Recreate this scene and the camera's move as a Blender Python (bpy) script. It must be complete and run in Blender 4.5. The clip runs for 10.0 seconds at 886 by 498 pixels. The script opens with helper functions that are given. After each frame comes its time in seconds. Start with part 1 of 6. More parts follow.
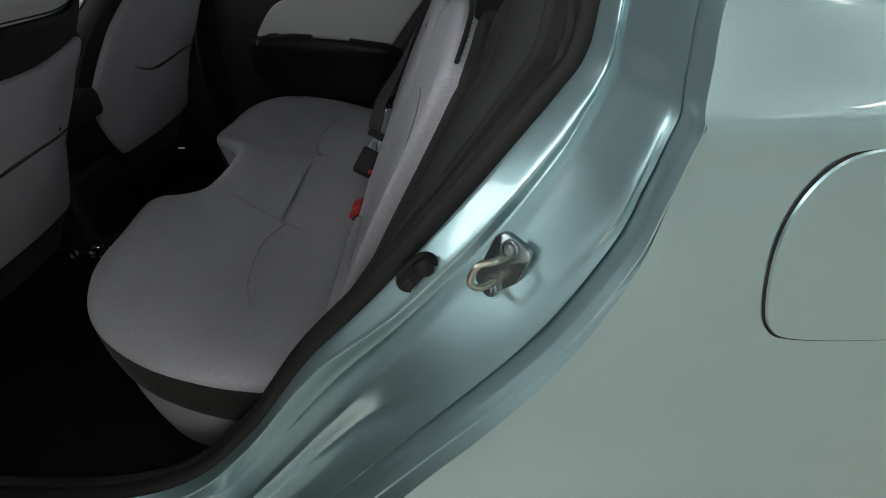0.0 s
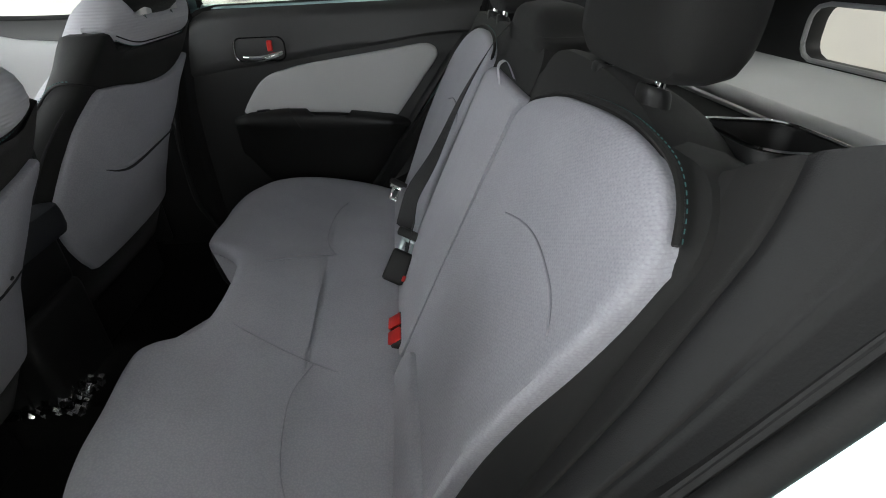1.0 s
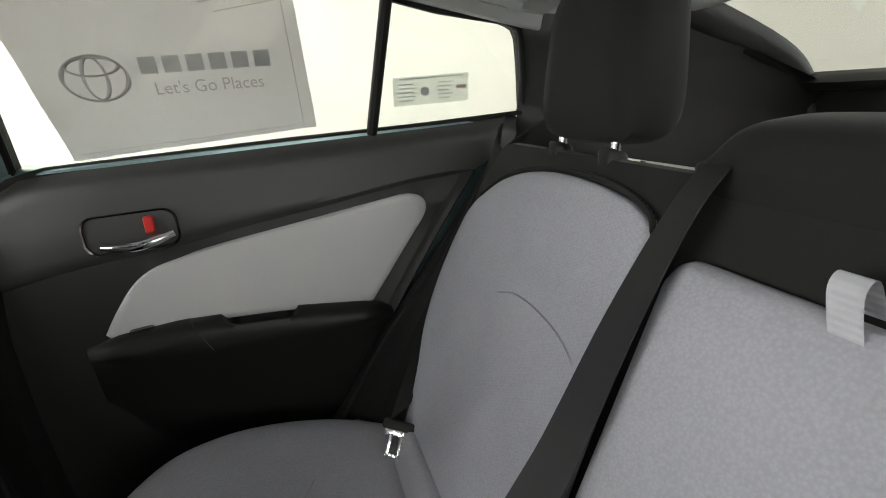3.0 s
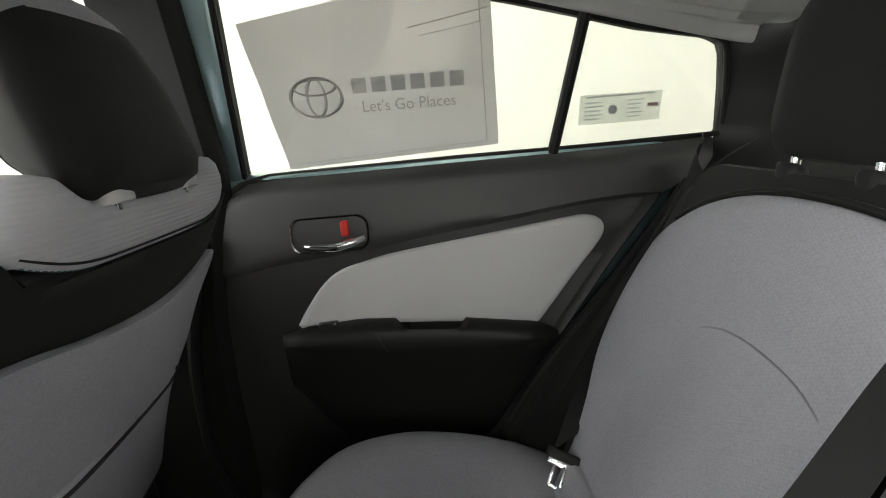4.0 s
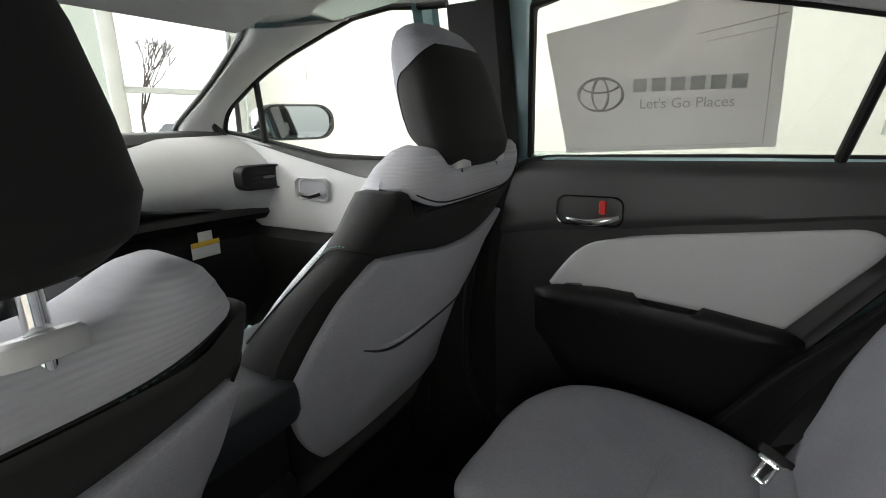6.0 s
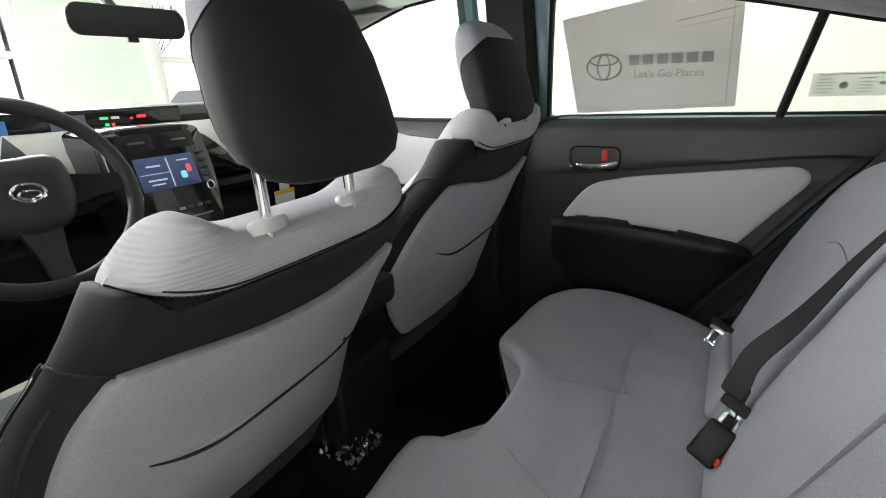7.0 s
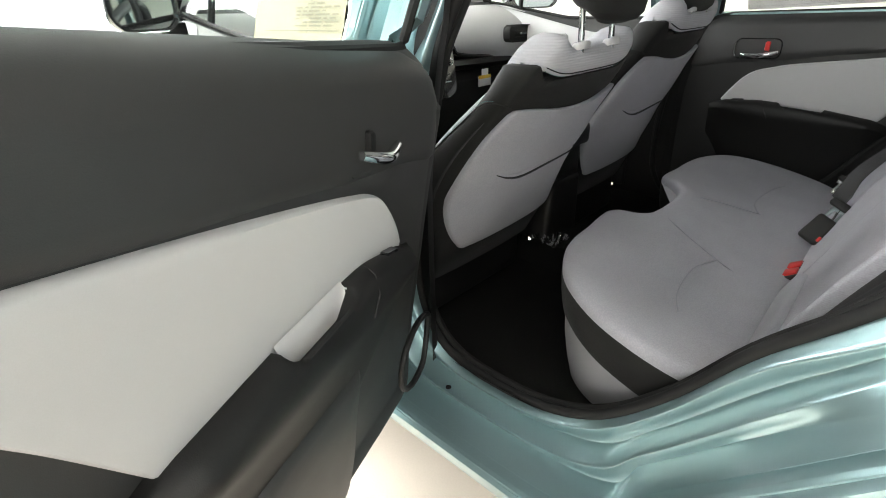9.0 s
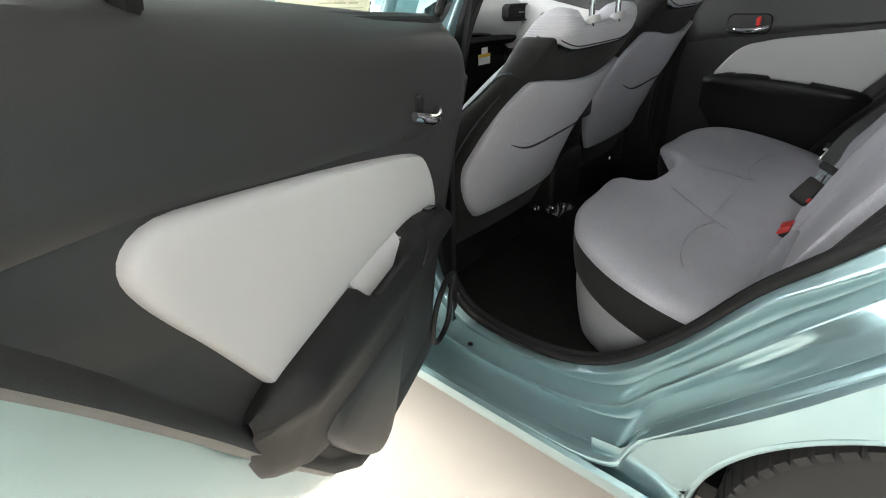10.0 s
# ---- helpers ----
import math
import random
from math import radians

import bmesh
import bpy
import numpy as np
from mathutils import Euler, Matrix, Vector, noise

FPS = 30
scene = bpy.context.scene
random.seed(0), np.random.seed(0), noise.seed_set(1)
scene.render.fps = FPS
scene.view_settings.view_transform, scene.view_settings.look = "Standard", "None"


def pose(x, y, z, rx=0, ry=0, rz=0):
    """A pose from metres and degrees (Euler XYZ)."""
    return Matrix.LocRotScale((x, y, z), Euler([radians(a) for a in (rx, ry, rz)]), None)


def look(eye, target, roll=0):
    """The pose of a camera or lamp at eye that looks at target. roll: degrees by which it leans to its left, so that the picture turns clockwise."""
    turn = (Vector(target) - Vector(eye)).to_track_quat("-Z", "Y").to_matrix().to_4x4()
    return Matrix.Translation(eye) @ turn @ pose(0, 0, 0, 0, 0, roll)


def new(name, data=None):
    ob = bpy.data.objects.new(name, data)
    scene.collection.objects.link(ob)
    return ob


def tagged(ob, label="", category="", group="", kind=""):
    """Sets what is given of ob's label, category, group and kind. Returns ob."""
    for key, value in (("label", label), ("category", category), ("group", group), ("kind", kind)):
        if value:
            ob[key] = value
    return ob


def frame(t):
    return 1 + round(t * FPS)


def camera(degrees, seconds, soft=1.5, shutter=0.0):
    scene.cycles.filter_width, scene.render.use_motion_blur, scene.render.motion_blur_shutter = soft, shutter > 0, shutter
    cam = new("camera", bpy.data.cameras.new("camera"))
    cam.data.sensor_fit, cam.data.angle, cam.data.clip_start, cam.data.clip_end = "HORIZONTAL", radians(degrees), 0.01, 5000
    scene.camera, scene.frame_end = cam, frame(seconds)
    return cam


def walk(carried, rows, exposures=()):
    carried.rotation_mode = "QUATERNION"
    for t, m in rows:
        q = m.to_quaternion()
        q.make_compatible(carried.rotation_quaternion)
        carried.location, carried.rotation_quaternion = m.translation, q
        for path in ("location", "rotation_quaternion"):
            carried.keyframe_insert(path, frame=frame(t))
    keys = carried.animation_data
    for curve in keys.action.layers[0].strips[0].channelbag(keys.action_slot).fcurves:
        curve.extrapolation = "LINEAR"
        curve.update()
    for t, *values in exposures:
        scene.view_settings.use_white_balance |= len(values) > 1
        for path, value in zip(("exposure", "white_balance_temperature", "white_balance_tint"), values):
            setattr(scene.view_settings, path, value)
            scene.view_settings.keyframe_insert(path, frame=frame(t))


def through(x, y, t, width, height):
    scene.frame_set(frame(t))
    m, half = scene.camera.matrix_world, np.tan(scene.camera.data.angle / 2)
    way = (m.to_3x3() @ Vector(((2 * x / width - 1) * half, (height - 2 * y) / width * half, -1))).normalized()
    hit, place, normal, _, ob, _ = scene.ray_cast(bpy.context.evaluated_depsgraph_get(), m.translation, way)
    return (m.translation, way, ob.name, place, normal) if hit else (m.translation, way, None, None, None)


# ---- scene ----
cam = camera(84.3, 10.0, soft=1.0)
METRES, EYE, TILT, LEAN, TURN = 2.45, 1.10, -34.0, 0.0, 0.0
ROWS = [
    (0.0, 0.0, 0.0, 0.0, 0.0, 0.0, -0.0),
    (0.5, -0.0443, 0.0362, 0.0355, 0.02, 2.31, 0.99),
    (1.0, -0.0642, 0.0825, 0.0751, -3.14, 3.7, 4.15),
    (1.5, -0.0837, 0.1511, 0.1141, -8.48, 5.69, 8.51),
    (2.0, -0.0958, 0.2124, 0.1578, -13.8, 8.0, 13.17),
    (3.5, -0.1272, 0.3133, 0.2187, -8.82, 18.43, 12.96),
    (4.0, -0.1436, 0.308, 0.2144, 1.57, 20.37, 4.45),
    (4.5, -0.1547, 0.2974, 0.2106, 12.63, 19.82, -4.77),
    (5.0, -0.1539, 0.2896, 0.208, 20.88, 18.22, -11.22),
    (5.5, -0.1469, 0.2757, 0.2, 24.15, 17.1, -14.01),
    (7.0, -0.0963, 0.1152, 0.1048, 26.06, 11.59, -14.35),
    (7.5, -0.0756, 0.0481, 0.056, 27.56, 8.77, -15.11),
    (8.0, -0.0434, -0.0087, 0.0126, 30.94, 6.07, -16.94),
    (8.5, -0.0338, -0.049, -0.0231, 34.91, 2.89, -18.9),
    (9.0, -0.0431, -0.0906, -0.0585, 38.52, -0.39, -20.86),
    (9.5, -0.0517, -0.1231, -0.0842, 40.96, -2.7, -21.96),
    (10.0, -0.0423, -0.1277, -0.0869, 37.06, -1.55, -19.68),
]
walk(cam, [(t, pose(0, 0, EYE, TILT, LEAN, TURN) @ pose(METRES * x, METRES * y, METRES * z, 90 + pitch, roll, yaw)) for t, x, y, z, yaw, pitch, roll in ROWS],
     exposures=[(0.0, -1.04, 6450, 10), (0.5, -0.65, 6350, 10), (1.0, -0.1, 6400, 10), (1.5, 0.25, 6400, 10), (2.0, 0.42, 6450, 10), (3.5, 0.35, 6900, 10), (4.5, 0.28, 6850, 10), (5.5, 0.0, 6650, 10), (7.0, 0.37, 6650, 10), (8.0, 0.74, 6800, 10), (9.0, 0.52, 6700, 10), (10.0, 0.41, 6500, 10)])

# ---- light ----
C = 1.11                                   # the car's middle line

world = bpy.data.worlds.new("sky")
scene.world = world
world.use_nodes = True
wn = world.node_tree
sky = wn.nodes.new("ShaderNodeTexSky")
sky.sky_type, sky.sun_disc = "NISHITA", False
sky.sun_elevation, sky.sun_rotation = radians(38), radians(200)
veil = wn.nodes.new("ShaderNodeHueSaturation")        # thin cloud: a paler sky
veil.inputs["Saturation"].default_value = 0.22
wn.links.new(sky.outputs[0], veil.inputs["Color"])
wn.links.new(veil.outputs[0], wn.nodes["Background"].inputs[0])
wn.nodes["Background"].inputs[1].default_value = 0.15

sun = new("sun", bpy.data.lights.new("sun", "SUN"))
sun.data.energy, sun.data.angle, sun.data.color = 1.2, radians(14), (1.0, 0.96, 0.9)
sun.matrix_world = look((0, -6, 9), (0, 0, 0))


def daylight(name, eye, target, w, h, power, col=(0.97, 0.99, 1.0)):
    """The sky's light in a glazed opening."""
    lamp = new(name, bpy.data.lights.new(name, "AREA"))
    lamp.data.shape, lamp.data.size, lamp.data.size_y = "RECTANGLE", w, h
    lamp.data.energy, lamp.data.color = power, col
    lamp.matrix_world = look(eye, target)
    return lamp


daylight("window_light", (-1.2, -6.3, 2.75), (-0.6, 0.0, 1.5), 6.0, 1.9, 185)
daylight("window_light", (7.3, 1.0, 2.0), (0.0, 1.0, 1.6), 8.0, 3.0, 75)
daylight("window_light", (-4.4, 0.4, 2.0), (0.0, 0.8, 1.5), 5.0, 2.8, 600)


# ---- materials ----
def nodes_of(name):
    m = bpy.data.materials.new(name)
    m.use_nodes = True
    nt = m.node_tree
    return m, nt, nt.nodes["Principled BSDF"]


def surface(name, col, rough=0.6, grain=900.0, relief=0.15, vary=0.12, blotch=6.0, metal=0.0, coat=0.0, sheen=0.0, spec=0.5, rvary=0.08, dist=0.0006):
    """Colour with slow blotches and fine grain, and a fine relief."""
    m, nt, p = nodes_of(name)
    L = nt.links.new
    tc = nt.nodes.new("ShaderNodeTexCoord")
    n1 = nt.nodes.new("ShaderNodeTexNoise")
    n1.inputs["Scale"].default_value, n1.inputs["Detail"].default_value = blotch, 5
    n2 = nt.nodes.new("ShaderNodeTexNoise")
    n2.inputs["Scale"].default_value, n2.inputs["Detail"].default_value = grain, 2
    for n in (n1, n2):
        L(tc.outputs["Object"], n.inputs["Vector"])
    mix = nt.nodes.new("ShaderNodeMath")
    mix.operation = "MULTIPLY_ADD"
    L(n1.outputs["Fac"], mix.inputs[0])
    mix.inputs[1].default_value = 0.6
    half = nt.nodes.new("ShaderNodeMath")
    half.operation = "MULTIPLY"
    half.inputs[1].default_value = 0.4
    L(n2.outputs["Fac"], half.inputs[0])
    L(half.outputs[0], mix.inputs[2])
    ramp = nt.nodes.new("ShaderNodeValToRGB")
    ramp.color_ramp.elements[0].position, ramp.color_ramp.elements[1].position = 0.3, 0.7
    ramp.color_ramp.elements[0].color = (*[c * (1 - vary) for c in col], 1)
    ramp.color_ramp.elements[1].color = (*[min(1, c * (1 + vary)) for c in col], 1)
    L(mix.outputs[0], ramp.inputs["Fac"])
    L(ramp.outputs["Color"], p.inputs["Base Color"])
    rr = nt.nodes.new("ShaderNodeMapRange")
    rr.inputs["To Min"].default_value, rr.inputs["To Max"].default_value = max(0.02, rough - rvary), min(1, rough + rvary)
    L(n1.outputs["Fac"], rr.inputs["Value"])
    L(rr.outputs[0], p.inputs["Roughness"])
    p.inputs["Metallic"].default_value = metal
    p.inputs["Specular IOR Level"].default_value = spec
    p.inputs["Coat Weight"].default_value, p.inputs["Coat Roughness"].default_value = coat, 0.02
    p.inputs["Sheen Weight"].default_value = sheen
    if relief:
        b = nt.nodes.new("ShaderNodeBump")
        b.inputs["Strength"].default_value, b.inputs["Distance"].default_value = relief, dist
        L(n2.outputs["Fac"], b.inputs["Height"])
        L(b.outputs["Normal"], p.inputs["Normal"])
    return m


def woven(name, col, cell=0.0032, relief=0.35, vary=0.08, dashes=False):
    """Knitted seat cloth: a fine diamond weave over slow blotches."""
    m = surface(name, col, 0.85, 1400, 0.12, vary, 9.0, sheen=0.06, spec=0.12)
    nt = m.node_tree
    p = nt.nodes["Principled BSDF"]
    tc = nt.nodes.new("ShaderNodeTexCoord")
    mp = nt.nodes.new("ShaderNodeMapping")
    mp.inputs["Rotation"].default_value = (0.6, 0.4, 0.78)
    nt.links.new(tc.outputs["Object"], mp.inputs["Vector"])
    v = nt.nodes.new("ShaderNodeTexVoronoi")
    v.inputs["Scale"].default_value = 1 / cell
    nt.links.new(mp.outputs[0], v.inputs["Vector"])
    b = nt.nodes.new("ShaderNodeBump")
    b.inputs["Strength"].default_value, b.inputs["Distance"].default_value = relief, 0.0008
    nt.links.new(v.outputs["Distance"], b.inputs["Height"])
    old = [n for n in nt.nodes if n.type == "BUMP" and n != b]
    if old:
        nt.links.new(old[0].outputs["Normal"], b.inputs["Normal"])
    nt.links.new(b.outputs["Normal"], p.inputs["Normal"])
    # each knit cell darker at its rim
    rim = nt.nodes.new("ShaderNodeMapRange")
    rim.inputs["From Max"].default_value = 0.75
    rim.inputs["To Min"].default_value, rim.inputs["To Max"].default_value = 1.04, 0.90
    nt.links.new(v.outputs["Distance"], rim.inputs["Value"])
    ramp = [n for n in nt.nodes if n.type == "VALTORGB"][0]
    dim = nt.nodes.new("ShaderNodeVectorMath")
    dim.operation = "SCALE"
    nt.links.new(ramp.outputs["Color"], dim.inputs[0])
    nt.links.new(rim.outputs[0], dim.inputs["Scale"])
    nt.links.new(dim.outputs[0], p.inputs["Base Color"])
    if dashes:
        # rows of small knitted dashes
        sep = nt.nodes.new("ShaderNodeSeparateXYZ")
        nt.links.new(tc.outputs["Object"], sep.inputs[0])
        def sine(axis, k):
            a, q = nt.nodes.new("ShaderNodeMath"), nt.nodes.new("ShaderNodeMath")
            a.operation, q.operation = "MULTIPLY", "SINE"
            a.inputs[1].default_value = k
            nt.links.new(sep.outputs[axis], a.inputs[0])
            nt.links.new(a.outputs[0], q.inputs[0])
            return q
        mul = nt.nodes.new("ShaderNodeMath")
        mul.operation = "MULTIPLY"
        nt.links.new(sine("Y", 900.0).outputs[0], mul.inputs[0])
        nt.links.new(sine("Z", 1700.0).outputs[0], mul.inputs[1])
        cut = nt.nodes.new("ShaderNodeMapRange")
        cut.inputs["From Min"].default_value, cut.inputs["From Max"].default_value = 0.35, 0.8
        nt.links.new(mul.outputs[0], cut.inputs["Value"])
        shade = nt.nodes.new("ShaderNodeMapRange")
        shade.inputs["To Min"].default_value, shade.inputs["To Max"].default_value = 1.0, 0.90
        nt.links.new(cut.outputs[0], shade.inputs["Value"])
        dim2 = nt.nodes.new("ShaderNodeVectorMath")
        dim2.operation = "SCALE"
        nt.links.new(dim.outputs[0], dim2.inputs[0])
        nt.links.new(shade.outputs[0], dim2.inputs["Scale"])
        nt.links.new(dim2.outputs[0], p.inputs["Base Color"])
    return m


def glow(name, col, strength):
    m, nt, p = nodes_of(name)
    p.inputs["Base Color"].default_value = (*[c * 0.5 for c in col], 1)
    p.inputs["Emission Color"].default_value = (*col, 1)
    p.inputs["Emission Strength"].default_value = strength
    return m


def clear(name, tint=(0.95, 0.985, 0.965), gloss=0.035):
    """Thin pane: clear, with a Fresnel gloss."""
    m, nt, p = nodes_of(name)
    t, g, x, f, q = (nt.nodes.new("ShaderNode" + k) for k in ("BsdfTransparent", "BsdfGlossy", "MixShader", "LayerWeight", "Math"))
    t.inputs[0].default_value = (*tint, 1)
    g.inputs["Roughness"].default_value = 0.01
    f.inputs["Blend"].default_value = 0.12
    q.operation, q.inputs[1].default_value = "MULTIPLY_ADD", 0.28
    q.inputs[2].default_value = gloss
    nt.links.new(f.outputs["Facing"], q.inputs[0])
    nt.links.new(q.outputs[0], x.inputs[0])
    nt.links.new(t.outputs[0], x.inputs[1])
    nt.links.new(g.outputs[0], x.inputs[2])
    nt.links.new(x.outputs[0], nt.nodes["Material Output"].inputs[0])
    return m


def paper(name, col, through=0.5):
    """Thin paper that lets light through."""
    m = surface(name, col, 0.85, 400, 0.1, 0.05, 7.0)
    nt = m.node_tree
    t, x = nt.nodes.new("ShaderNodeBsdfTranslucent"), nt.nodes.new("ShaderNodeMixShader")
    t.inputs[0].default_value = (*col, 1)
    x.inputs[0].default_value = through
    nt.links.new(nt.nodes["Principled BSDF"].outputs[0], x.inputs[1])
    nt.links.new(t.outputs[0], x.inputs[2])
    nt.links.new(x.outputs[0], nt.nodes["Material Output"].inputs[0])
    return m


def car_paint(name, col):
    """Metallic base with fine flakes under a clear coat, with faint polishing haze."""
    m, nt, p = nodes_of(name)
    L = nt.links.new
    tc, n, f, r = (nt.nodes.new("ShaderNode" + k) for k in ("TexCoord", "TexNoise", "TexNoise", "ValToRGB"))
    n.inputs["Scale"].default_value, n.inputs["Detail"].default_value = 1800, 1
    f.inputs["Scale"].default_value, f.inputs["Detail"].default_value = 9, 3
    for q in (n, f):
        L(tc.outputs["Object"], q.inputs["Vector"])
    r.color_ramp.elements[0].position, r.color_ramp.elements[1].position = 0.25, 0.75
    r.color_ramp.elements[0].color, r.color_ramp.elements[1].color = (*[c * 0.93 for c in col], 1), (*[c * 1.07 for c in col], 1)
    L(n.outputs["Fac"], r.inputs["Fac"])
    L(r.outputs["Color"], p.inputs["Base Color"])
    k = nt.nodes.new("ShaderNodeMapRange")
    k.inputs["To Min"].default_value, k.inputs["To Max"].default_value = 0.295, 0.345
    L(f.outputs["Fac"], k.inputs["Value"])
    L(k.outputs[0], p.inputs["Roughness"])
    p.inputs["Metallic"].default_value = 0.75
    p.inputs["Coat Weight"].default_value, p.inputs["Coat Roughness"].default_value = 1.0, 0.03
    return m


PAINT = car_paint("sea_green_metallic_paint", (0.33, 0.48, 0.50))
CLOTH = woven("light_grey_seat_cloth", (0.385, 0.385, 0.42))
KNIT = woven("light_grey_knit_cloth", (0.395, 0.395, 0.435), dashes=True)
def ribbed(name, col):
    """Pale cloth with fine raised ribs."""
    m = surface(name, col, 0.85, 1400, 0.1, 0.06, 9.0, sheen=0.05, spec=0.15)
    nt = m.node_tree
    tc, w, b = nt.nodes.new("ShaderNodeTexCoord"), nt.nodes.new("ShaderNodeTexWave"), nt.nodes.new("ShaderNodeBump")
    w.bands_direction = "Z"
    w.inputs["Scale"].default_value, w.inputs["Distortion"].default_value = 62.0, 0.4
    b.inputs["Strength"].default_value, b.inputs["Distance"].default_value = 0.5, 0.0012
    nt.links.new(tc.outputs["Object"], w.inputs["Vector"])
    nt.links.new(w.outputs["Fac"], b.inputs["Height"])
    nt.links.new(b.outputs["Normal"], nt.nodes["Principled BSDF"].inputs["Normal"])
    return m


CLOTH_PALE = ribbed("pale_grey_ribbed_cloth", (0.50, 0.50, 0.53))
GAP = surface("dark_pocket_gap", (0.03, 0.03, 0.032), 0.9, 1500, 0.1)
SLATE = surface("slate_armrest_vinyl", (0.0187, 0.0204, 0.0237), 0.5, 1100, 0.3, 0.1, 5.0)
DARK_CLOTH = surface("charcoal_seat_cloth", (0.0125, 0.0125, 0.0121), 0.75, 1500, 0.35, 0.22, 8.0, sheen=0.05, spec=0.25)
SEAM = surface("seat_seam", (0.30, 0.30, 0.33), 0.8, 1500, 0.1)
SEAM_DARK = surface("black_seam", (0.006, 0.006, 0.006), 0.8, 1500, 0.1)
TEAL_THREAD = surface("teal_thread", (0.05, 0.16, 0.16), 0.7, 1500, 0.1)
PILLAR = surface("dark_pillar_plastic", (0.012, 0.012, 0.0125), 0.62, 900, 0.3, 0.2, 6.0, spec=0.3)
LENS_CLOTH = surface("dark_grey_side_cloth", (0.019, 0.0187, 0.0183), 0.8, 1500, 0.3, 0.15, 8.0, spec=0.2)
SEAT_BASE = surface("grey_plastic_seat_base", (0.27, 0.27, 0.28), 0.6, 900, 0.2, 0.06, 4.0)
VINYL = surface("pale_grey_vinyl", (0.53, 0.53, 0.53), 0.66, 1100, 0.10, 0.04, 3.0, spec=0.2)
BLACK = surface("black_grained_plastic", (0.010, 0.010, 0.010), 0.50, 800, 0.35, 0.25, 5.0, spec=0.34)
# darker copy of SOFT_BLACK: the closed door's shade put into the colour
SHADED_TRIM = surface("shaded_lower_trim", (0.0165, 0.0165, 0.0163), 0.50, 900, 0.35, 0.16, 4.0, spec=0.45)
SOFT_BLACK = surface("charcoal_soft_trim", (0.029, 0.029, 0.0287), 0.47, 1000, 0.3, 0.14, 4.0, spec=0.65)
RUBBER = surface("black_rubber_seal", (0.012, 0.012, 0.012), 0.62, 500, 0.2, 0.25, 9.0, spec=0.25)
GLOSS = surface("piano_black_trim", (0.008, 0.008, 0.009), 0.12, 300, 0.0, 0.1, 4.0, coat=0.6)
CHROME = surface("chrome", (0.85, 0.86, 0.87), 0.10, 300, 0.0, 0.03, 20.0, metal=1.0, rvary=0.04)
STEEL = surface("zinc_plated_steel", (0.25, 0.29, 0.30), 0.30, 600, 0.08, 0.1, 30.0, metal=1.0)
BRASS = surface("yellow_passivated_steel", (0.50, 0.48, 0.40), 0.34, 600, 0.08, 0.1, 30.0, metal=1.0)
RED = surface("red_plastic", (0.62, 0.025, 0.02), 0.4, 700, 0.1, 0.06)
HEADLINER = surface("light_grey_headliner", (0.52, 0.53, 0.53), 0.95, 1600, 0.3, 0.04, 5.0, spec=0.1)
CARPET = surface("black_carpet", (0.011, 0.011, 0.0105), 0.95, 1400, 0.9, 0.35, 9.0, spec=0.1, dist=0.002)
TYRE = surface("tyre_rubber", (0.022, 0.021, 0.020), 0.75, 300, 0.4, 0.2, 12.0)
ALLOY = surface("silver_alloy", (0.60, 0.61, 0.62), 0.3, 900, 0.05, 0.05, metal=1.0)
GLASS = clear("window_glass")
DARK_PANE = clear("tinted_rear_glass", (0.70, 0.73, 0.72))
FILM = clear("clear_plastic_wrap", (0.9, 0.9, 0.9), 0.4)
MIRROR = surface("mirror_glass", (0.8, 0.82, 0.83), 0.02, 50, 0.0, 0.01, metal=1.0, rvary=0.01)
# door mirrors: the dark greenish reflection is put into the glass colour
DIM_MIRROR = surface("dim_reflection_mirror", (0.34, 0.37, 0.37), 0.02, 50, 0.0, 0.01, metal=1.0, rvary=0.01)
PAPER_GREY = paper("grey_printed_paper", (0.76, 0.735, 0.745), 0.65)
INK = surface("dark_grey_ink", (0.46, 0.43, 0.43), 0.85, 500, 0.05, 0.05)
PALE_INK = surface("pale_grey_ink", (0.50, 0.47, 0.475), 0.85, 500, 0.05, 0.05)
LABEL_PAPER = surface("cream_label_paper", (0.38, 0.355, 0.25), 0.8, 500, 0.05, 0.04)
WHITE_PAPER = surface("white_paper", (0.80, 0.80, 0.78), 0.8, 500, 0.05, 0.03)
YELLOW = surface("yellow_print", (0.80, 0.52, 0.05), 0.7, 500, 0.05, 0.05)
WALL = surface("cream_wall_paint", (0.57, 0.56, 0.505), 0.8, 120, 0.15, 0.03, 1.2)
WALL_GREEN = surface("pale_green_wall_paint", (0.66, 0.72, 0.68), 0.8, 120, 0.15, 0.03, 1.2)
CEIL = surface("grey_ceiling_panels", (0.27, 0.28, 0.285), 0.9, 120, 0.1, 0.03, 1.0)
TILE = surface("polished_beige_floor", (0.55, 0.49, 0.42), 0.42, 220, 0.05, 0.07, 2.2, spec=0.4)
FRAME_WHITE = surface("white_window_frame", (0.76, 0.77, 0.76), 0.45, 300, 0.05, 0.04)
SNOW = surface("pale_outdoor_ground", (0.55, 0.55, 0.55), 0.9, 20, 0.3, 0.1, 0.4)
BARK = surface("bare_bark", (0.16, 0.13, 0.11), 0.9, 60, 0.5, 0.2)
CAR_WHITE = surface("white_car_paint", (0.75, 0.77, 0.80), 0.3, 2000, 0.0, 0.03, coat=1.0)
DARK_GLASS = surface("dark_car_glass", (0.05, 0.06, 0.08), 0.08, 20, 0.0, 0.1, coat=0.5)


# ---- mesh helpers ----
ROOT = {}


def thing(name, at, label, category, group="", kind=""):
    ob = new(name)
    ob.location = at
    ob.empty_display_size = 0.1
    ROOT[ob.name] = Vector(at)
    return tagged(ob, label, category, group, kind)


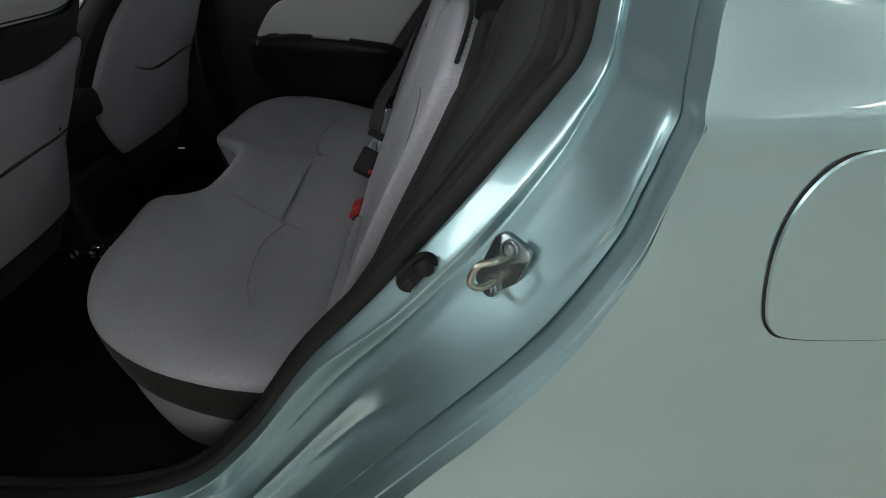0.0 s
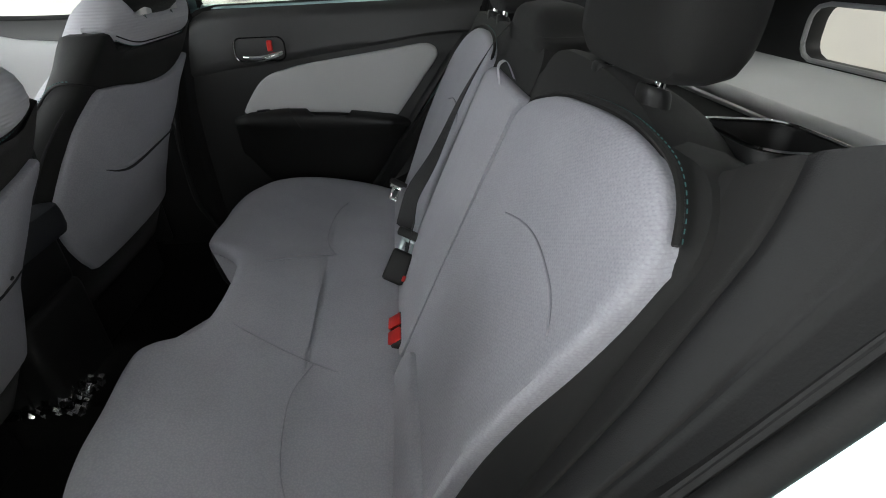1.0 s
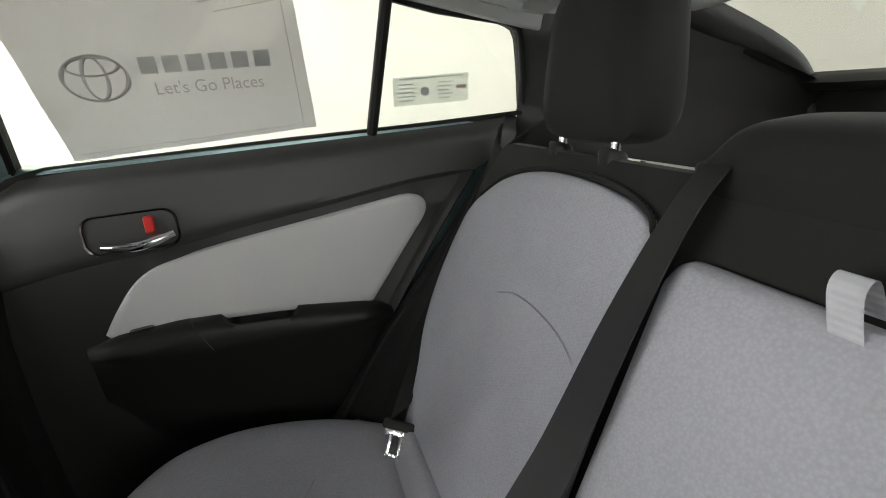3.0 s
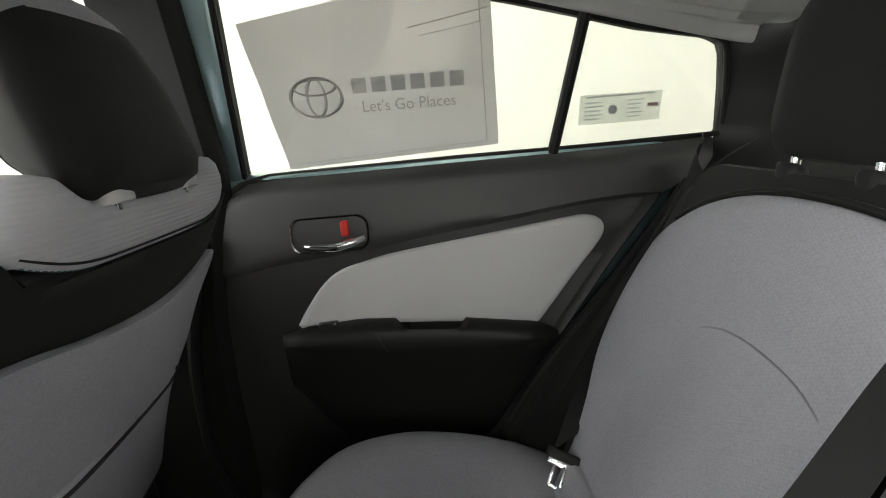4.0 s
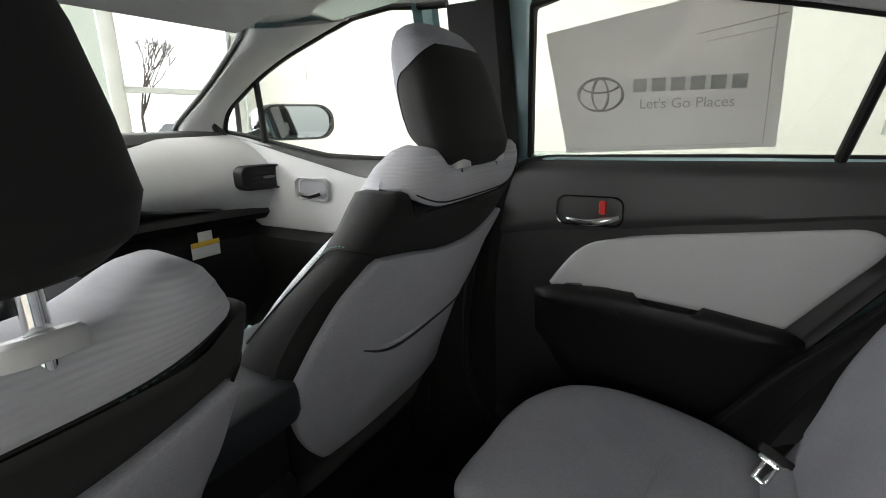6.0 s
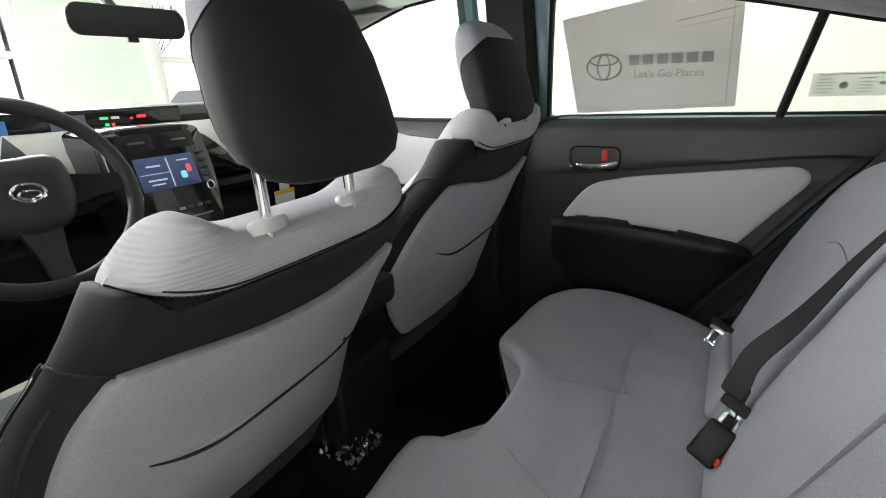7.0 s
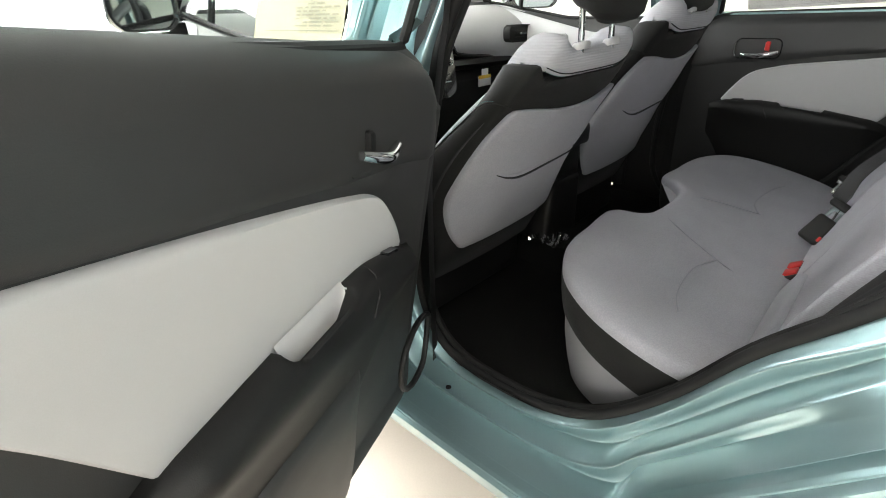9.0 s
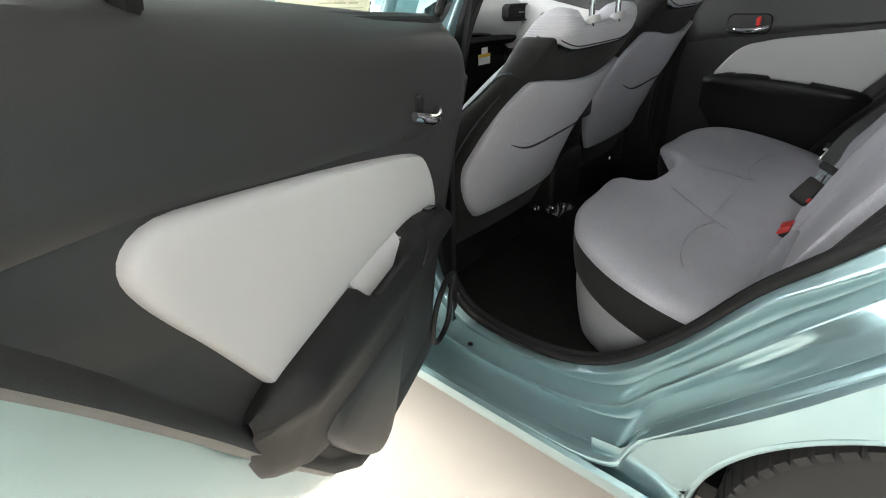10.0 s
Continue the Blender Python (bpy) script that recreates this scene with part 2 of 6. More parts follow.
def link(name, vf, mat, sharp=40, smooth=True, origin=(0, 0, 0)):
    verts, faces = vf
    o = Vector(origin)
    me = bpy.data.meshes.new(name)
    me.from_pydata([tuple(Vector(v) - o) for v in verts], [], [tuple(f) for f in faces])
    bm = bmesh.new()
    bm.from_mesh(me)
    bmesh.ops.remove_doubles(bm, verts=bm.verts, dist=1e-5)
    bmesh.ops.recalc_face_normals(bm, faces=bm.faces)
    bm.to_mesh(me)
    bm.free()
    me.materials.append(mat)
    me.polygons.foreach_set("use_smooth", [smooth] * len(me.polygons))
    if smooth:
        me.set_sharp_from_angle(angle=radians(sharp))
    ob = new(name, me)
    return ob


def part(name, vf, mat, parent, label="", sharp=40, smooth=True):
    """One mesh under a thing or under a part of it."""
    o = ROOT[parent.name]
    ob = link(name, vf, mat, sharp, smooth, o)
    ob.parent = parent
    ROOT[ob.name] = o
    return tagged(ob, label)


def solo(name, vf, mat, label, category, group="", kind="", sharp=40, smooth=True, at=None):
    """A thing that is one mesh."""
    v = np.array([tuple(p) for p in vf[0]])
    o = Vector(at) if at else Vector((*(v[:, :2].mean(0)), v[:, 2].min()))
    ob = link(name, vf, mat, sharp, smooth, o)
    ob.location = o
    ROOT[ob.name] = o
    return tagged(ob, label, category, group, kind)


def join(*many):
    vs, fs = [], []
    for v, f in many:
        k = len(vs)
        vs += list(v)
        fs += [tuple(i + k for i in g) for g in f]
    return vs, fs


def moved(vf, m):
    return [m @ Vector(v) for v in vf[0]], vf[1]


def spline(pts, n=8, closed=False):
    """A smooth curve through points of any dimension, n steps from one to the next."""
    p = [np.array(q, float) for q in pts]
    k = len(p)
    out = []
    for i in range(k if closed else k - 1):
        a, b, c, d = (p[(i + j) % k] if closed else p[min(max(i + j, 0), k - 1)] for j in (-1, 0, 1, 2))
        for s in range(n):
            t = s / n
            out.append(0.5 * ((2 * b) + (c - a) * t + (2 * a - 5 * b + 4 * c - d) * t * t + (3 * b - a - 3 * c + d) * t ** 3))
    if not closed:
        out.append(p[-1])
    return out


def resample(pts, n, closed=False):
    p = np.array([tuple(q) for q in pts], float)
    if closed:
        p = np.vstack([p, p[:1]])
    d = np.concatenate([[0], np.cumsum(np.linalg.norm(np.diff(p, axis=0), axis=1))])
    t = np.linspace(0, d[-1], n, endpoint=not closed)
    return [np.array([np.interp(s, d, p[:, j]) for j in range(p.shape[1])]) for s in t]


def loft(rings, closed=True, caps=True):
    """Rings of equal length, joined; closed: each ring runs round; caps: ends filled."""
    n = len(rings[0])
    vs = [tuple(v) for r in rings for v in r]
    fs = []
    for i in range(len(rings) - 1):
        for j in range(n if closed else n - 1):
            k = (j + 1) % n
            fs.append((i * n + j, i * n + k, (i + 1) * n + k, (i + 1) * n + j))
    if caps and closed:
        for base in (0, (len(rings) - 1) * n):
            c = len(vs)
            vs.append(tuple(np.mean([vs[base + j] for j in range(n)], axis=0)))
            fs += [(base + j, base + (j + 1) % n, c) for j in range(n)]
    return vs, fs


def tube(pts, r=0.004, n=8, closed=False, squash=1.0):
    """A round bar along points; r may be one radius or one for each point."""
    p = [Vector(tuple(q)) for q in pts]
    k = len(p)
    rs = r if hasattr(r, "__len__") else [r] * k
    up = Vector((0.21, 0.34, 0.92)).normalized()
    rings = []
    for i in range(k):
        a, b = (p[(i - 1) % k], p[(i + 1) % k]) if closed else (p[max(i - 1, 0)], p[min(i + 1, k - 1)])
        t = (b - a).normalized()
        s = t.cross(up)
        s = s.normalized() if s.length > 1e-4 else Vector((1, 0, 0))
        u = s.cross(t)
        rings.append([p[i] + rs[i] * (math.cos(w) * s + squash * math.sin(w) * u) for w in (2 * math.pi * j / n for j in range(n))])
    if closed:
        rings.append(rings[0])
        return loft(rings, True, False)
    return loft(rings)


def puffy(outline, mid, profile, place):
    """A padded shape: rings of the outline, drawn in towards mid(u, v), raised by the profile's (share, height)."""
    rings = []
    for s, h in profile:
        ring = []
        for u, v in outline:
            a, b = mid(u, v)
            ring.append(place(a + (u - a) * s, b + (v - b) * s, h))
        rings.append(ring)
    vs, fs = loft(rings, True, True)
    n, base = len(outline), (len(profile) - 1) * len(outline)
    if profile[-1][0] == 0:                                # the last ring has closed on its spine: weld it
        fs, seen, same = fs[:-n], {}, {}
        for j in range(base, base + n):
            same[j] = seen.setdefault(tuple(round(c, 6) for c in vs[j]), j)
        fs = [tuple(dict.fromkeys(same.get(j, j) for j in f)) for f in fs]
        fs = [f for f in fs if len(f) > 2]
    return vs, fs


def to_point(a, b):
    return lambda u, v: (a, b)


def to_line(a0, a1, b):
    return lambda u, v: (min(max(u, a0), a1), b)


def rounded(u0, u1, v0, v1, r, n=5):
    out = []
    for cx, cy, a0 in ((u1 - r, v1 - r, 0), (u0 + r, v1 - r, 90), (u0 + r, v0 + r, 180), (u1 - r, v0 + r, 270)):
        for i in range(n + 1):
            a = radians(a0 + 90 * i / n)
            out.append((cx + r * math.cos(a), cy + r * math.sin(a)))
    return out


def block(x0, x1, y0, y1, z0, z1, r=0.004, seg=2):
    bm = bmesh.new()
    bmesh.ops.create_cube(bm, size=1)
    for v in bm.verts:
        v.co = Vector(((x0 + x1) / 2 + v.co.x * (x1 - x0), (y0 + y1) / 2 + v.co.y * (y1 - y0), (z0 + z1) / 2 + v.co.z * (z1 - z0)))
    r = min(r, 0.45 * min(x1 - x0, y1 - y0, z1 - z0))
    if r > 0:
        bmesh.ops.bevel(bm, geom=bm.edges[:], offset=r, segments=seg, profile=0.5, affect="EDGES")
    bm.verts.index_update()
    out = [v.co.copy() for v in bm.verts], [tuple(v.index for v in f.verts) for f in bm.faces]
    bm.free()
    return out


def disc(r, h, n=24, rim=0.0015):
    """A round plug round z, from 0 to h."""
    return loft([[(q * math.cos(a), q * math.sin(a), z) for a in (2 * math.pi * j / n for j in range(n))] for q, z in ((r, 0), (r, h - rim), (r - rim, h))])


def thick(vf, d):
    """A sheet given the thickness d along its own normals."""
    bm = bmesh.new()
    vs = [bm.verts.new(tuple(v)) for v in vf[0]]
    for f in vf[1]:
        try:
            bm.faces.new([vs[i] for i in f])
        except ValueError:
            pass
    bmesh.ops.remove_doubles(bm, verts=bm.verts, dist=1e-5)
    bmesh.ops.recalc_face_normals(bm, faces=bm.faces)
    bmesh.ops.solidify(bm, geom=bm.faces[:], thickness=d)
    bm.verts.index_update()
    out = [v.co.copy() for v in bm.verts], [tuple(v.index for v in f.verts) for f in bm.faces]
    bm.free()
    return out


def polar(outline, mid, n=96):
    """The outline's points met by n rays from mid, evenly turned; for outlines that mid sees whole."""
    p = np.array([tuple(q) for q in outline], float) - np.array(mid)
    out = []
    for a in (2 * math.pi * j / n for j in range(n)):
        d = np.array((math.cos(a), math.sin(a)))
        best = 0.0
        for i in range(len(p)):
            q, r = p[i], p[(i + 1) % len(p)] - p[i]
            den = d[0] * r[1] - d[1] * r[0]
            if abs(den) > 1e-12:
                t, s = (q[0] * r[1] - q[1] * r[0]) / den, (q[0] * d[1] - q[1] * d[0]) / den
                if t > 0 and -1e-9 <= s <= 1 + 1e-9:
                    best = max(best, t)
        out.append((mid[0] + d[0] * best, mid[1] + d[1] * best))
    return out


def lerp(x, xs, ys):
    return float(np.interp(x, xs, ys))


def dashes(pts, on_len=0.0035, gap=0.0028, r=0.0007):
    """Single stitches along a curve, as one mesh of short bars."""
    n = max(4, int(sum((Vector(tuple(q)) - Vector(tuple(p))).length for p, q in zip(pts, pts[1:])) / (on_len + gap)))
    q = resample(pts, 2 * n)
    return join(*[tube([q[2 * i], q[2 * i + 1]], r, 5) for i in range(n)])


# ---- the showroom ----
def room():
    X0, X1, Y0, Y1, H = -4.6, 7.6, -6.6, 4.4, 4.2
    solo("floor", block(X0 - 0.3, X1 + 0.3, Y0 - 0.3, Y1 + 0.3, -0.2, 0.0, 0), TILE, "polished beige showroom floor", "floor", kind="structure", smooth=False)
    solo("ceiling", block(X0 - 0.3, X1 + 0.3, Y0 - 0.3, Y1 + 0.3, H, H + 0.2, 0), CEIL, "dark grey showroom ceiling", "ceiling", kind="structure", smooth=False)
    w = solo("wall_right", block(X0, X1, Y1, Y1 + 0.2, 0, H, 0), WALL, "plain cream painted showroom wall", "wall", kind="structure", smooth=False)
    # glazed walls: a low base, a head, piers between the panes
    def glazed(name, along, at, lo, hi, piers, mat, base=0.25, head=0.5):
        def blk(a0, a1, z0, z1, d=0.2):
            return block(a0, a1, at, at + d, z0, z1, 0) if along == "x" else block(at, at + d, a0, a1, z0, z1, 0)
        pieces = [blk(lo, hi, 0, base), blk(lo, hi, H - head, H)] + [blk(a, b, base, H - head) for a, b in piers]
        wall = solo(name, join(*pieces), mat, "pale painted showroom wall with tall windows", "wall", kind="structure", smooth=False)
        return wall
    glazed("wall_front", "y", X0 - 0.2, Y0, Y1, [(Y0, Y0 + 0.3), (-2.2, -1.9), (2.16, 3.08), (4.35, Y1)], WALL_GREEN)
    glazed("wall_left", "x", Y0 - 0.2, X0, X1, [(X0, X0 + 0.3), (-1.6, -1.3), (1.6, 1.9), (4.6, 4.9), (X1 - 0.3, X1)], WALL_GREEN, 1.7)
    glazed("wall_back", "y", X1, Y0, Y1, [(Y0, Y0 + 0.3), (-3.2, -2.9), (-0.2, 0.1), (2.4, 2.7), (Y1 - 0.3, Y1)], WALL_GREEN, 0.6)
    # window frames of the front wall
    for a, b in ((3.08, 4.35), (-1.9, 2.16)):
        f = thing("window_1", (X0, a, 0.25), "tall showroom window in a white frame", "window", kind="structure")
        part("window_frame", join(block(X0 - 0.12, X0 - 0.03, a, a + 0.07, 0.25, 3.7, 0.006), block(X0 - 0.03, X0 + 0.02, a - 0.06, a + 0.05, 0.25, 3.7, 0.008), block(X0 - 0.10, X0 - 0.05, a + 0.07, a + 0.11, 0.33, 3.7, 0.004), block(X0 - 0.12, X0 - 0.03, b - 0.07, b, 0.25, 3.7, 0.006),
             block(X0 - 0.12, X0 - 0.03, a + 0.07, b - 0.07, 0.25, 0.33, 0.006), block(X0 - 0.12, X0 - 0.03, a + 0.07, b - 0.07, 1.42, 1.47, 0.006)), FRAME_WHITE, f)
        part("window_sill", block(X0 - 0.2, X0 + 0.06, a - 0.05, b + 0.05, 0.215, 0.25, 0.006), FRAME_WHITE, f)
    shine = glow("lamp_glow", (1.0, 0.97, 0.92), 34)
    for k in range(15):
        x, y = -3.2 + 2.4 * (k % 5), (-4.4, -2.4, -0.4)[k // 5]
        lamp = thing("ceiling_light", (x, y, H - 0.05), "long white ceiling light strip", "ceiling light", group="ceiling lights")
        part("housing", block(x - 0.09, x + 0.09, y - 0.75, y + 0.75, H - 0.05, H, 0.006), FRAME_WHITE, lamp)
        part("diffuser", block(x - 0.07, x + 0.07, y - 0.72, y + 0.72, H - 0.062, H - 0.05, 0.003), shine, lamp)
    solo("backdrop", block(-88, -87.8, -88, 88, -0.2, 60, 0), glow("bright_cloud", (0.97, 0.98, 1.0), 2.2), "bright white winter sky beyond the ground", "sky", kind="structure", smooth=False)
    solo("ground", block(-90, 90, -90, 90, -0.32, -0.21, 0), SNOW, "pale open parking ground outside", "ground", kind="structure", smooth=False)
    # wall switch plate
    sw = thing("wall_socket", (-3.84, Y1, 1.54), "small white switch plate on the wall", "switch")
    part("plate", block(-3.88, -3.80, Y1 - 0.012, Y1, 1.54, 1.68, 0.004), WHITE_PAPER, sw)


room()


# ---- the car: shell ----
car = thing("car", (-0.6, C, 0.0), "sea-green metallic hatchback with one rear door open", "car")


def right(x, v, z):
    return (x, C + v, z)


def left(x, v, z):
    return (x, C - v, z)


HINGE = pose(-0.816, 0.308, 0.771, 0, 0, -66.7) @ Matrix.Rotation(radians(-2.4), 4, "Y") @ Matrix.Rotation(radians(-6.9), 4, "X") @ Matrix.Translation((0.812, -0.301, -0.76))


def left_open(x, v, z):
    v += 0.055 * min(1.2, max(0.0, (-0.76 - x) / 0.12)) ** 1.5       # the front edge turns outwards
    return tuple(HINGE @ Vector((x, C - v, z)))


# seal line round the rear door opening, and the outer cut of the panels: (x, z)
SEAL = spline([(-0.72, 1.16), (-0.765, 1.03), (-0.83, 0.80), (-0.85, 0.62), (-0.835, 0.46), (-0.745, 0.358), (-0.545, 0.344), (-0.39, 0.395), (-0.268, 0.514),
               (-0.17, 0.655), (-0.085, 0.752), (0.01, 0.870), (0.075, 0.955), (0.098, 0.985), (0.109, 1.0), (0.116, 1.02), (0.120, 1.06), (0.128, 1.12), (0.122, 1.19), (0.095, 1.245), (0.02, 1.283), (-0.12, 1.32), (-0.35, 1.378),
               (-0.6, 1.375), (-0.69, 1.32)], 6, True)
CUT = spline([(-0.86, 1.16), (-0.90, 1.03), (-0.93, 0.80), (-0.93, 0.60), (-0.92, 0.44), (-0.84, 0.352), (-0.545, 0.340), (-0.31, 0.352), (-0.255, 0.405),
              (-0.10, 0.588), (-0.02, 0.687), (0.077, 0.809), (0.123, 0.90), (0.136, 0.955), (0.141, 0.985), (0.144, 1.003), (0.140, 1.02), (0.138, 1.06), (0.150, 1.12), (0.145, 1.20), (0.115, 1.27), (0.03, 1.315), (-0.12, 1.352), (-0.35, 1.405),
              (-0.6, 1.41), (-0.80, 1.34)], 6, True)


def lean(z):
    """How far the side leans in above the belt."""
    return max(0.0, z - 1.04) * 0.24


def pane_at(z):
    """Lateral place of the side glass by height."""
    return 0.752 - (z - 1.05) * 0.30


def side_shell(place):
    """Door jamb, sill and quarter panel of one side."""
    ax, az, ar = 0.19, 0.32, 0.356
    def bulge(x, z):
        v = 0.866 - 0.055 * max(0.0, (0.62 - z) / 0.4) ** 2 - 0.02 * max(0.0, z - 0.74) / 0.28
        v += 0.006 * max(0.0, 1 - abs(z - 1.006) / 0.012) - (0.028 * min(1, (z - 1.006) / 0.05) if z > 1.006 else 0)
        d = math.hypot(x - ax, z - az)
        v += 0.014 * math.exp(-((d - ar) / 0.05) ** 2)
        return v - lean(z) * 0.8 - 0.03 * max(0, x - 0.7) ** 2
    def eased(corners):
        """The folds of a section, each eased over a few millimetres."""
        prof = []
        for (f0, v0, _), (f1, v1, r), (f2, v2, _) in zip([corners[0]] + corners[:-1], corners, corners[1:] + [corners[-1]]):
            if r == 0:
                prof.append((f1, v1))
                continue
            a = (f1 - r, v1 + (v0 - v1) * r / (f1 - f0))
            b = (f1 + r, v1 + (v2 - v1) * r / (f2 - f1))
            for t in (0.0, 0.17, 0.33, 0.5, 0.67, 0.83, 1.0):
                prof.append(tuple(a[k] * (1 - t) ** 2 + 2 * t * (1 - t) * (f1, v1)[k] + b[k] * t * t for k in (0, 1)))
        fine = []
        for p, q in zip(prof, prof[1:]):
            fine += [(p[0] + (q[0] - p[0]) * t, p[1] + (q[1] - p[1]) * t) for t in (0.0, 0.5)]
        return fine + [prof[-1]]
    lip = [(0.866, 0.826, 0.006), (0.876, 0.818, 0.003), (0.902, 0.818, 0.003), (0.912, 0.842, 0.005), (0.95, 0.852, 0.008), (0.975, 0.852, 0)]
    foot = eased([(0.0, 0.680, 0), (0.10, 0.714, 0.03), (0.45, 0.703, 0.03), (0.555, 0.756, 0.028), (0.815, 0.750, 0.02)] + lip)
    shoulder = eased([(0.0, 0.680, 0), (0.27, 0.730, 0.05), (0.42, 0.726, 0.03), (0.50, 0.750, 0.025), (0.74, 0.808, 0.05)] + lip)

    def jamb(f, v, s, o):
        x, z = s[0] + (o[0] - s[0]) * f, s[1] + (o[1] - s[1]) * f
        v -= lean(z)
        if x < -0.5 and z > 0.98:                          # slim pillar above the belt
            v -= 0.075 * f * min(1, (z - 0.98) / 0.08)
        if z < 0.41:                                       # stepped sill
            z -= (0.41 - max(z, 0.345)) / 0.065 * 0.050 * f
        if x > 0 and 0.62 < f < 0.82:                      # pressed boss beside the striker
            v += 0.014 * math.sin(math.pi * (f - 0.62) / 0.20) * math.exp(-((z - 0.95) / 0.06) ** 2)
        return place(x, v, z)
    whole = place is left                                  # on the closed side the trims hide the upper half
    keep = [(a, b) for a, b in zip(SEAL, CUT) if whole or a[1] < 0.99]
    rings = []
    for (f0, v0), (f1, v1) in zip(foot, shoulder):
        ring = []
        for s, o in keep:
            k = lerp(s[1], [0.60, 0.68, 0.78, 0.86], [0.0, 0.15, 0.85, 1.0]) if s[0] > -0.5 else 0.0
            ring.append(jamb(f0 + (f1 - f0) * k, v0 + (v1 - v0) * k, s, o))
        rings.append(ring)
    for f, dv in ((0.99, -0.003), (1.0, 0.0), (1.04, -0.004)):
        ring = []
        for (sx, sz), (ox, oz) in keep:
            x, z = sx + (ox - sx) * f, sz + (oz - sz) * f
            low = z < 0.41 or x < -0.5
            z -= 0.050 * (0.41 - max(z, 0.345)) / 0.065 if z < 0.41 else 0.0
            ring.append(place(x, (0.855 - lean(z) - (0.075 * min(1, (z - 0.98) / 0.08) if z > 0.98 else 0) if low else bulge(x, z)) + dv, z))
        rings.append(ring)
    part("door_jamb", loft(rings, whole, False), PAINT if place is left else RUBBER, car, "glossy sea-green painted door jamb" if place is left else "dark door jamb behind the closed door", sharp=60)
    rub = [place(x, 0.683 - lean(z), z) for (x, z), _ in keep]
    seal = part("door_seal", tube(rub, 0.0115, 10, whole), RUBBER, car, "black rubber door seal")
    inner = [place(x * 0.985 - 0.006, 0.668 - lean(z), z * 0.985 + 0.011) for (x, z), _ in keep]
    part("seal_lip", tube(inner, 0.009, 8, whole), RUBBER, seal)
    # outer quarter panel with the wheel arch
    zs = list(np.linspace(0.235, 1.30 if place is left else 1.03, 86))
    edge = sorted([(z, x) for x, z in CUT if x > -0.32 and z < 1.31], key=lambda q: q[0])
    ez, ex = [q[0] for q in edge], [q[1] for q in edge]
    vs, fs, cols = [], [], 110
    for z in zs:
        x0 = lerp(z, ez, ex)
        if z < 0.355:
            x0 = -0.34
        for j in range(cols):
            t = j / (cols - 1)
            x = x0 + (1.25 - x0) * t
            zz = z
            d = math.hypot(x - ax, zz - az)
            if d < ar and zz > 0.2:
                k = ar / max(d, 1e-4)
                if d > ar - 0.04:
                    x, zz = ax + (x - ax) * k, az + (zz - az) * k
            vs.append(place(x, bulge(x, zz), zz))
    for i in range(len(zs) - 1):
        for j in range(cols - 1):
            a = i * cols + j
            quad = (a, a + 1, a + cols + 1, a + cols)
            ok = True
            for q in quad:
                p = vs[q]
                if math.hypot(p[0] - ax, p[2] - az) < ar - 0.002:
                    ok = False
            if ok:
                fs.append(quad)
    part("quarter_panel", (vs, fs), PAINT, car, sharp=30)
    lip = [place(ax + ar * math.cos(a), bulge(ax + ar * math.cos(a), az + ar * math.sin(a)) - 0.004, az + ar * math.sin(a)) for a in np.linspace(radians(-12), radians(192), 50)]
    part("arch_lip", tube(lip, 0.006, 8), PAINT, car)
    well = [[place(ax + (ar + 0.01) * math.cos(a), v, az + (ar + 0.01) * math.sin(a)) for a in np.linspace(radians(-15), radians(195), 40)] for v in (0.86, 0.62)]
    part("wheel_housing", loft(well, False, False), BLACK, car)
    sill = [[place(x, v, z) for x in np.linspace(-2.2, -0.172, 14)] for v, z in ((0.852, 0.292), (0.862, 0.286), (0.860, 0.27), (0.845, 0.235), (0.80, 0.225), (0.7, 0.225))]
    part("rocker_panel", loft(sill, False, False), PAINT, car, sharp=30)
    # B-pillar skin between the doors
    part("pillar_skin", loft([[place(x, v - lean(z) - 0.085 * min(1, max(0, z - 0.98) / 0.08), z) for z in np.linspace(0.35, 1.40, 22)] for x, v in ((-0.955, 0.80), (-0.95, 0.835), (-0.93, 0.845), (-0.905, 0.83))], False, False), PAINT, car)
    return bulge


bulge = side_shell(left)
side_shell(right)


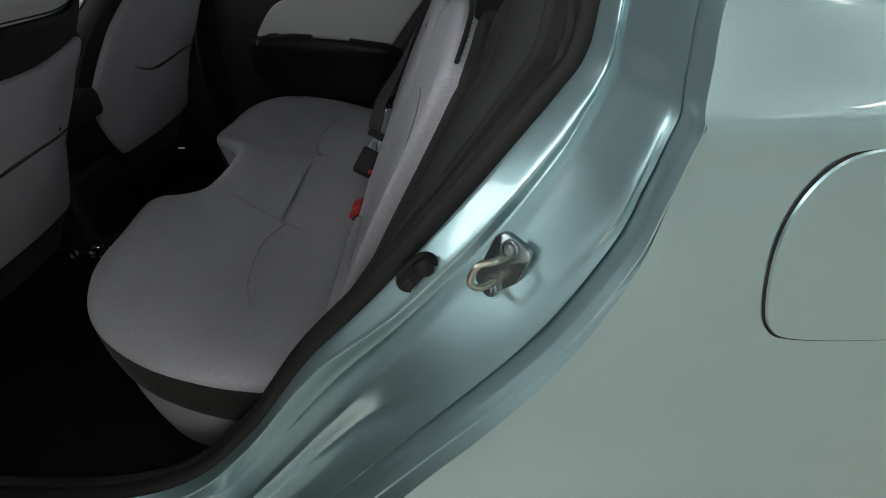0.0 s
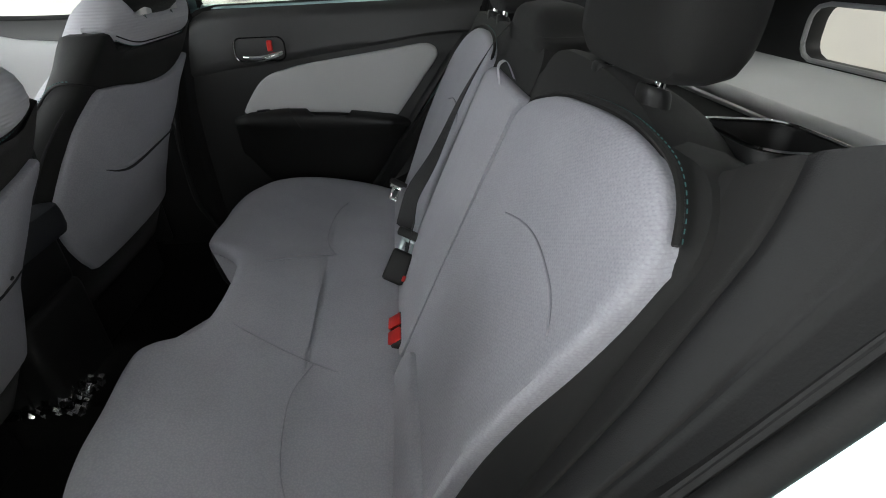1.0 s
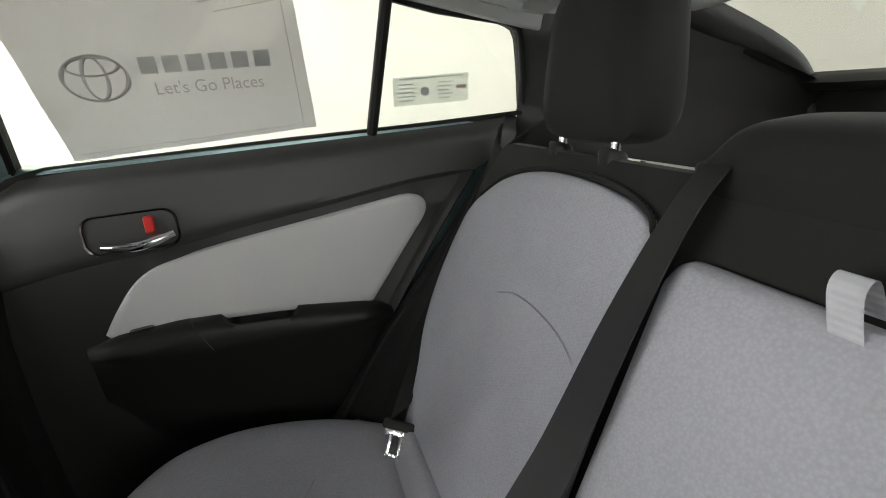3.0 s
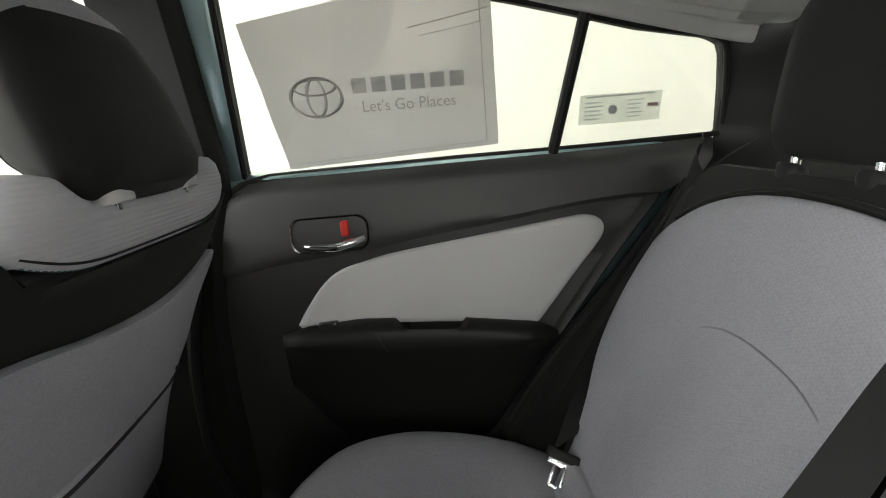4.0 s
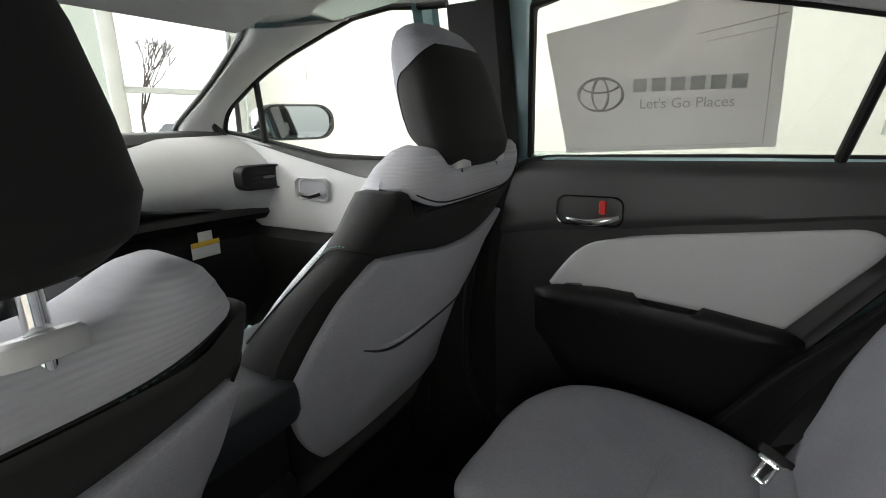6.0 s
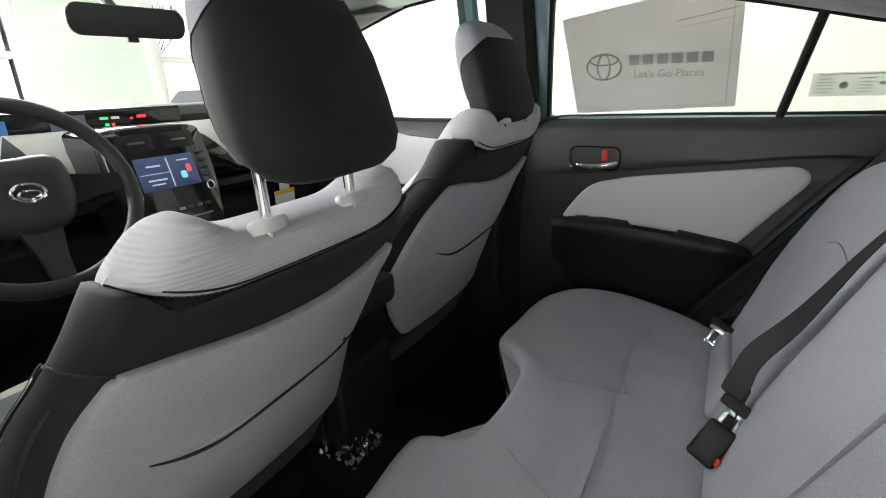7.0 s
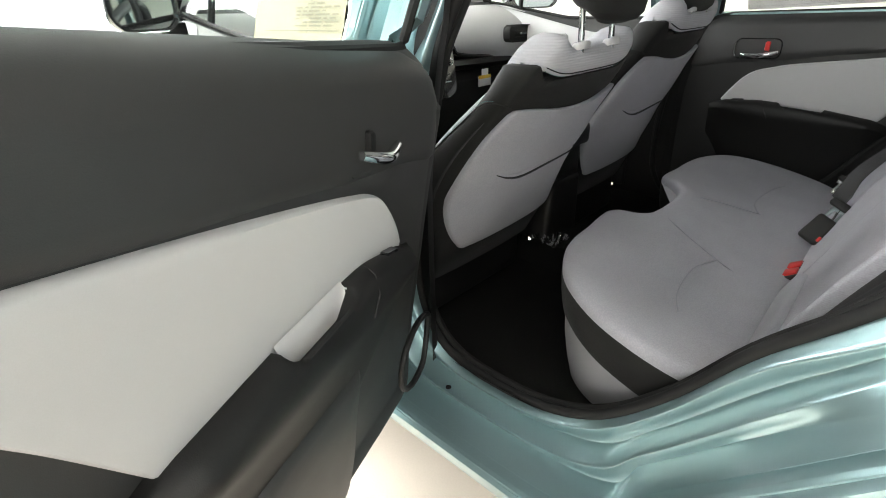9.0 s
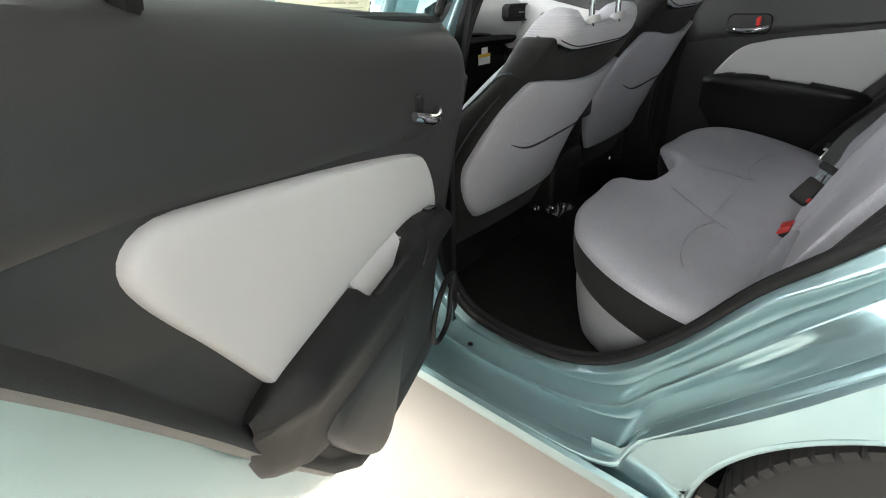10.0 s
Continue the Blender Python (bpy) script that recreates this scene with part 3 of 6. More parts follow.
def wheel(place, ax=0.19):
    """A wheel: tyre with grooved tread, alloy rim and spokes."""
    az = 0.318
    ty = []
    for v, r in ((0.66, 0.20), (0.655, 0.26), (0.665, 0.305), (0.69, 0.316), (0.715, 0.318), (0.716, 0.310), (0.724, 0.310), (0.725, 0.318), (0.755, 0.319), (0.756, 0.310),
                 (0.764, 0.310), (0.765, 0.319), (0.79, 0.318), (0.815, 0.312), (0.832, 0.302), (0.842, 0.275), (0.838, 0.235), (0.826, 0.205)):
        ty.append([place(ax + r * math.cos(a), v, az + r * math.sin(a)) for a in np.linspace(0, 2 * math.pi, 96, endpoint=False)])
    w = part("wheel", loft(ty, True, False), TYRE, car, "black tyre on a silver alloy wheel")
    blocks = []
    for k in range(64):
        a = 2 * math.pi * k / 64
        for v0, v1, sk in ((0.795, 0.834, 0.03), (0.766, 0.790, -0.02), (0.727, 0.753, 0.02)):
            q = []
            for rr in (0.300, 0.3215):
                for da, vv in ((-0.038, v0), (0.028, v0), (0.028 + sk, v1), (-0.038 + sk, v1)):
                    r2 = rr - (0.012 if vv > 0.83 else 0)
                    q.append(place(ax + r2 * math.cos(a + da), vv, az + r2 * math.sin(a + da)))
            blocks.append((q, [(4, 5, 6, 7), (0, 1, 5, 4), (1, 2, 6, 5), (2, 3, 7, 6), (3, 0, 4, 7)]))
    part("tread", join(*blocks), TYRE, w, smooth=False)
    rim = [[place(ax + r * math.cos(a), v, az + r * math.sin(a)) for a in np.linspace(0, 2 * math.pi, 64, endpoint=False)] for v, r in ((0.70, 0.195), (0.82, 0.205), (0.828, 0.215), (0.832, 0.20), (0.80, 0.185), (0.74, 0.18))]
    part("rim", loft(rim, True, False), ALLOY, w, "silver alloy rim")
    for k in range(5):
        a = 2 * math.pi * k / 5 + 0.3
        c, s = math.cos(a), math.sin(a)
        q = []
        for r, hw in ((0.03, 0.028), (0.10, 0.022), (0.19, 0.03)):
            q.append([place(ax + r * c - hw * s * e, v, az + r * s + hw * c * e) for e, v in ((-1, 0.77), (-1, 0.80), (-0.6, 0.812), (0.6, 0.812), (1, 0.80), (1, 0.77))])
        part("spoke", loft(q), ALLOY, w)


wheel(left)
wheel(right)
wheel(left, -2.51)
wheel(right, -2.51)


# jamb fittings on the open side
def jamb_fittings():
    plug = thing("jamb_plug", (-0.03, 0.405, 0.80), "black rubber plug with a screw in the door jamb", "plug")
    m = Matrix.Translation((-0.026, 0.394, 0.806)) @ Matrix.Rotation(radians(90), 4, "X") @ Matrix.Rotation(radians(48), 4, "Z")
    body = puffy(rounded(-0.026, 0.026, -0.0135, 0.0135, 0.0134, 6), to_line(-0.013, 0.013, 0.0), [(0.0, -0.004), (1, -0.004), (1, 0.003), (0.92, 0.0055), (0.8, 0.0045), (0.7, 0.0035), (0.0, 0.0035)], lambda u, v, h: (u, v, h))
    part("grommet", moved(body, m), RUBBER, plug)
    part("dome", moved(loft([[(0.012 + q * math.cos(a), q * math.sin(a), z) for a in np.linspace(0, 2 * math.pi, 20, endpoint=False)] for q, z in ((0.0098, 0.003), (0.0095, 0.007), (0.007, 0.010), (0.003, 0.0112))]), m), RUBBER, plug)
    part("screw", moved(moved(disc(0.0055, 0.003), Matrix.Translation((-0.013, 0, 0.0035))), m), BLACK, plug)
    st = thing("door_striker", (0.05, 0.372, 0.85), "plated steel door striker loop bolted to the jamb", "door striker")
    out, along = Vector((-0.62, -0.77, 0.15)).normalized(), Vector((0.31, -0.09, 0.94))
    side = along.cross(out).normalized()
    along = out.cross(side)
    m = Matrix.Translation(Vector((0.057, 0.352, 0.850)) + 0.012 * out) @ Matrix((side, along, out)).transposed().to_4x4() @ Matrix.Scale(0.86, 4)
    plate = puffy(rounded(-0.018, 0.026, -0.037, 0.037, 0.014, 6), to_point(0.0, 0.0), [(0, -0.004), (1, -0.004), (1, 0.003), (0.95, 0.0045), (0, 0.0045)], lambda u, v, h: (u, v, h))
    part("plate", moved(plate, m), STEEL, st)
    loop = [(0.004, -0.018, 0.002), (0.003, -0.018, 0.018), (0.0, -0.017, 0.030), (-0.006, -0.012, 0.037), (-0.008, 0.0, 0.039), (-0.006, 0.012, 0.037), (0.0, 0.017, 0.030), (0.003, 0.018, 0.018), (0.004, 0.018, 0.002)]
    part("loop", moved(tube(spline(loop, 4), 0.0036, 10), m), BRASS, st, "yellow-plated steel loop")
    for v in (-0.027, 0.027):
        part("bolt", moved(join(disc(0.0095, 0.004), moved(disc(0.006, 0.007), Matrix.Translation((0, 0, 0)))), m @ Matrix.Translation((0.003, v, 0.0045))), STEEL, st)
    solo("sill_plug", moved(disc(0.0065, 0.003), Matrix.Translation((-0.695, 0.352, 0.334))), RUBBER, "small dark plug in the painted sill", "plug")


jamb_fittings()


# fuel flap: a proud rounded lid in a dark gap
def fuel_flap():
    out = [tuple(p) for p in spline([(0.226, 0.862), (0.2155, 0.885), (0.208, 0.93), (0.213, 0.965), (0.230, 0.988), (0.262, 0.996), (0.33, 0.997), (0.372, 0.98), (0.385, 0.94), (0.380, 0.88), (0.362, 0.858), (0.30, 0.852), (0.245, 0.853)], 6, True)]
    mid = to_line(0.28, 0.30, 0.92)
    def at(u, v, h):
        return left(u, bulge(u, v) + h, v)
    gap = part("fuel_flap_gap", puffy(out, mid, [(1.0, 0.0006), (0.972, 0.0012)], at), RUBBER, car)
    lid = part("fuel_flap", puffy(out, mid, [(0.974, -0.004), (0.974, 0.0015), (0.962, 0.0028), (0.7, 0.003), (0.35, 0.003), (0.0, 0.003)], at), PAINT, car)


fuel_flap()


# roof, pillars, floor, windows
def cabin_shell():
    # roof skin and headliner across the car
    rows, liner = [], []
    for x in np.linspace(-1.305, 0.13, 26):
        top = lerp(x, [-1.305, -1.22, -0.9, -0.4, 0.0, 0.55], [1.392, 1.432, 1.468, 1.472, 1.45, 1.34])
        hw = lerp(x, [-1.22, -0.6, 0.1, 0.55], [0.61, 0.63, 0.61, 0.57])
        rows.append([(x, C + hw * s, top - 0.055 * abs(s) ** 2.4) for s in np.linspace(-1, 1, 21)])
    for x in np.linspace(-1.29, 0.13, 26):
        mid = lerp(x, [-1.29, -1.20, -1.05, -0.8, -0.4, 0.0, 0.13], [1.366, 1.392, 1.412, 1.424, 1.428, 1.405, 1.385])
        side = lerp(x, [-1.29, -1.145, -1.03, -0.7, -0.35, -0.19, -0.08, 0.008, 0.13], [1.362, 1.390, 1.400, 1.385, 1.345, 1.320, 1.292, 1.268, 1.242])
        liner.append([(x + (0.02 * (1 - abs(s) ** 2) if x < -1.28 else 0.0), C + lerp(x, [-1.29, -1.14, -0.6, 0.13], [0.50, 0.615, 0.635, 0.62]) * s, mid + (side - mid) * abs(s) ** 3) for s in np.linspace(-1, 1, 25)])
    part("roof", thick(loft(rows, False, False), 0.008), PAINT, car)
    part("header_trim", tube([(-1.293 + 0.02 * (1 - (v / 0.48) ** 2), C + v, 1.369 - 0.006 * abs(v / 0.48) ** 3) for v in np.linspace(-0.48, 0.48, 20)], 0.009, 8), HEADLINER, car)
    part("headliner", loft(liner, False, False), HEADLINER, car, "light grey felt headliner")
    visor = [[(x, C + v, z) for v in np.linspace(0.07, 0.42, 12)] for x, z in ((-1.285, 1.352), (-1.275, 1.346), (-1.20, 1.364), (-1.10, 1.382), (-1.09, 1.392))]
    for m in (-1, 1):
        part("sun_visor", thick(([(x, C + m * (y - C), z) for r in visor for x, y, z in r], loft(visor, False, False)[1]), 0.012), HEADLINER, car, "pale grey folded sun visor")
    for place, nm in ((left, "left"), (right, "right")):
        # upper side rail between window tops and headliner, in pale trim inside and paint outside
        rail = []
        for x in np.linspace(-1.145, 0.19, 40):
            zt = lerp(x, [-1.145, -1.03, -0.949, -0.86, -0.70, -0.60, -0.45, -0.307, -0.211, -0.097, 0.008, 0.113, 0.19], [1.388, 1.399, 1.391, 1.388, 1.372, 1.374, 1.360, 1.328, 1.308, 1.279, 1.254, 1.229, 1.212])
            vv = pane_at(zt) - 0.036
            lz = lerp(x, [-1.145, -1.03, -0.7, -0.35, -0.19, -0.08, 0.008, 0.13, 0.19], [1.392, 1.402, 1.387, 1.347, 1.322, 1.294, 1.270, 1.244, 1.236])
            rail.append([place(x, vv + 0.030, zt + 0.004), place(x, vv + 0.004, zt), place(x, vv - 0.003, zt + 0.003), place(x, vv - 0.008, zt + 0.012), place(x, vv - 0.014, max(zt + 0.02, lz)), place(x, 0.60, lz + 0.006)])
        part("roof_rail_trim", loft(rail, False, False), HEADLINER, car, "pale grey roof rail trim")
        # felt lining carried back over the rear pillar to the edge of the rear glass
        tail = []
        for x in np.linspace(0.11, 0.44, 12):
            zl = lerp(x, [0.11, 0.19, 0.44], [1.246, 1.236, 1.222])
            zg = max(zl + 0.004, 1.330 - 0.386 * (x - 0.14))
            tail.append([place(x, 0.640 - (0.640 - 0.44) * t, zl + (zg - zl) * t ** 0.8 - 0.006 * math.sin(math.pi * t)) for t in np.linspace(-0.05, 1, 8).clip(0, 1)])
        part("rear_headliner", loft(tail, False, False), HEADLINER, car, "pale grey felt lining over the rear pillar")
        # inner B-pillar trim: dark, tapering
        pil = []
        for z in np.linspace(0.34, 1.375, 22):
            w = lerp(z, [0.34, 0.6, 1.0, 1.38], [0.12, 0.10, 0.075, 0.07])
            xm = lerp(z, [0.34, 0.8, 1.05, 1.38], [-0.90, -0.86, -0.80, -0.80])
            v = 0.700 - lean(z) * 0.9
            pil.append([place(xm - w, v + 0.03, z), place(xm - w + 0.012, v - 0.012, z), place(xm + w - 0.02, v - 0.016, z), place(xm + w - 0.004, v + 0.0, z), place(xm + w, v + 0.02, z)])
        part("pillar_trim", loft(pil, False, False), BLACK, car, "black plastic pillar trim")
        # C-pillar trim behind the rear window, dark
        cp = []
        for z in np.linspace(0.9, 1.245, 14):
            x0 = lerp(z, [0.9, 1.05, 1.15, 1.23, 1.26, 1.31], [0.06, 0.15, 0.15, 0.13, 0.16, 0.30])
            if place is right:
                x0 += 0.03 * min(1.0, max(0.0, (z - 1.0) / 0.06))
            v = 0.70 - lean(z) * 1.05
            row = [(x0 + 0.015, v) if place is left else (x0 - 0.005, v + 0.05), (x0 + 0.02, v - 0.02) if place is left else (x0 + 0.035, v + 0.015), (x0 + 0.05, v - 0.04) if place is left else (x0 + 0.070, v - 0.030), (x0 + 0.16, v - 0.055), (x0 + 0.45, v - 0.06), (0.98, v - 0.06)]
            cp.append([place(x, w, min(z, 1.33 - 0.386 * (x - 0.14))) for x, w in row])
        part("rear_pillar_trim", loft(cp, False, False), BLACK, car, "black plastic rear pillar trim")
        # pale A-pillar between windscreen edge and door opening
        scr = resample(spline([(-1.915, 0.668, 1.100), (-1.866, 0.640, 1.132), (-1.804, 0.627, 1.162), (-1.672, 0.598, 1.214), (-1.535, 0.561, 1.268), (-1.397, 0.516, 1.322), (-1.308, 0.479, 1.358)], 8), 24)
        dor = resample(spline([(-1.765, 0.736, 1.098), (-1.757, 0.728, 1.139), (-1.704, 0.711, 1.187), (-1.632, 0.70, 1.224), (-1.522, 0.685, 1.274), (-1.391, 0.671, 1.321), (-1.28, 0.661, 1.352), (-1.145, 0.651, 1.388)], 8), 24)
        ap = []
        for t, bow in ((0, -0.02), (0.0, 0.0), (0.04, 0.008), (0.15, 0.015), (0.4, 0.020), (0.7, 0.020), (0.92, 0.014), (1.0, 0.002), (1.02, -0.016)):
            ap.append([place(*(p * (1 - t) + q * t - np.array((-bow * 0.5, bow * 0.6, bow * 0.6)))) for p, q in zip(scr, dor)])
        part("front_pillar_trim", loft(ap, False, False), HEADLINER, car, "pale grey front pillar trim")
        # the shoulder between pillar, headliner and door opening
        inner = resample(spline([(-1.308, 0.479, 1.358), (-1.29, 0.50, 1.362), (-1.22, 0.555, 1.378), (-1.14, 0.612, 1.391)], 6), 12)
        outer = resample(spline([(-1.28, 0.661, 1.352), (-1.21, 0.656, 1.371), (-1.145, 0.651, 1.388)], 6), 12)
        part("pillar_head_trim", loft([[place(*(p * (1 - t) + q * t - np.array((0, 0, 0.012 * math.sin(math.pi * t)))) ) for p, q in zip(inner, outer)] for t in np.linspace(0, 1, 7)], False, False), HEADLINER, car)
        part("screen_edge_band", tube([place(*(p + np.array((-0.006, -0.004, 0.004)))) for p in scr], 0.0075, 8), RUBBER, car, "black windscreen edge band")
        # rubber edge of the front door opening
        edge = [place(*(p + np.array((0, 0.006, 0.0)))) for p in dor] + [place(-1.03, 0.653, 1.399), place(-0.949, 0.656, 1.391), place(-0.88, 0.66, 1.388)]
        part("front_door_seal", tube(edge, 0.009, 8), RUBBER, car)
    # floor and tunnel
    fl = []
    for x in np.linspace(-1.9, -0.1, 14):
        lift = max(0, (x + 0.40)) * 0.1
        fl.append([(x, C + v, z + lift) for v, z in ((-0.70, 0.352), (-0.66, 0.315), (-0.60, 0.30), (-0.2, 0.30), (-0.13, 0.33), (-0.10, 0.40), (0.10, 0.40), (0.13, 0.33), (0.2, 0.30), (0.60, 0.30), (0.66, 0.315), (0.70, 0.352))])
    part("floor_carpet", loft(fl, False, False), CARPET, car, "black carpet with a centre tunnel")
    under = block(-2.0, 1.2, C - 0.72, C + 0.72, 0.20, 0.25, 0.01)
    part("floor_pan", under, BLACK, car)


cabin_shell()


# ---- rear doors ----
TRIM = [(-0.66, 1.052), (-0.71, 1.042), (-0.76, 1.012), (-0.815, 0.93), (-0.857, 0.82), (-0.875, 0.70), (-0.88, 0.60), (-0.872, 0.47), (-0.84, 0.385), (-0.77, 0.342), (-0.65, 0.336), (-0.47, 0.338),
        (-0.40, 0.362), (-0.30, 0.465), (-0.19, 0.62), (-0.10, 0.755), (-0.03, 0.855), (0.03, 0.935), (0.09, 1.01), (0.11, 1.045), (0.085, 1.060), (-0.3, 1.058)]
SKIN = [(-0.76, 1.075), (-0.83, 1.06), (-0.885, 1.0), (-0.90, 0.90), (-0.905, 0.75), (-0.90, 0.58), (-0.885, 0.45), (-0.85, 0.355), (-0.76, 0.322), (-0.42, 0.324), (-0.335, 0.352),
        (-0.262, 0.415), (-0.11, 0.595), (-0.028, 0.695), (0.066, 0.815), (0.112, 0.90), (0.128, 0.955), (0.134, 1.0), (0.12, 1.065), (0.09, 1.078), (-0.3, 1.078)]
WINDOW = [(-0.711, 1.047), (-0.695, 1.22), (-0.681, 1.358), (-0.60, 1.376), (-0.45, 1.362), (-0.307, 1.329), (-0.21, 1.308), (-0.09, 1.279), (0.008, 1.254), (0.105, 1.232), (0.126, 1.222), (0.135, 1.205), (0.145, 1.154), (0.158, 1.066), (-0.122, 1.060), (-0.428, 1.051)]


def face(z):
    """Lateral place of the door's trim by height."""
    return lerp(z, [0.40, 0.5, 0.65, 0.95, 1.03, 1.06], [0.722, 0.715, 0.706, 0.704, 0.712, 0.73])


def rear_door(place):
    mid = (-0.40, 0.76)
    a, b = polar(TRIM, mid, 120), polar([(x, min(z, 1.036 if place is left_open else 1.060)) for x, z in SKIN], mid, 120)
    shell = [[place(u, 0.735, z) for u, z in a]]
    for f, v in ((0.25, 0.738), (0.6, 0.744), (0.85, 0.754), (0.95, 0.772), (1.0, 0.815), (0.995, 0.856)):
        shell.append([place(ua + (ub - ua) * f, v, za + (zb - za) * f) for (ua, za), (ub, zb) in zip(a, b)])
    for s in (0.96, 0.7, 0.35):
        shell.append([place(mid[0] + (ub - mid[0]) * s, 0.862 + 0.006 * (1 - s) - (0.05 * max(0, (0.6 - (mid[1] + (zb - mid[1]) * s)) / 0.3) ** 2), mid[1] + (zb - mid[1]) * s) for ub, zb in b])
    rings = shell
    door = part("rear_door", loft(rings, True, True), PAINT, car, "open sea-green rear door with dark trim" if place is left_open else "closed rear door with dark trim")
    # base trim with a rolled hem; the closed door's is coloured darker for shade
    prof = [(1.0, -0.045), (1.02, -0.030), (1.023, -0.014), (1.014, 0.004), (0.988, 0.013), (0.955, 0.011), (0.93, 0.003), (0.915, 0.0), (0.7, 0.0), (0.45, 0.0), (0.0, 0.0)]
    part("lower_trim", puffy(a, to_point(*mid), prof, lambda u, z, h: place(u, face(z) - (h if z < 0.97 else min(h, -0.012)), z)), SHADED_TRIM if place is right else SOFT_BLACK, door, "charcoal grained door panel")
    # upper trim, charcoal, with the belt rolled over
    line = [(-0.848, 0.848), (-0.78, 0.868), (-0.66, 0.89), (-0.5, 0.905), (-0.36, 0.925), (-0.24, 0.938), (-0.09, 0.958), (0.03, 0.962)]
    belt = [(-0.83, 0.895), (-0.812, 0.935), (-0.76, 1.012), (-0.71, 1.042), (-0.66, 1.052), (-0.3, 1.058), (0.085, 1.060), (0.11, 1.045), (0.088, 1.01)]
    if place is left_open:
        belt = [(x, z + 0.035 * max(0, x + 0.65)) for x, z in belt]
    else:
        belt = belt[:-3] + [(0.09, 1.062), (0.160, 1.064), (0.178, 1.052), (0.15, 1.01)]
        line = line[:-1] + [(0.05, 0.966)]
    low = resample(spline(line, 6), 40)
    high = resample(spline(belt, 6), 40)
    grid = []
    for t in np.linspace(0, 1, 12):
        row = []
        for p, q in zip(low, high):
            u, z = p * (1 - t) + q * t
            h = 0.0075 * min(1, t / 0.08) - 0.03 * max(0, (t - 0.86) / 0.14) ** 2
            row.append(place(u, face(z) - h, z))
        grid.append(row)
    first = [place(u, face(z) + 0.004, z) for u, z in low]
    part("upper_trim", loft([first] + grid, False, False), SOFT_BLACK, door, "charcoal soft-touch upper panel")
    # pale insert
    ins = spline([(-0.648, 0.762), (-0.628, 0.80), (-0.595, 0.84), (-0.555, 0.872), (-0.50, 0.888), (-0.40, 0.908), (-0.26, 0.932), (-0.13, 0.951), (-0.092, 0.954), (-0.070, 0.946), (-0.062, 0.930), (-0.070, 0.908), (-0.09, 0.877), (-0.12, 0.835), (-0.178, 0.748)], 6) + spline([(-0.19, 0.745), (-0.30, 0.757), (-0.42, 0.765), (-0.55, 0.765), (-0.64, 0.758)], 5)
    if place is right:
        ins = spline([(-0.642, 0.766), (-0.620, 0.80), (-0.582, 0.847), (-0.545, 0.872), (-0.50, 0.884), (-0.44, 0.897), (-0.28, 0.917), (-0.13, 0.936), (-0.085, 0.940), (-0.058, 0.932), (-0.048, 0.914), (-0.056, 0.892), (-0.09, 0.848), (-0.175, 0.738)], 6) + spline([(-0.19, 0.735), (-0.30, 0.747), (-0.42, 0.757), (-0.55, 0.762), (-0.635, 0.762)], 5)
    part("insert", puffy(polar(ins, (-0.33, 0.845), 260), to_line(-0.48, -0.2, 0.845), [(1.0, -0.004), (1.0, 0.004), (0.985, 0.0095), (0.95, 0.0125), (0.85, 0.0135), (0.5, 0.014), (0.0, 0.014)],
         lambda u, z, h: place(u, face(z) - h, z)), VINYL, door, "pale grey padded vinyl insert")
    # armrest with a grab recess
    lift = 0.018 if place is left_open else 0.0
    def top(x):
        return lerp(x, [-0.67, -0.62, -0.52, -0.46, -0.33, -0.19, -0.155, -0.135], [0.752, 0.768, 0.775, 0.772, 0.762, 0.742, 0.728, 0.712]) + lift * min(1.0, max(0.0, (x + 0.64) / 0.15))
    def low(x):
        return lerp(x, [-0.67, -0.60, -0.50, -0.44, -0.325, -0.237, -0.163, -0.135], [0.715, 0.690, 0.662, 0.655, 0.654, 0.666, 0.692, 0.712])
    def scoop(x):
        return 0.034 * max(0.0, min(1.0, (x + 0.452) / 0.026)) * max(0.0, min(1.0, (-0.318 - x) / 0.020))
    rest = []
    for x in np.concatenate([np.linspace(-0.672, -0.47, 16), np.linspace(-0.46, -0.31, 40), np.linspace(-0.30, -0.140, 22)]):
        e = min(1.0, (x + 0.675) / 0.05) ** 0.5 * min(1.0, (-0.138 - x) / 0.06) ** 0.5
        t, b, pk = top(x), low(x), scoop(x)
        m = t - b
        low_part = (((0.020, -1.25), (0.012, -1.6), (0.004, -1.9), (-0.015, -2.15)) if place is left_open else ((0.020, -1.3), (0.014, -1.8), (0.006, -2.4), (-0.015, -3.0)))
        sec = ((-0.015, -0.004), (0.008, 0.0 - pk), (0.020, 0.002 - pk), (0.028, -0.001 - 0.8 * pk), (0.036, -0.004 - 0.25 * pk), (0.043, -0.011), (0.047, -0.020), (0.047, -0.36 * m), (0.043, -0.50 * m), (0.036, -0.66 * m), (0.028, -0.9 * m)) + tuple((dv, k * m) for dv, k in low_part)
        rest.append([place(x, 0.70 - dv * e, t + dz) for dv, dz in sec])
    arm = part("armrest", loft(rest, False, False), BLACK, door, "black armrest with a grab recess", sharp=60)
    part("armrest_joint", tube([place(x, 0.70 - dv, z) for x, dv, z in ((-0.505, 0.012, top(-0.505) + 0.0015), (-0.497, 0.034, top(-0.497) - 0.002), (-0.485, 0.0485, top(-0.485) - 0.022), (-0.470, 0.0495, top(-0.47) - 0.05))], 0.0014, 6), GAP, arm)
    part("window_switch", puffy(rounded(-0.600, -0.560, -0.007, 0.007, 0.004, 3), to_line(-0.59, -0.57, 0.0), [(1, -0.003), (1, 0.002), (0.8, 0.004), (0, 0.002)], lambda u, w, h: place(u, 0.684 + w, top(u) + 0.001 + h)), GLOSS, arm, "black window switch")
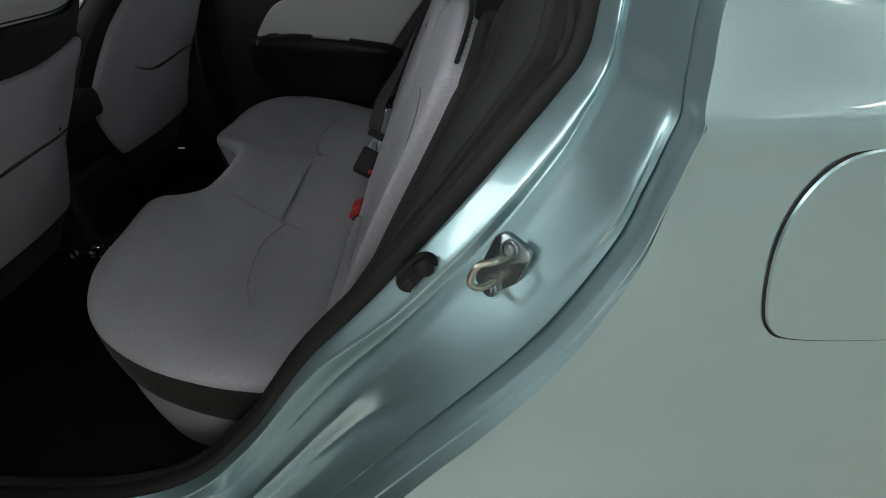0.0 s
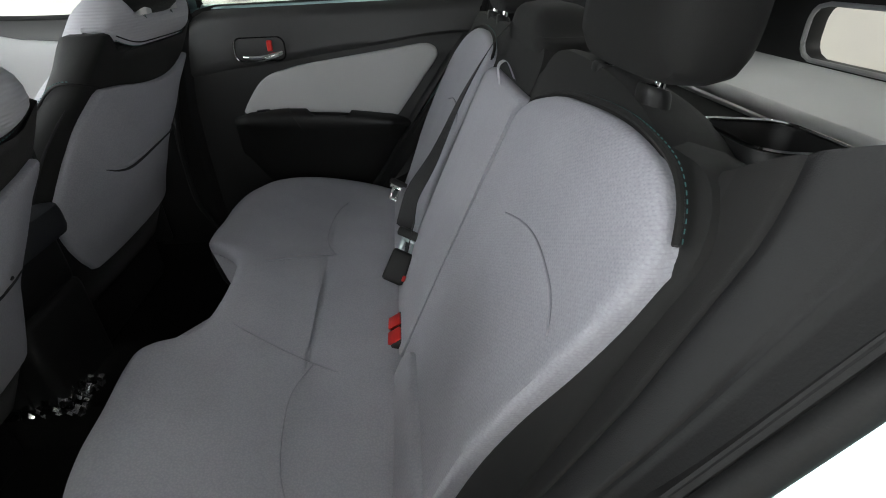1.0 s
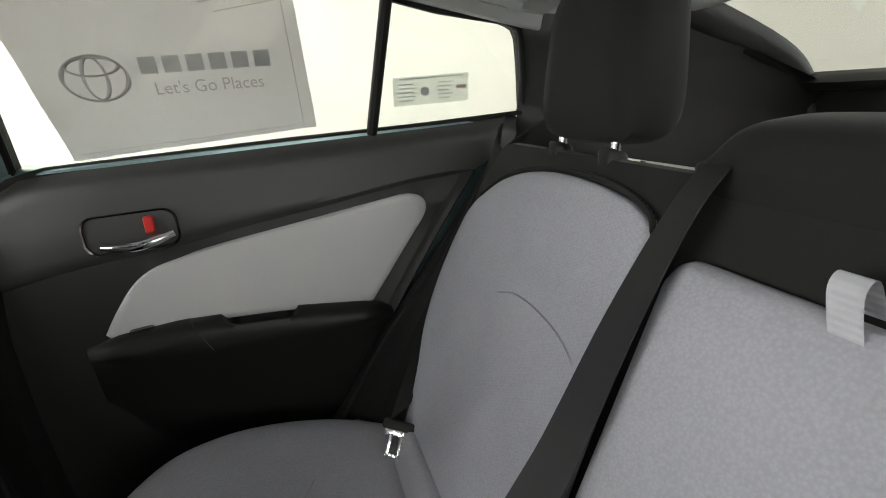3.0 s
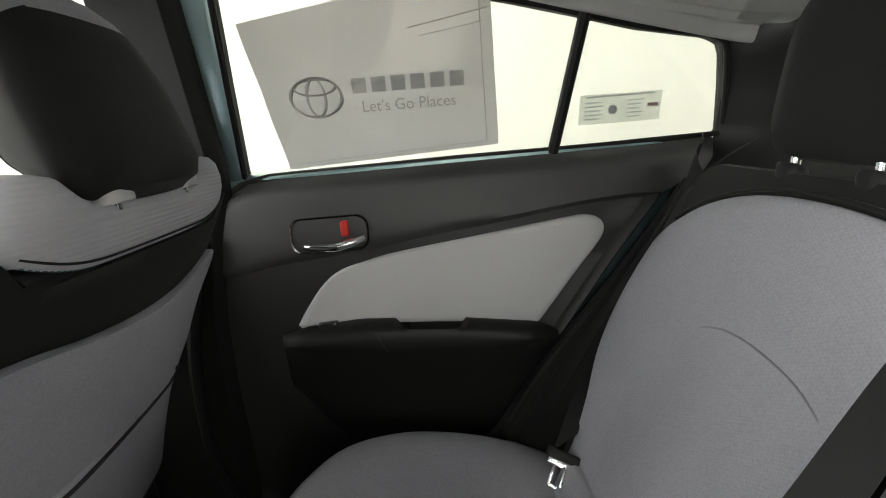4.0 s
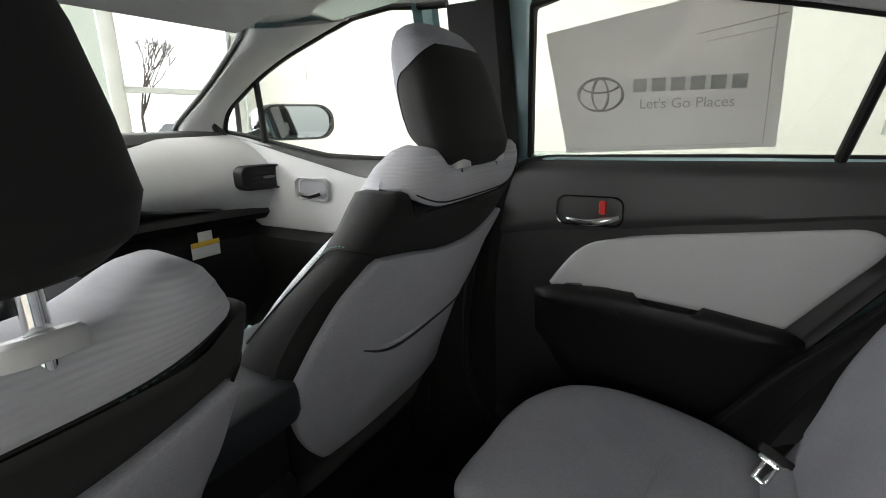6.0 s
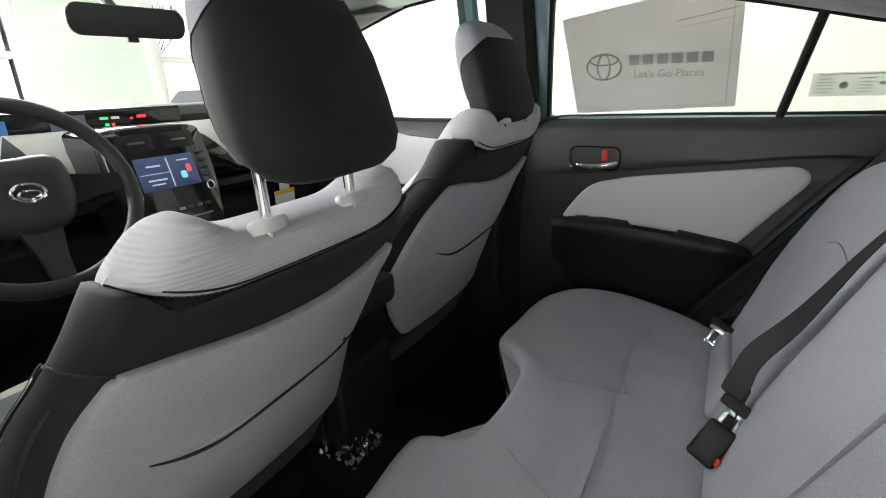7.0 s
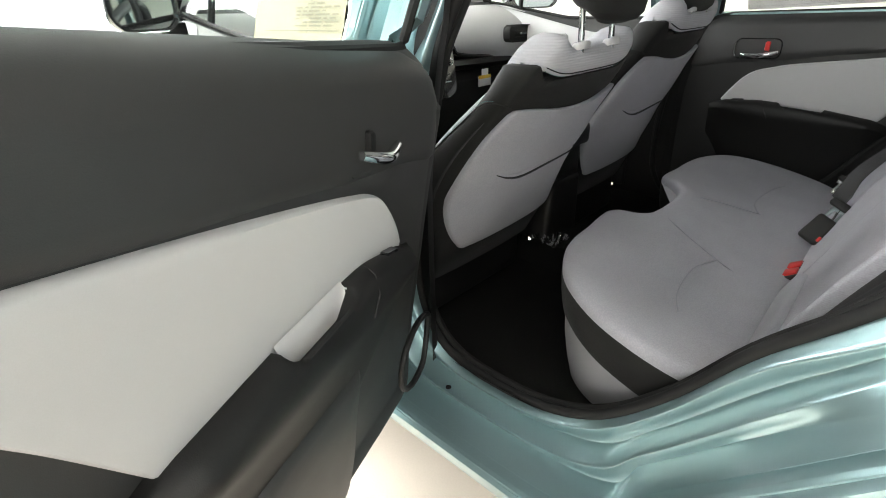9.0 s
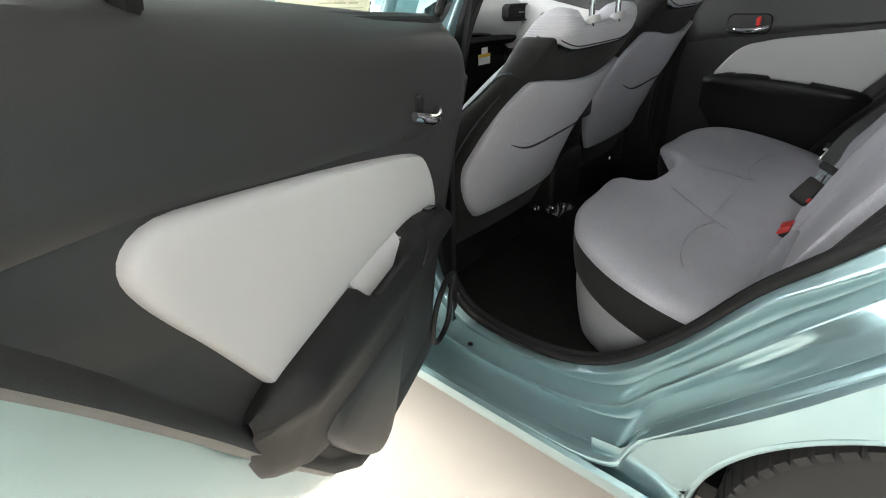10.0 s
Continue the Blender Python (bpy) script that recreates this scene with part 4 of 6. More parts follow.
    if place is left_open:
        # pale back wall of the grab recess
        wall = [[place(x, 0.70 - dv, top(x) + dz) for dv, dz in ((0.010, 0.006), (0.0125, 0.002), (0.016, -0.5 * scoop(x)), (0.020, -scoop(x) + 0.002))] for x in np.linspace(-0.450, -0.320, 34)]
        part("grab_lining", loft(wall, False, False), VINYL, door, "pale grey lining of the grab recess")
    # lower bulge with the mouth of the storage pocket at its front edge
    ring = [place(-0.72 + 0.075 * math.cos(w), 0.676, 0.50 + 0.075 * math.sin(w)) for w in np.linspace(0, 2 * math.pi, 40, endpoint=False)]
    if place is left_open:
        pk = polar(spline([(-0.488, 0.640), (-0.44, 0.642), (-0.33, 0.640), (-0.262, 0.625), (-0.262, 0.585), (-0.33, 0.485), (-0.41, 0.385), (-0.455, 0.352), (-0.490, 0.362), (-0.500, 0.43), (-0.492, 0.55)], 5, True), (-0.40, 0.52), 80)
        part("door_pocket", puffy(pk, to_line(-0.42, -0.36, 0.52), [(1.0, -0.01), (1.0, 0.012), (0.985, 0.022), (0.94, 0.030), (0.8, 0.036), (0.4, 0.038), (0, 0.038)], lambda u, z, h: place(u, face(z) - h, z)), SOFT_BLACK, door, "charcoal door pocket", sharp=60)
        part("speaker_ring", tube(ring, 0.006, 8, True), BLACK, door)
    # handle: bezel, chrome lever, red lock knob
    bez = rounded(-0.630, -0.484, 0.909, 0.976, 0.022, 6)
    part("handle_bezel", puffy(bez, to_line(-0.59, -0.52, 0.945), [(1.0, -0.004), (1.0, 0.0065), (0.97, 0.0085), (0.90, 0.0075), (0.86, 0.0015), (0.0, 0.0015)] if place is right else [(1.0, -0.002), (0.97, 0.002), (0.90, 0.0025), (0.80, 0.0015), (0.0, 0.0015)], lambda u, z, h: place(u, face(z) - h - 0.003, z)), GLOSS if place is right else SOFT_BLACK, door, "black handle recess bezel")
    part("handle_recess", puffy(rounded(-0.620, -0.494, 0.916, 0.970, 0.017, 6), to_line(-0.59, -0.52, 0.945), [(1.0, 0.004), (0.0, 0.004)], lambda u, z, h: place(u, face(z) - h - 0.0018, z)), BLACK, door, "black handle recess")
    up = 0.010 if place is left_open else 0.0
    lev = spline([(-0.602, 0.690, 0.924), (-0.575, 0.682, 0.922), (-0.545, 0.676, 0.922), (-0.515, 0.678, 0.928), (-0.492, 0.686, 0.934)], 5)
    part("handle_lever", tube([place(p[0], p[1], p[2] + up) for p in lev], [0.006 + 0.0025 * math.sin(math.pi * i / (len(lev) - 1)) for i in range(len(lev))], 10), CHROME, door, "chrome door lever")
    part("lock_knob", puffy(rounded(-0.535, -0.520, 0.937, 0.966, 0.004, 3), to_point(-0.527, 0.95), [(1, -0.004), (1, 0.010), (0.8, 0.013), (0, 0.013)], lambda u, z, h: place(u, face(z) - h - 0.002, z)), RED if place is right else BLACK, door, "red lock knob" if place is right else "black lock knob")
    # window: frame, divider, panes
    w = polar([(x + (0.03 if x > 0.1 and place is right else 0.0), z) for x, z in WINDOW], (-0.28, 1.19), 360)
    fr = []
    for s, dv in ((1.0, 0.012), (1.0, -0.022), (1.03, -0.028), (1.085, -0.022), (1.085, 0.03), (1.0, 0.025), (1.0, 0.012)) if place is left_open else ((1.002, 0.012), (1.004, -0.006), (1.012, -0.008), (1.035, 0.004), (1.035, 0.03), (1.0, 0.025), (1.002, 0.012)):
        ring = []
        for u, z in w:
            f = s if z > 1.08 else 1 + (s - 1) * 0.25
            uu = -0.3 + (u + 0.3) * (1 + (s - 1) * 1.15)
            zz = 1.19 + (z - 1.19) * (1 + (f - 1) * 2.0)
            if zz < 1.085 and place is left_open:             # the sill of the frame hides behind the trim
                dv_here, zz = max(dv, 0.012), zz - 0.02
            else:
                dv_here = dv
            ring.append(place(uu, pane_at(zz) + dv_here, zz))
        fr.append(ring)
    part("window_frame", loft(fr, True, False), RUBBER if place is right else PAINT, door, "black window frame" if place is right else "sea-green window frame", sharp=30)
    if place is right:
        post = [[place(lerp(z, [1.04, 1.22, 1.375], [-0.712, -0.695, -0.680]) + dx, pane_at(z) + dv, z) for z in np.linspace(1.045, 1.375, 12)] for dx, dv in ((-0.075, 0.012), (-0.072, -0.006), (-0.012, -0.010), (-0.003, -0.006), (-0.002, 0.012))]
        part("frame_post", loft(post, False, False), PAINT, door, "sea-green post of the window frame")
    gas = [place(u, pane_at(z) - (0.012 if place is left_open else 0.006), z) for u, z in w]
    part("window_gasket", tube(gas, 0.0075 if place is left_open else 0.005, 8, True), RUBBER, door)
    div = [place(-0.131 + 0.043 * t, pane_at(1.055 + 0.225 * t) - 0.012, 1.055 + 0.225 * t) for t in np.linspace(0, 1, 8)]
    part("window_divider", tube(div, 0.0105, 8), RUBBER, door)
    gl = part("pane", puffy(w, to_line(-0.6, 0.0, 1.19), [(1.0, 0.0), (0.5, 0.0), (0.0, 0.0)], lambda u, z, h: place(u, pane_at(z), z)), GLASS, door)
    gl.visible_shadow = False
    return door


rear_door(left_open)
rear_door(right)


# paper sheets behind the right rear panes
def bar(place, u0, u1, z0, z1, mat, parent, off=0.0, name="print"):
    q = [place(u, pane_at(z) + off, z) for u, z in ((u0, z0), (u1, z0), (u1, z1), (u0, z1))]
    return part(name, (q, [(0, 1, 2, 3)]), mat, parent, smooth=False)


def letters(text, height, place_at, mat, parent, shear=0.0, name="lettering"):
    """Words in the built-in font as a mesh; place_at(u, v) gives the point for a letter's place."""
    cu = bpy.data.curves.new("type", "FONT")
    cu.body, cu.size = text, height
    tmp = bpy.data.objects.new("type", cu)
    scene.collection.objects.link(tmp)
    bpy.context.view_layer.update()
    me = tmp.evaluated_get(bpy.context.evaluated_depsgraph_get()).to_mesh()
    vs = [place_at(v.co.x, v.co.y) for v in me.vertices]
    fs = [tuple(p.vertices) for p in me.polygons]
    tmp.evaluated_get(bpy.context.evaluated_depsgraph_get()).to_mesh_clear()
    scene.collection.objects.unlink(tmp)
    bpy.data.objects.remove(tmp)
    return part(name, (vs, fs), mat, parent, smooth=False)


def window_papers():
    off = 0.008
    sign = thing("paper_sheet", right(-0.45, 0.74, 1.06), "grey printed paper mat hung in the rear window", "paper sheet")
    cs = [(-0.664, 1.310), (-0.629, 1.062), (-0.228, 1.079), (-0.241, 1.362)]
    g = []
    for t in np.linspace(0, 1, 12):
        row = []
        for s in np.linspace(0, 1, 18):
            p = (np.array(cs[1]) * (1 - s) + np.array(cs[2]) * s) * (1 - t) + (np.array(cs[0]) * (1 - s) + np.array(cs[3]) * s) * t
            ripple = 0.003 * math.sin(7 * s + 2 * t) + 0.002 * math.sin(13 * t + s)
            row.append(right(p[0], pane_at(p[1]) + 0.016 + ripple, p[1]))
        g.append(row)
    part("sheet", thick(loft(g, False, False), 0.0006), PAPER_GREY, sign)
    # fold lines of the sheet: their faint shade drawn as thin grey bars
    for s0, s1, t0, t1, r in ((0.66, 0.985, 0.775, 0.80, 0.0016), (0.70, 0.97, 0.72, 0.735, 0.0009), (0.03, 0.93, 0.035, 0.03, 0.0007), (0.945, 0.955, 0.03, 0.97, 0.0008)):
        line = []
        for k in np.linspace(0, 1, 14):
            s, t = s0 + (s1 - s0) * k, t0 + (t1 - t0) * k
            p = (np.array(cs[1]) * (1 - s) + np.array(cs[2]) * s) * (1 - t) + (np.array(cs[0]) * (1 - s) + np.array(cs[3]) * s) * t
            line.append(right(p[0], pane_at(p[1]) + 0.0145 + 0.003 * math.sin(7 * s + 2 * t) + 0.002 * math.sin(13 * t + s), p[1]))
        part("crease_shade", tube(line, r, 6, squash=0.5), PALE_INK, sign, "faint fold line with its shade drawn in grey")
    # emblem as plain rings, the brand word as plain bars
    def oval(cx, cz, a, b, r):
        return tube([right(cx + a * math.cos(w), pane_at(cz + b * math.sin(w)) + off, cz + b * math.sin(w)) for w in np.linspace(0, 2 * math.pi, 48, endpoint=False)], r, 6, True, 0.4)
    part("emblem", oval(-0.552, 1.185, 0.045, 0.033, 0.0035), INK, sign)
    part("emblem", oval(-0.552, 1.185, 0.016, 0.031, 0.003), INK, sign)
    part("emblem", oval(-0.552, 1.202, 0.036, 0.013, 0.003), INK, sign)
    for k in range(6):
        u = -0.487 + 0.0345 * k
        bar(right, u, u + 0.025, 1.187, 1.212, PALE_INK, sign, off)
    letters("Let's Go Places", 0.0275, lambda u, v: right(-0.475 + u * 1.0, pane_at(1.155 + v) + off, 1.155 + v + u * 0.0), INK, sign, name="slogan")
    st = thing("window_sticker", right(0.0, 0.73, 1.10), "small white printed sticker on the quarter pane", "sticker")
    bar(right, -0.082, 0.068, 1.100, 1.152, paper("thin_sticker_paper", (0.80, 0.81, 0.76), 0.75), st, 0.004, "sheet")
    dark = surface("sticker_ink", (0.58, 0.58, 0.60), 0.8, 300, 0, 0.05)
    bar(right, -0.070, 0.055, 1.1465, 1.149, dark, st, 0.002)
    for k in range(5):
        z = 1.137 - 0.0072 * k
        bar(right, -0.073, -0.043 + 0.004 * (k % 2), z, z + 0.0024, dark, st, 0.002)
        bar(right, 0.005, 0.034 - 0.003 * (k % 3), z, z + 0.0024, dark, st, 0.002)
    part("seal_print", ([right(-0.021 + 0.0085 * math.cos(w), pane_at(1.125) + 0.002, 1.124 + 0.0085 * math.sin(w)) for w in np.linspace(0, 2 * math.pi, 24, endpoint=False)], [tuple(range(24))]), dark, st, smooth=False)
    bar(right, 0.042, 0.062, 1.124, 1.131, surface("sticker_red_ink", (0.66, 0.50, 0.49), 0.8, 300, 0, 0.05), st, 0.002)


window_papers()


# ---- rear seat ----
def back_x(z):
    return lerp(z, [0.42, 0.5, 0.7, 0.9, 1.03, 1.2], [-0.195, -0.168, -0.085, 0.005, 0.062, 0.135])


def on_back(u, z, h):
    """A place on the rear backrest: u across from the middle, z up, h towards the front."""
    return (back_x(z) - 0.91 * h, C + u, z + 0.40 * h)


def cushion_top(x, u):
    z = 0.602 - 0.235 * (x + 0.60)
    z += 0.014 * max(0.0, min(1.0, (u - 0.2) / 0.25))
    z += 0.008 * math.cos(min(1, abs(abs(u) - 0.33) / 0.28) * math.pi) * -1
    return z


def rear_seat():
    s = thing("rear_seat", (-0.3, C, 0.33), "light grey cloth rear bench with charcoal side bolsters", "car seat")
    front = [(-0.628, -0.30), (-0.632, -0.22), (-0.622, -0.175), (-0.575, -0.145), (-0.545, -0.10), (-0.537, 0.0)]
    half = [(-0.175, -0.59), (-0.26, -0.618), (-0.36, -0.622), (-0.46, -0.60), (-0.545, -0.545), (-0.598, -0.46), (-0.622, -0.38)] + front
    full = half + [(x, -u) for x, u in reversed(half[:-1])]
    out = [tuple(p) for p in spline(full, 6)]
    def mid(x, u):
        return (-0.36, min(max(u, -0.42), 0.42))
    def put(x, u, h):
        return (x, C + u, cushion_top(x, u) + h)
    prof = [(0.998, -0.026), (1.0, -0.020), (0.996, -0.013), (0.982, -0.006), (0.945, 0.000), (0.88, 0.004), (0.75, 0.004), (0.55, 0.001), (0.3, -0.002), (0.0, -0.004)]
    cu = part("seat_cushion", puffy(out, mid, prof, put), CLOTH, s)
    skirt = [(0.997, -0.022), (1.002, -0.04), (0.992, -0.075), (0.97, -0.105), (0.92, -0.125)]
    rings = []
    for q, h in skirt:
        rings.append([put(mid(x, u)[0] + (x - mid(x, u)[0]) * q, mid(x, u)[1] + (u - mid(x, u)[1]) * q, h) for x, u in out])
    part("cushion_skirt", loft(rings, False, False), DARK_CLOTH, s, "charcoal cloth band round the cushion")
    rings = []
    for q, z in ((0.935, 0.475), (0.925, 0.42), (0.885, 0.36), (0.84, 0.315)):
        rings.append([(mid(x, u)[0] + (x - mid(x, u)[0]) * q, C + mid(x, u)[1] + (u - mid(x, u)[1]) * q, z) for x, u in out])
    part("seat_base", loft(rings, False, False), SEAT_BASE, s, "grey plastic seat base")
    def seam(pts, h=0.0026, r=0.0011, name="seam", host=None):
        p = spline(pts, 6)
        return part(name, tube([put(x, u, h) for x, u in p], r, 6), SEAM, host or cu)
    for m in (1, -1):
        seam([(-0.50, m * 0.105), (-0.42, m * 0.150), (-0.345, m * 0.185), (-0.26, m * 0.215), (-0.19, m * 0.235)])
        seam([(-0.345, m * 0.188), (-0.370, m * 0.25), (-0.372, m * 0.32), (-0.360, m * 0.40), (-0.335, m * 0.46)])
        seam([(-0.186, m * 0.20), (-0.182, m * 0.40), (-0.178, m * 0.57)], 0.004)
    # backrest body, charcoal
    body = rounded(-0.585, 0.585, 0.46, 1.016, 0.06, 6)
    part("backrest", puffy(body, to_line(-0.45, 0.45, 0.75), [(0.0, -0.12), (0.94, -0.12), (1.0, -0.09), (1.01, -0.05), (1.0, -0.012), (0.975, 0.006), (0.92, 0.012), (0.5, 0.012), (0, 0.012)], on_back), DARK_CLOTH, s, "charcoal cloth backrest shell")
    part("backrest_shoulder", puffy(polar(spline([(-0.150, 0.88), (-0.148, 1.00), (-0.160, 1.032), (-0.205, 1.044), (-0.31, 1.044), (-0.40, 1.036), (-0.47, 1.020), (-0.53, 0.988), (-0.558, 0.94), (-0.558, 0.88)], 5), (-0.34, 0.96), 100), to_line(-0.46, -0.22, 0.96), [(0.0, -0.075), (0.9, -0.075), (0.985, -0.065), (1.0, -0.045), (0.99, -0.02), (0.96, 0.004), (0.90, 0.016), (0.5, 0.018), (0, 0.018)], on_back), DARK_CLOTH, s, "charcoal padded shoulder of the backrest")
    part("backrest_shoulder", puffy(rounded(-0.140, 0.555, 0.88, 1.036, 0.05, 7), to_line(-0.08, 0.48, 0.96), [(0.0, -0.10), (0.9, -0.10), (0.985, -0.085), (1.0, -0.05), (0.99, -0.02), (0.96, 0.002), (0.90, 0.013), (0.5, 0.014), (0, 0.014)], on_back), DARK_CLOTH, s, "charcoal padded shoulder of the backrest")
    sides = (
        (-1, [(-0.172, 0.955), (-0.194, 0.970), (-0.25, 0.988), (-0.30, 0.998), (-0.393, 1.006), (-0.457, 1.006), (-0.515, 0.998), (-0.550, 0.981), (-0.570, 0.960)],
         [(-0.576, 0.945), (-0.570, 0.90), (-0.555, 0.84), (-0.530, 0.76), (-0.513, 0.68), (-0.505, 0.58), (-0.50, 0.50), (-0.49, 0.475), (-0.20, 0.47), (-0.172, 0.49), (-0.168, 0.7)],
         [(-0.305, 0.860), (-0.360, 0.875), (-0.410, 0.881), (-0.460, 0.876), (-0.495, 0.866), (-0.520, 0.846)]),
        (1, [(0.135, 0.962), (0.150, 0.982), (0.21, 0.998), (0.30, 1.004), (0.39, 0.998), (0.47, 0.975), (0.53, 0.940)],
         [(0.553, 0.915), (0.570, 0.86), (0.580, 0.79), (0.572, 0.72), (0.54, 0.65), (0.52, 0.58), (0.515, 0.50), (0.49, 0.475), (0.15, 0.47), (0.125, 0.49), (0.122, 0.7)],
         [(0.356, 0.845), (0.32, 0.856), (0.28, 0.859), (0.24, 0.857), (0.20, 0.851), (0.155, 0.836)]))
    for m, up, down, arc in sides:
        o = spline(up, 5) + spline(down, 5)
        pad = part("backrest_pad", puffy(polar(o, (m * 0.36, 0.74), 140), to_line(*sorted((m * 0.25, m * 0.45)), 0.74),
                   [(1.0, -0.01), (1.0, 0.020), (0.992, 0.027), (0.97, 0.031), (0.92, 0.034), (0.82, 0.034), (0.65, 0.032), (0.4, 0.030), (0, 0.029)], on_back), KNIT, s)
        part("seam", tube([on_back(u, z, 0.0318) for u, z in spline(arc, 6)], 0.0013, 6), SEAM, pad)
        part("piping", tube([on_back(u + m * 0.005, z + 0.006, 0.022) for u, z in spline(up, 6)], 0.003, 6), DARK_CLOTH, pad)
        part("stitching", dashes([on_back(u + m * 0.005, z + 0.0085, 0.0185) for u, z in spline(up, 6)], 0.004, 0.003, 0.0005), TEAL_THREAD, pad)
        # lower bolster by the cushion
        lo = rounded(0.20, 0.50, 0.475, 0.575, 0.04, 5)
        part("lower_pad", puffy([(u * m, z) for u, z in lo], to_line(*sorted((m * 0.25, m * 0.45)), 0.53), [(1, 0.0), (1.0, 0.032), (0.97, 0.040), (0.85, 0.045), (0.4, 0.046), (0, 0.046)], on_back), CLOTH, pad)
    mp = part("middle_pad", puffy(rounded(-0.164, 0.098, 0.47, 0.966, 0.018, 5), to_line(-0.11, 0.05, 0.72), [(1, -0.01), (1, 0.022), (0.988, 0.030), (0.96, 0.035), (0.85, 0.037), (0.4, 0.038), (0, 0.038)], on_back), CLOTH, s)
    lp = spline([on_back(-0.040, 0.955, 0.035), on_back(-0.037, 0.978, 0.048), on_back(-0.035, 0.988, 0.038), on_back(-0.035, 0.97, 0.015)], 6)
    part("pull_strap", loft([[Vector(p) + Vector((0, e, 0)) for e in (-0.010, 0.010)] for p in lp], False, False), CLOTH_PALE, mp, "pale grey pull strap loop")
    # headrests
    def headrest(u0, wid, z0, z1, xm, low=False):
        top_w = wid * (0.80 if not low else 0.9)
        o = [(u0 - wid / 2, z0 + 0.03), (u0 - wid / 2 + 0.02, z0 + 0.005), (u0, z0), (u0 + wid / 2 - 0.02, z0 + 0.005), (u0 + wid / 2, z0 + 0.03), (u0 + wid / 2 - 0.005, (z0 + z1) / 2),
             (u0 + top_w / 2, z1 - 0.035), (u0 + top_w / 2 - 0.04, z1 - 0.004), (u0, z1), (u0 - top_w / 2 + 0.04, z1 - 0.004), (u0 - top_w / 2, z1 - 0.035), (u0 - wid / 2 + 0.005, (z0 + z1) / 2)]
        o = [tuple(p) for p in spline(o, 5, True)]
        def pl(u, z, h):
            return (xm + 0.10 * (z - z0) - h, C + u, z)
        hr = part("headrest", puffy(o, to_line(u0 - wid * 0.2, u0 + wid * 0.2, (z0 + z1) / 2), [(0, -0.034), (0.6, -0.034), (0.87, -0.03), (0.97, -0.02), (1.0, -0.005), (0.988, 0.016), (0.94, 0.032), (0.78, 0.042), (0.4, 0.046), (0, 0.047)], pl), DARK_CLOTH, s, "charcoal cloth headrest")
        if not low:
            for du in (-0.056, 0.056):
                part("post", tube([(0.060, C + u0 + du, 1.02), (0.066, C + u0 + du, z0 + 0.02)], 0.006, 10), CHROME, hr, "chrome post")
                part("post_guide", puffy(rounded(-0.017, 0.017, -0.013, 0.013, 0.0125, 5), to_point(0, 0), [(1.06, -0.02), (1.04, 0.002), (1, 0.008), (0.85, 0.012), (0.5, 0.012), (0.42, 0.006), (0, 0.006)], lambda a, b, h, du=du: (0.060 + b, C + u0 + du + a, 1.033 + 0.8 * h - 0.3 * b)), BLACK, hr, "black post guide")
    headrest(-0.364, 0.215, 1.043, 1.245, 0.080)
    headrest(0.318, 0.195, 1.044, 1.25, 0.088)
    headrest(0.012, 0.262, 1.005, 1.082, 0.085, True)
    return s


rear_seat()


# side bolsters between backrest and door opening
def side_bolsters():
    for place, nm in ((left, "l"), (right, "r")):
        seal = [(x, z) for x, z in SEAL if x > -0.30 and 0.50 < z < 1.075]
        seal = resample(sorted(seal, key=lambda q: q[1]), 30)
        a = [place(x - 0.010, 0.672 - lean(z), z + 0.006) for x, z in seal]
        zs = np.linspace(0.50, 1.012, 30)
        b = [place(back_x(z) + 0.0, 0.568 - 0.03 * max(0, (z - 0.85) / 0.2), z) for z in zs]
        rows = []
        n = 36
        for t in np.linspace(0, 1, n + 1):
            row = []
            for i, (p, q) in enumerate(zip(a, b)):
                v = np.array(p) * (1 - t) + np.array(q) * t
                up = 0.016 * math.sin(math.pi * max(0.0, (t - 0.22) / 0.78)) - 0.004 * math.exp(-((t - 0.64) / 0.02) ** 2) - 0.003 * math.exp(-((t - 0.30) / 0.02) ** 2)
                if 0.64 < t < 0.95:                        # soft creases across the cloth
                    up += 0.0009 * math.sin(i * 0.9 + 9 * t) * math.sin(math.pi * (t - 0.64) / 0.31)
                row.append(v + up * np.array((-0.6, -0.5 if nm == "l" else 0.5, 0.5)))
            rows.append(row)
        part("inner_seal", loft(rows[:11], False, False), RUBBER, car, "black rubber inner seal", sharp=70)
        part("pillar_base_trim", loft(rows[10:24], False, False), PILLAR, car, "dark grey plastic trim beside the seat", sharp=70)
        part("side_panel", loft(rows[23:34], False, False), LENS_CLOTH, car, "dark grey creased cloth side panel", sharp=70)
        part("side_bolster", loft(rows[33:], False, False), DARK_CLOTH, car, "charcoal cloth side bolster", sharp=70)


side_bolsters()


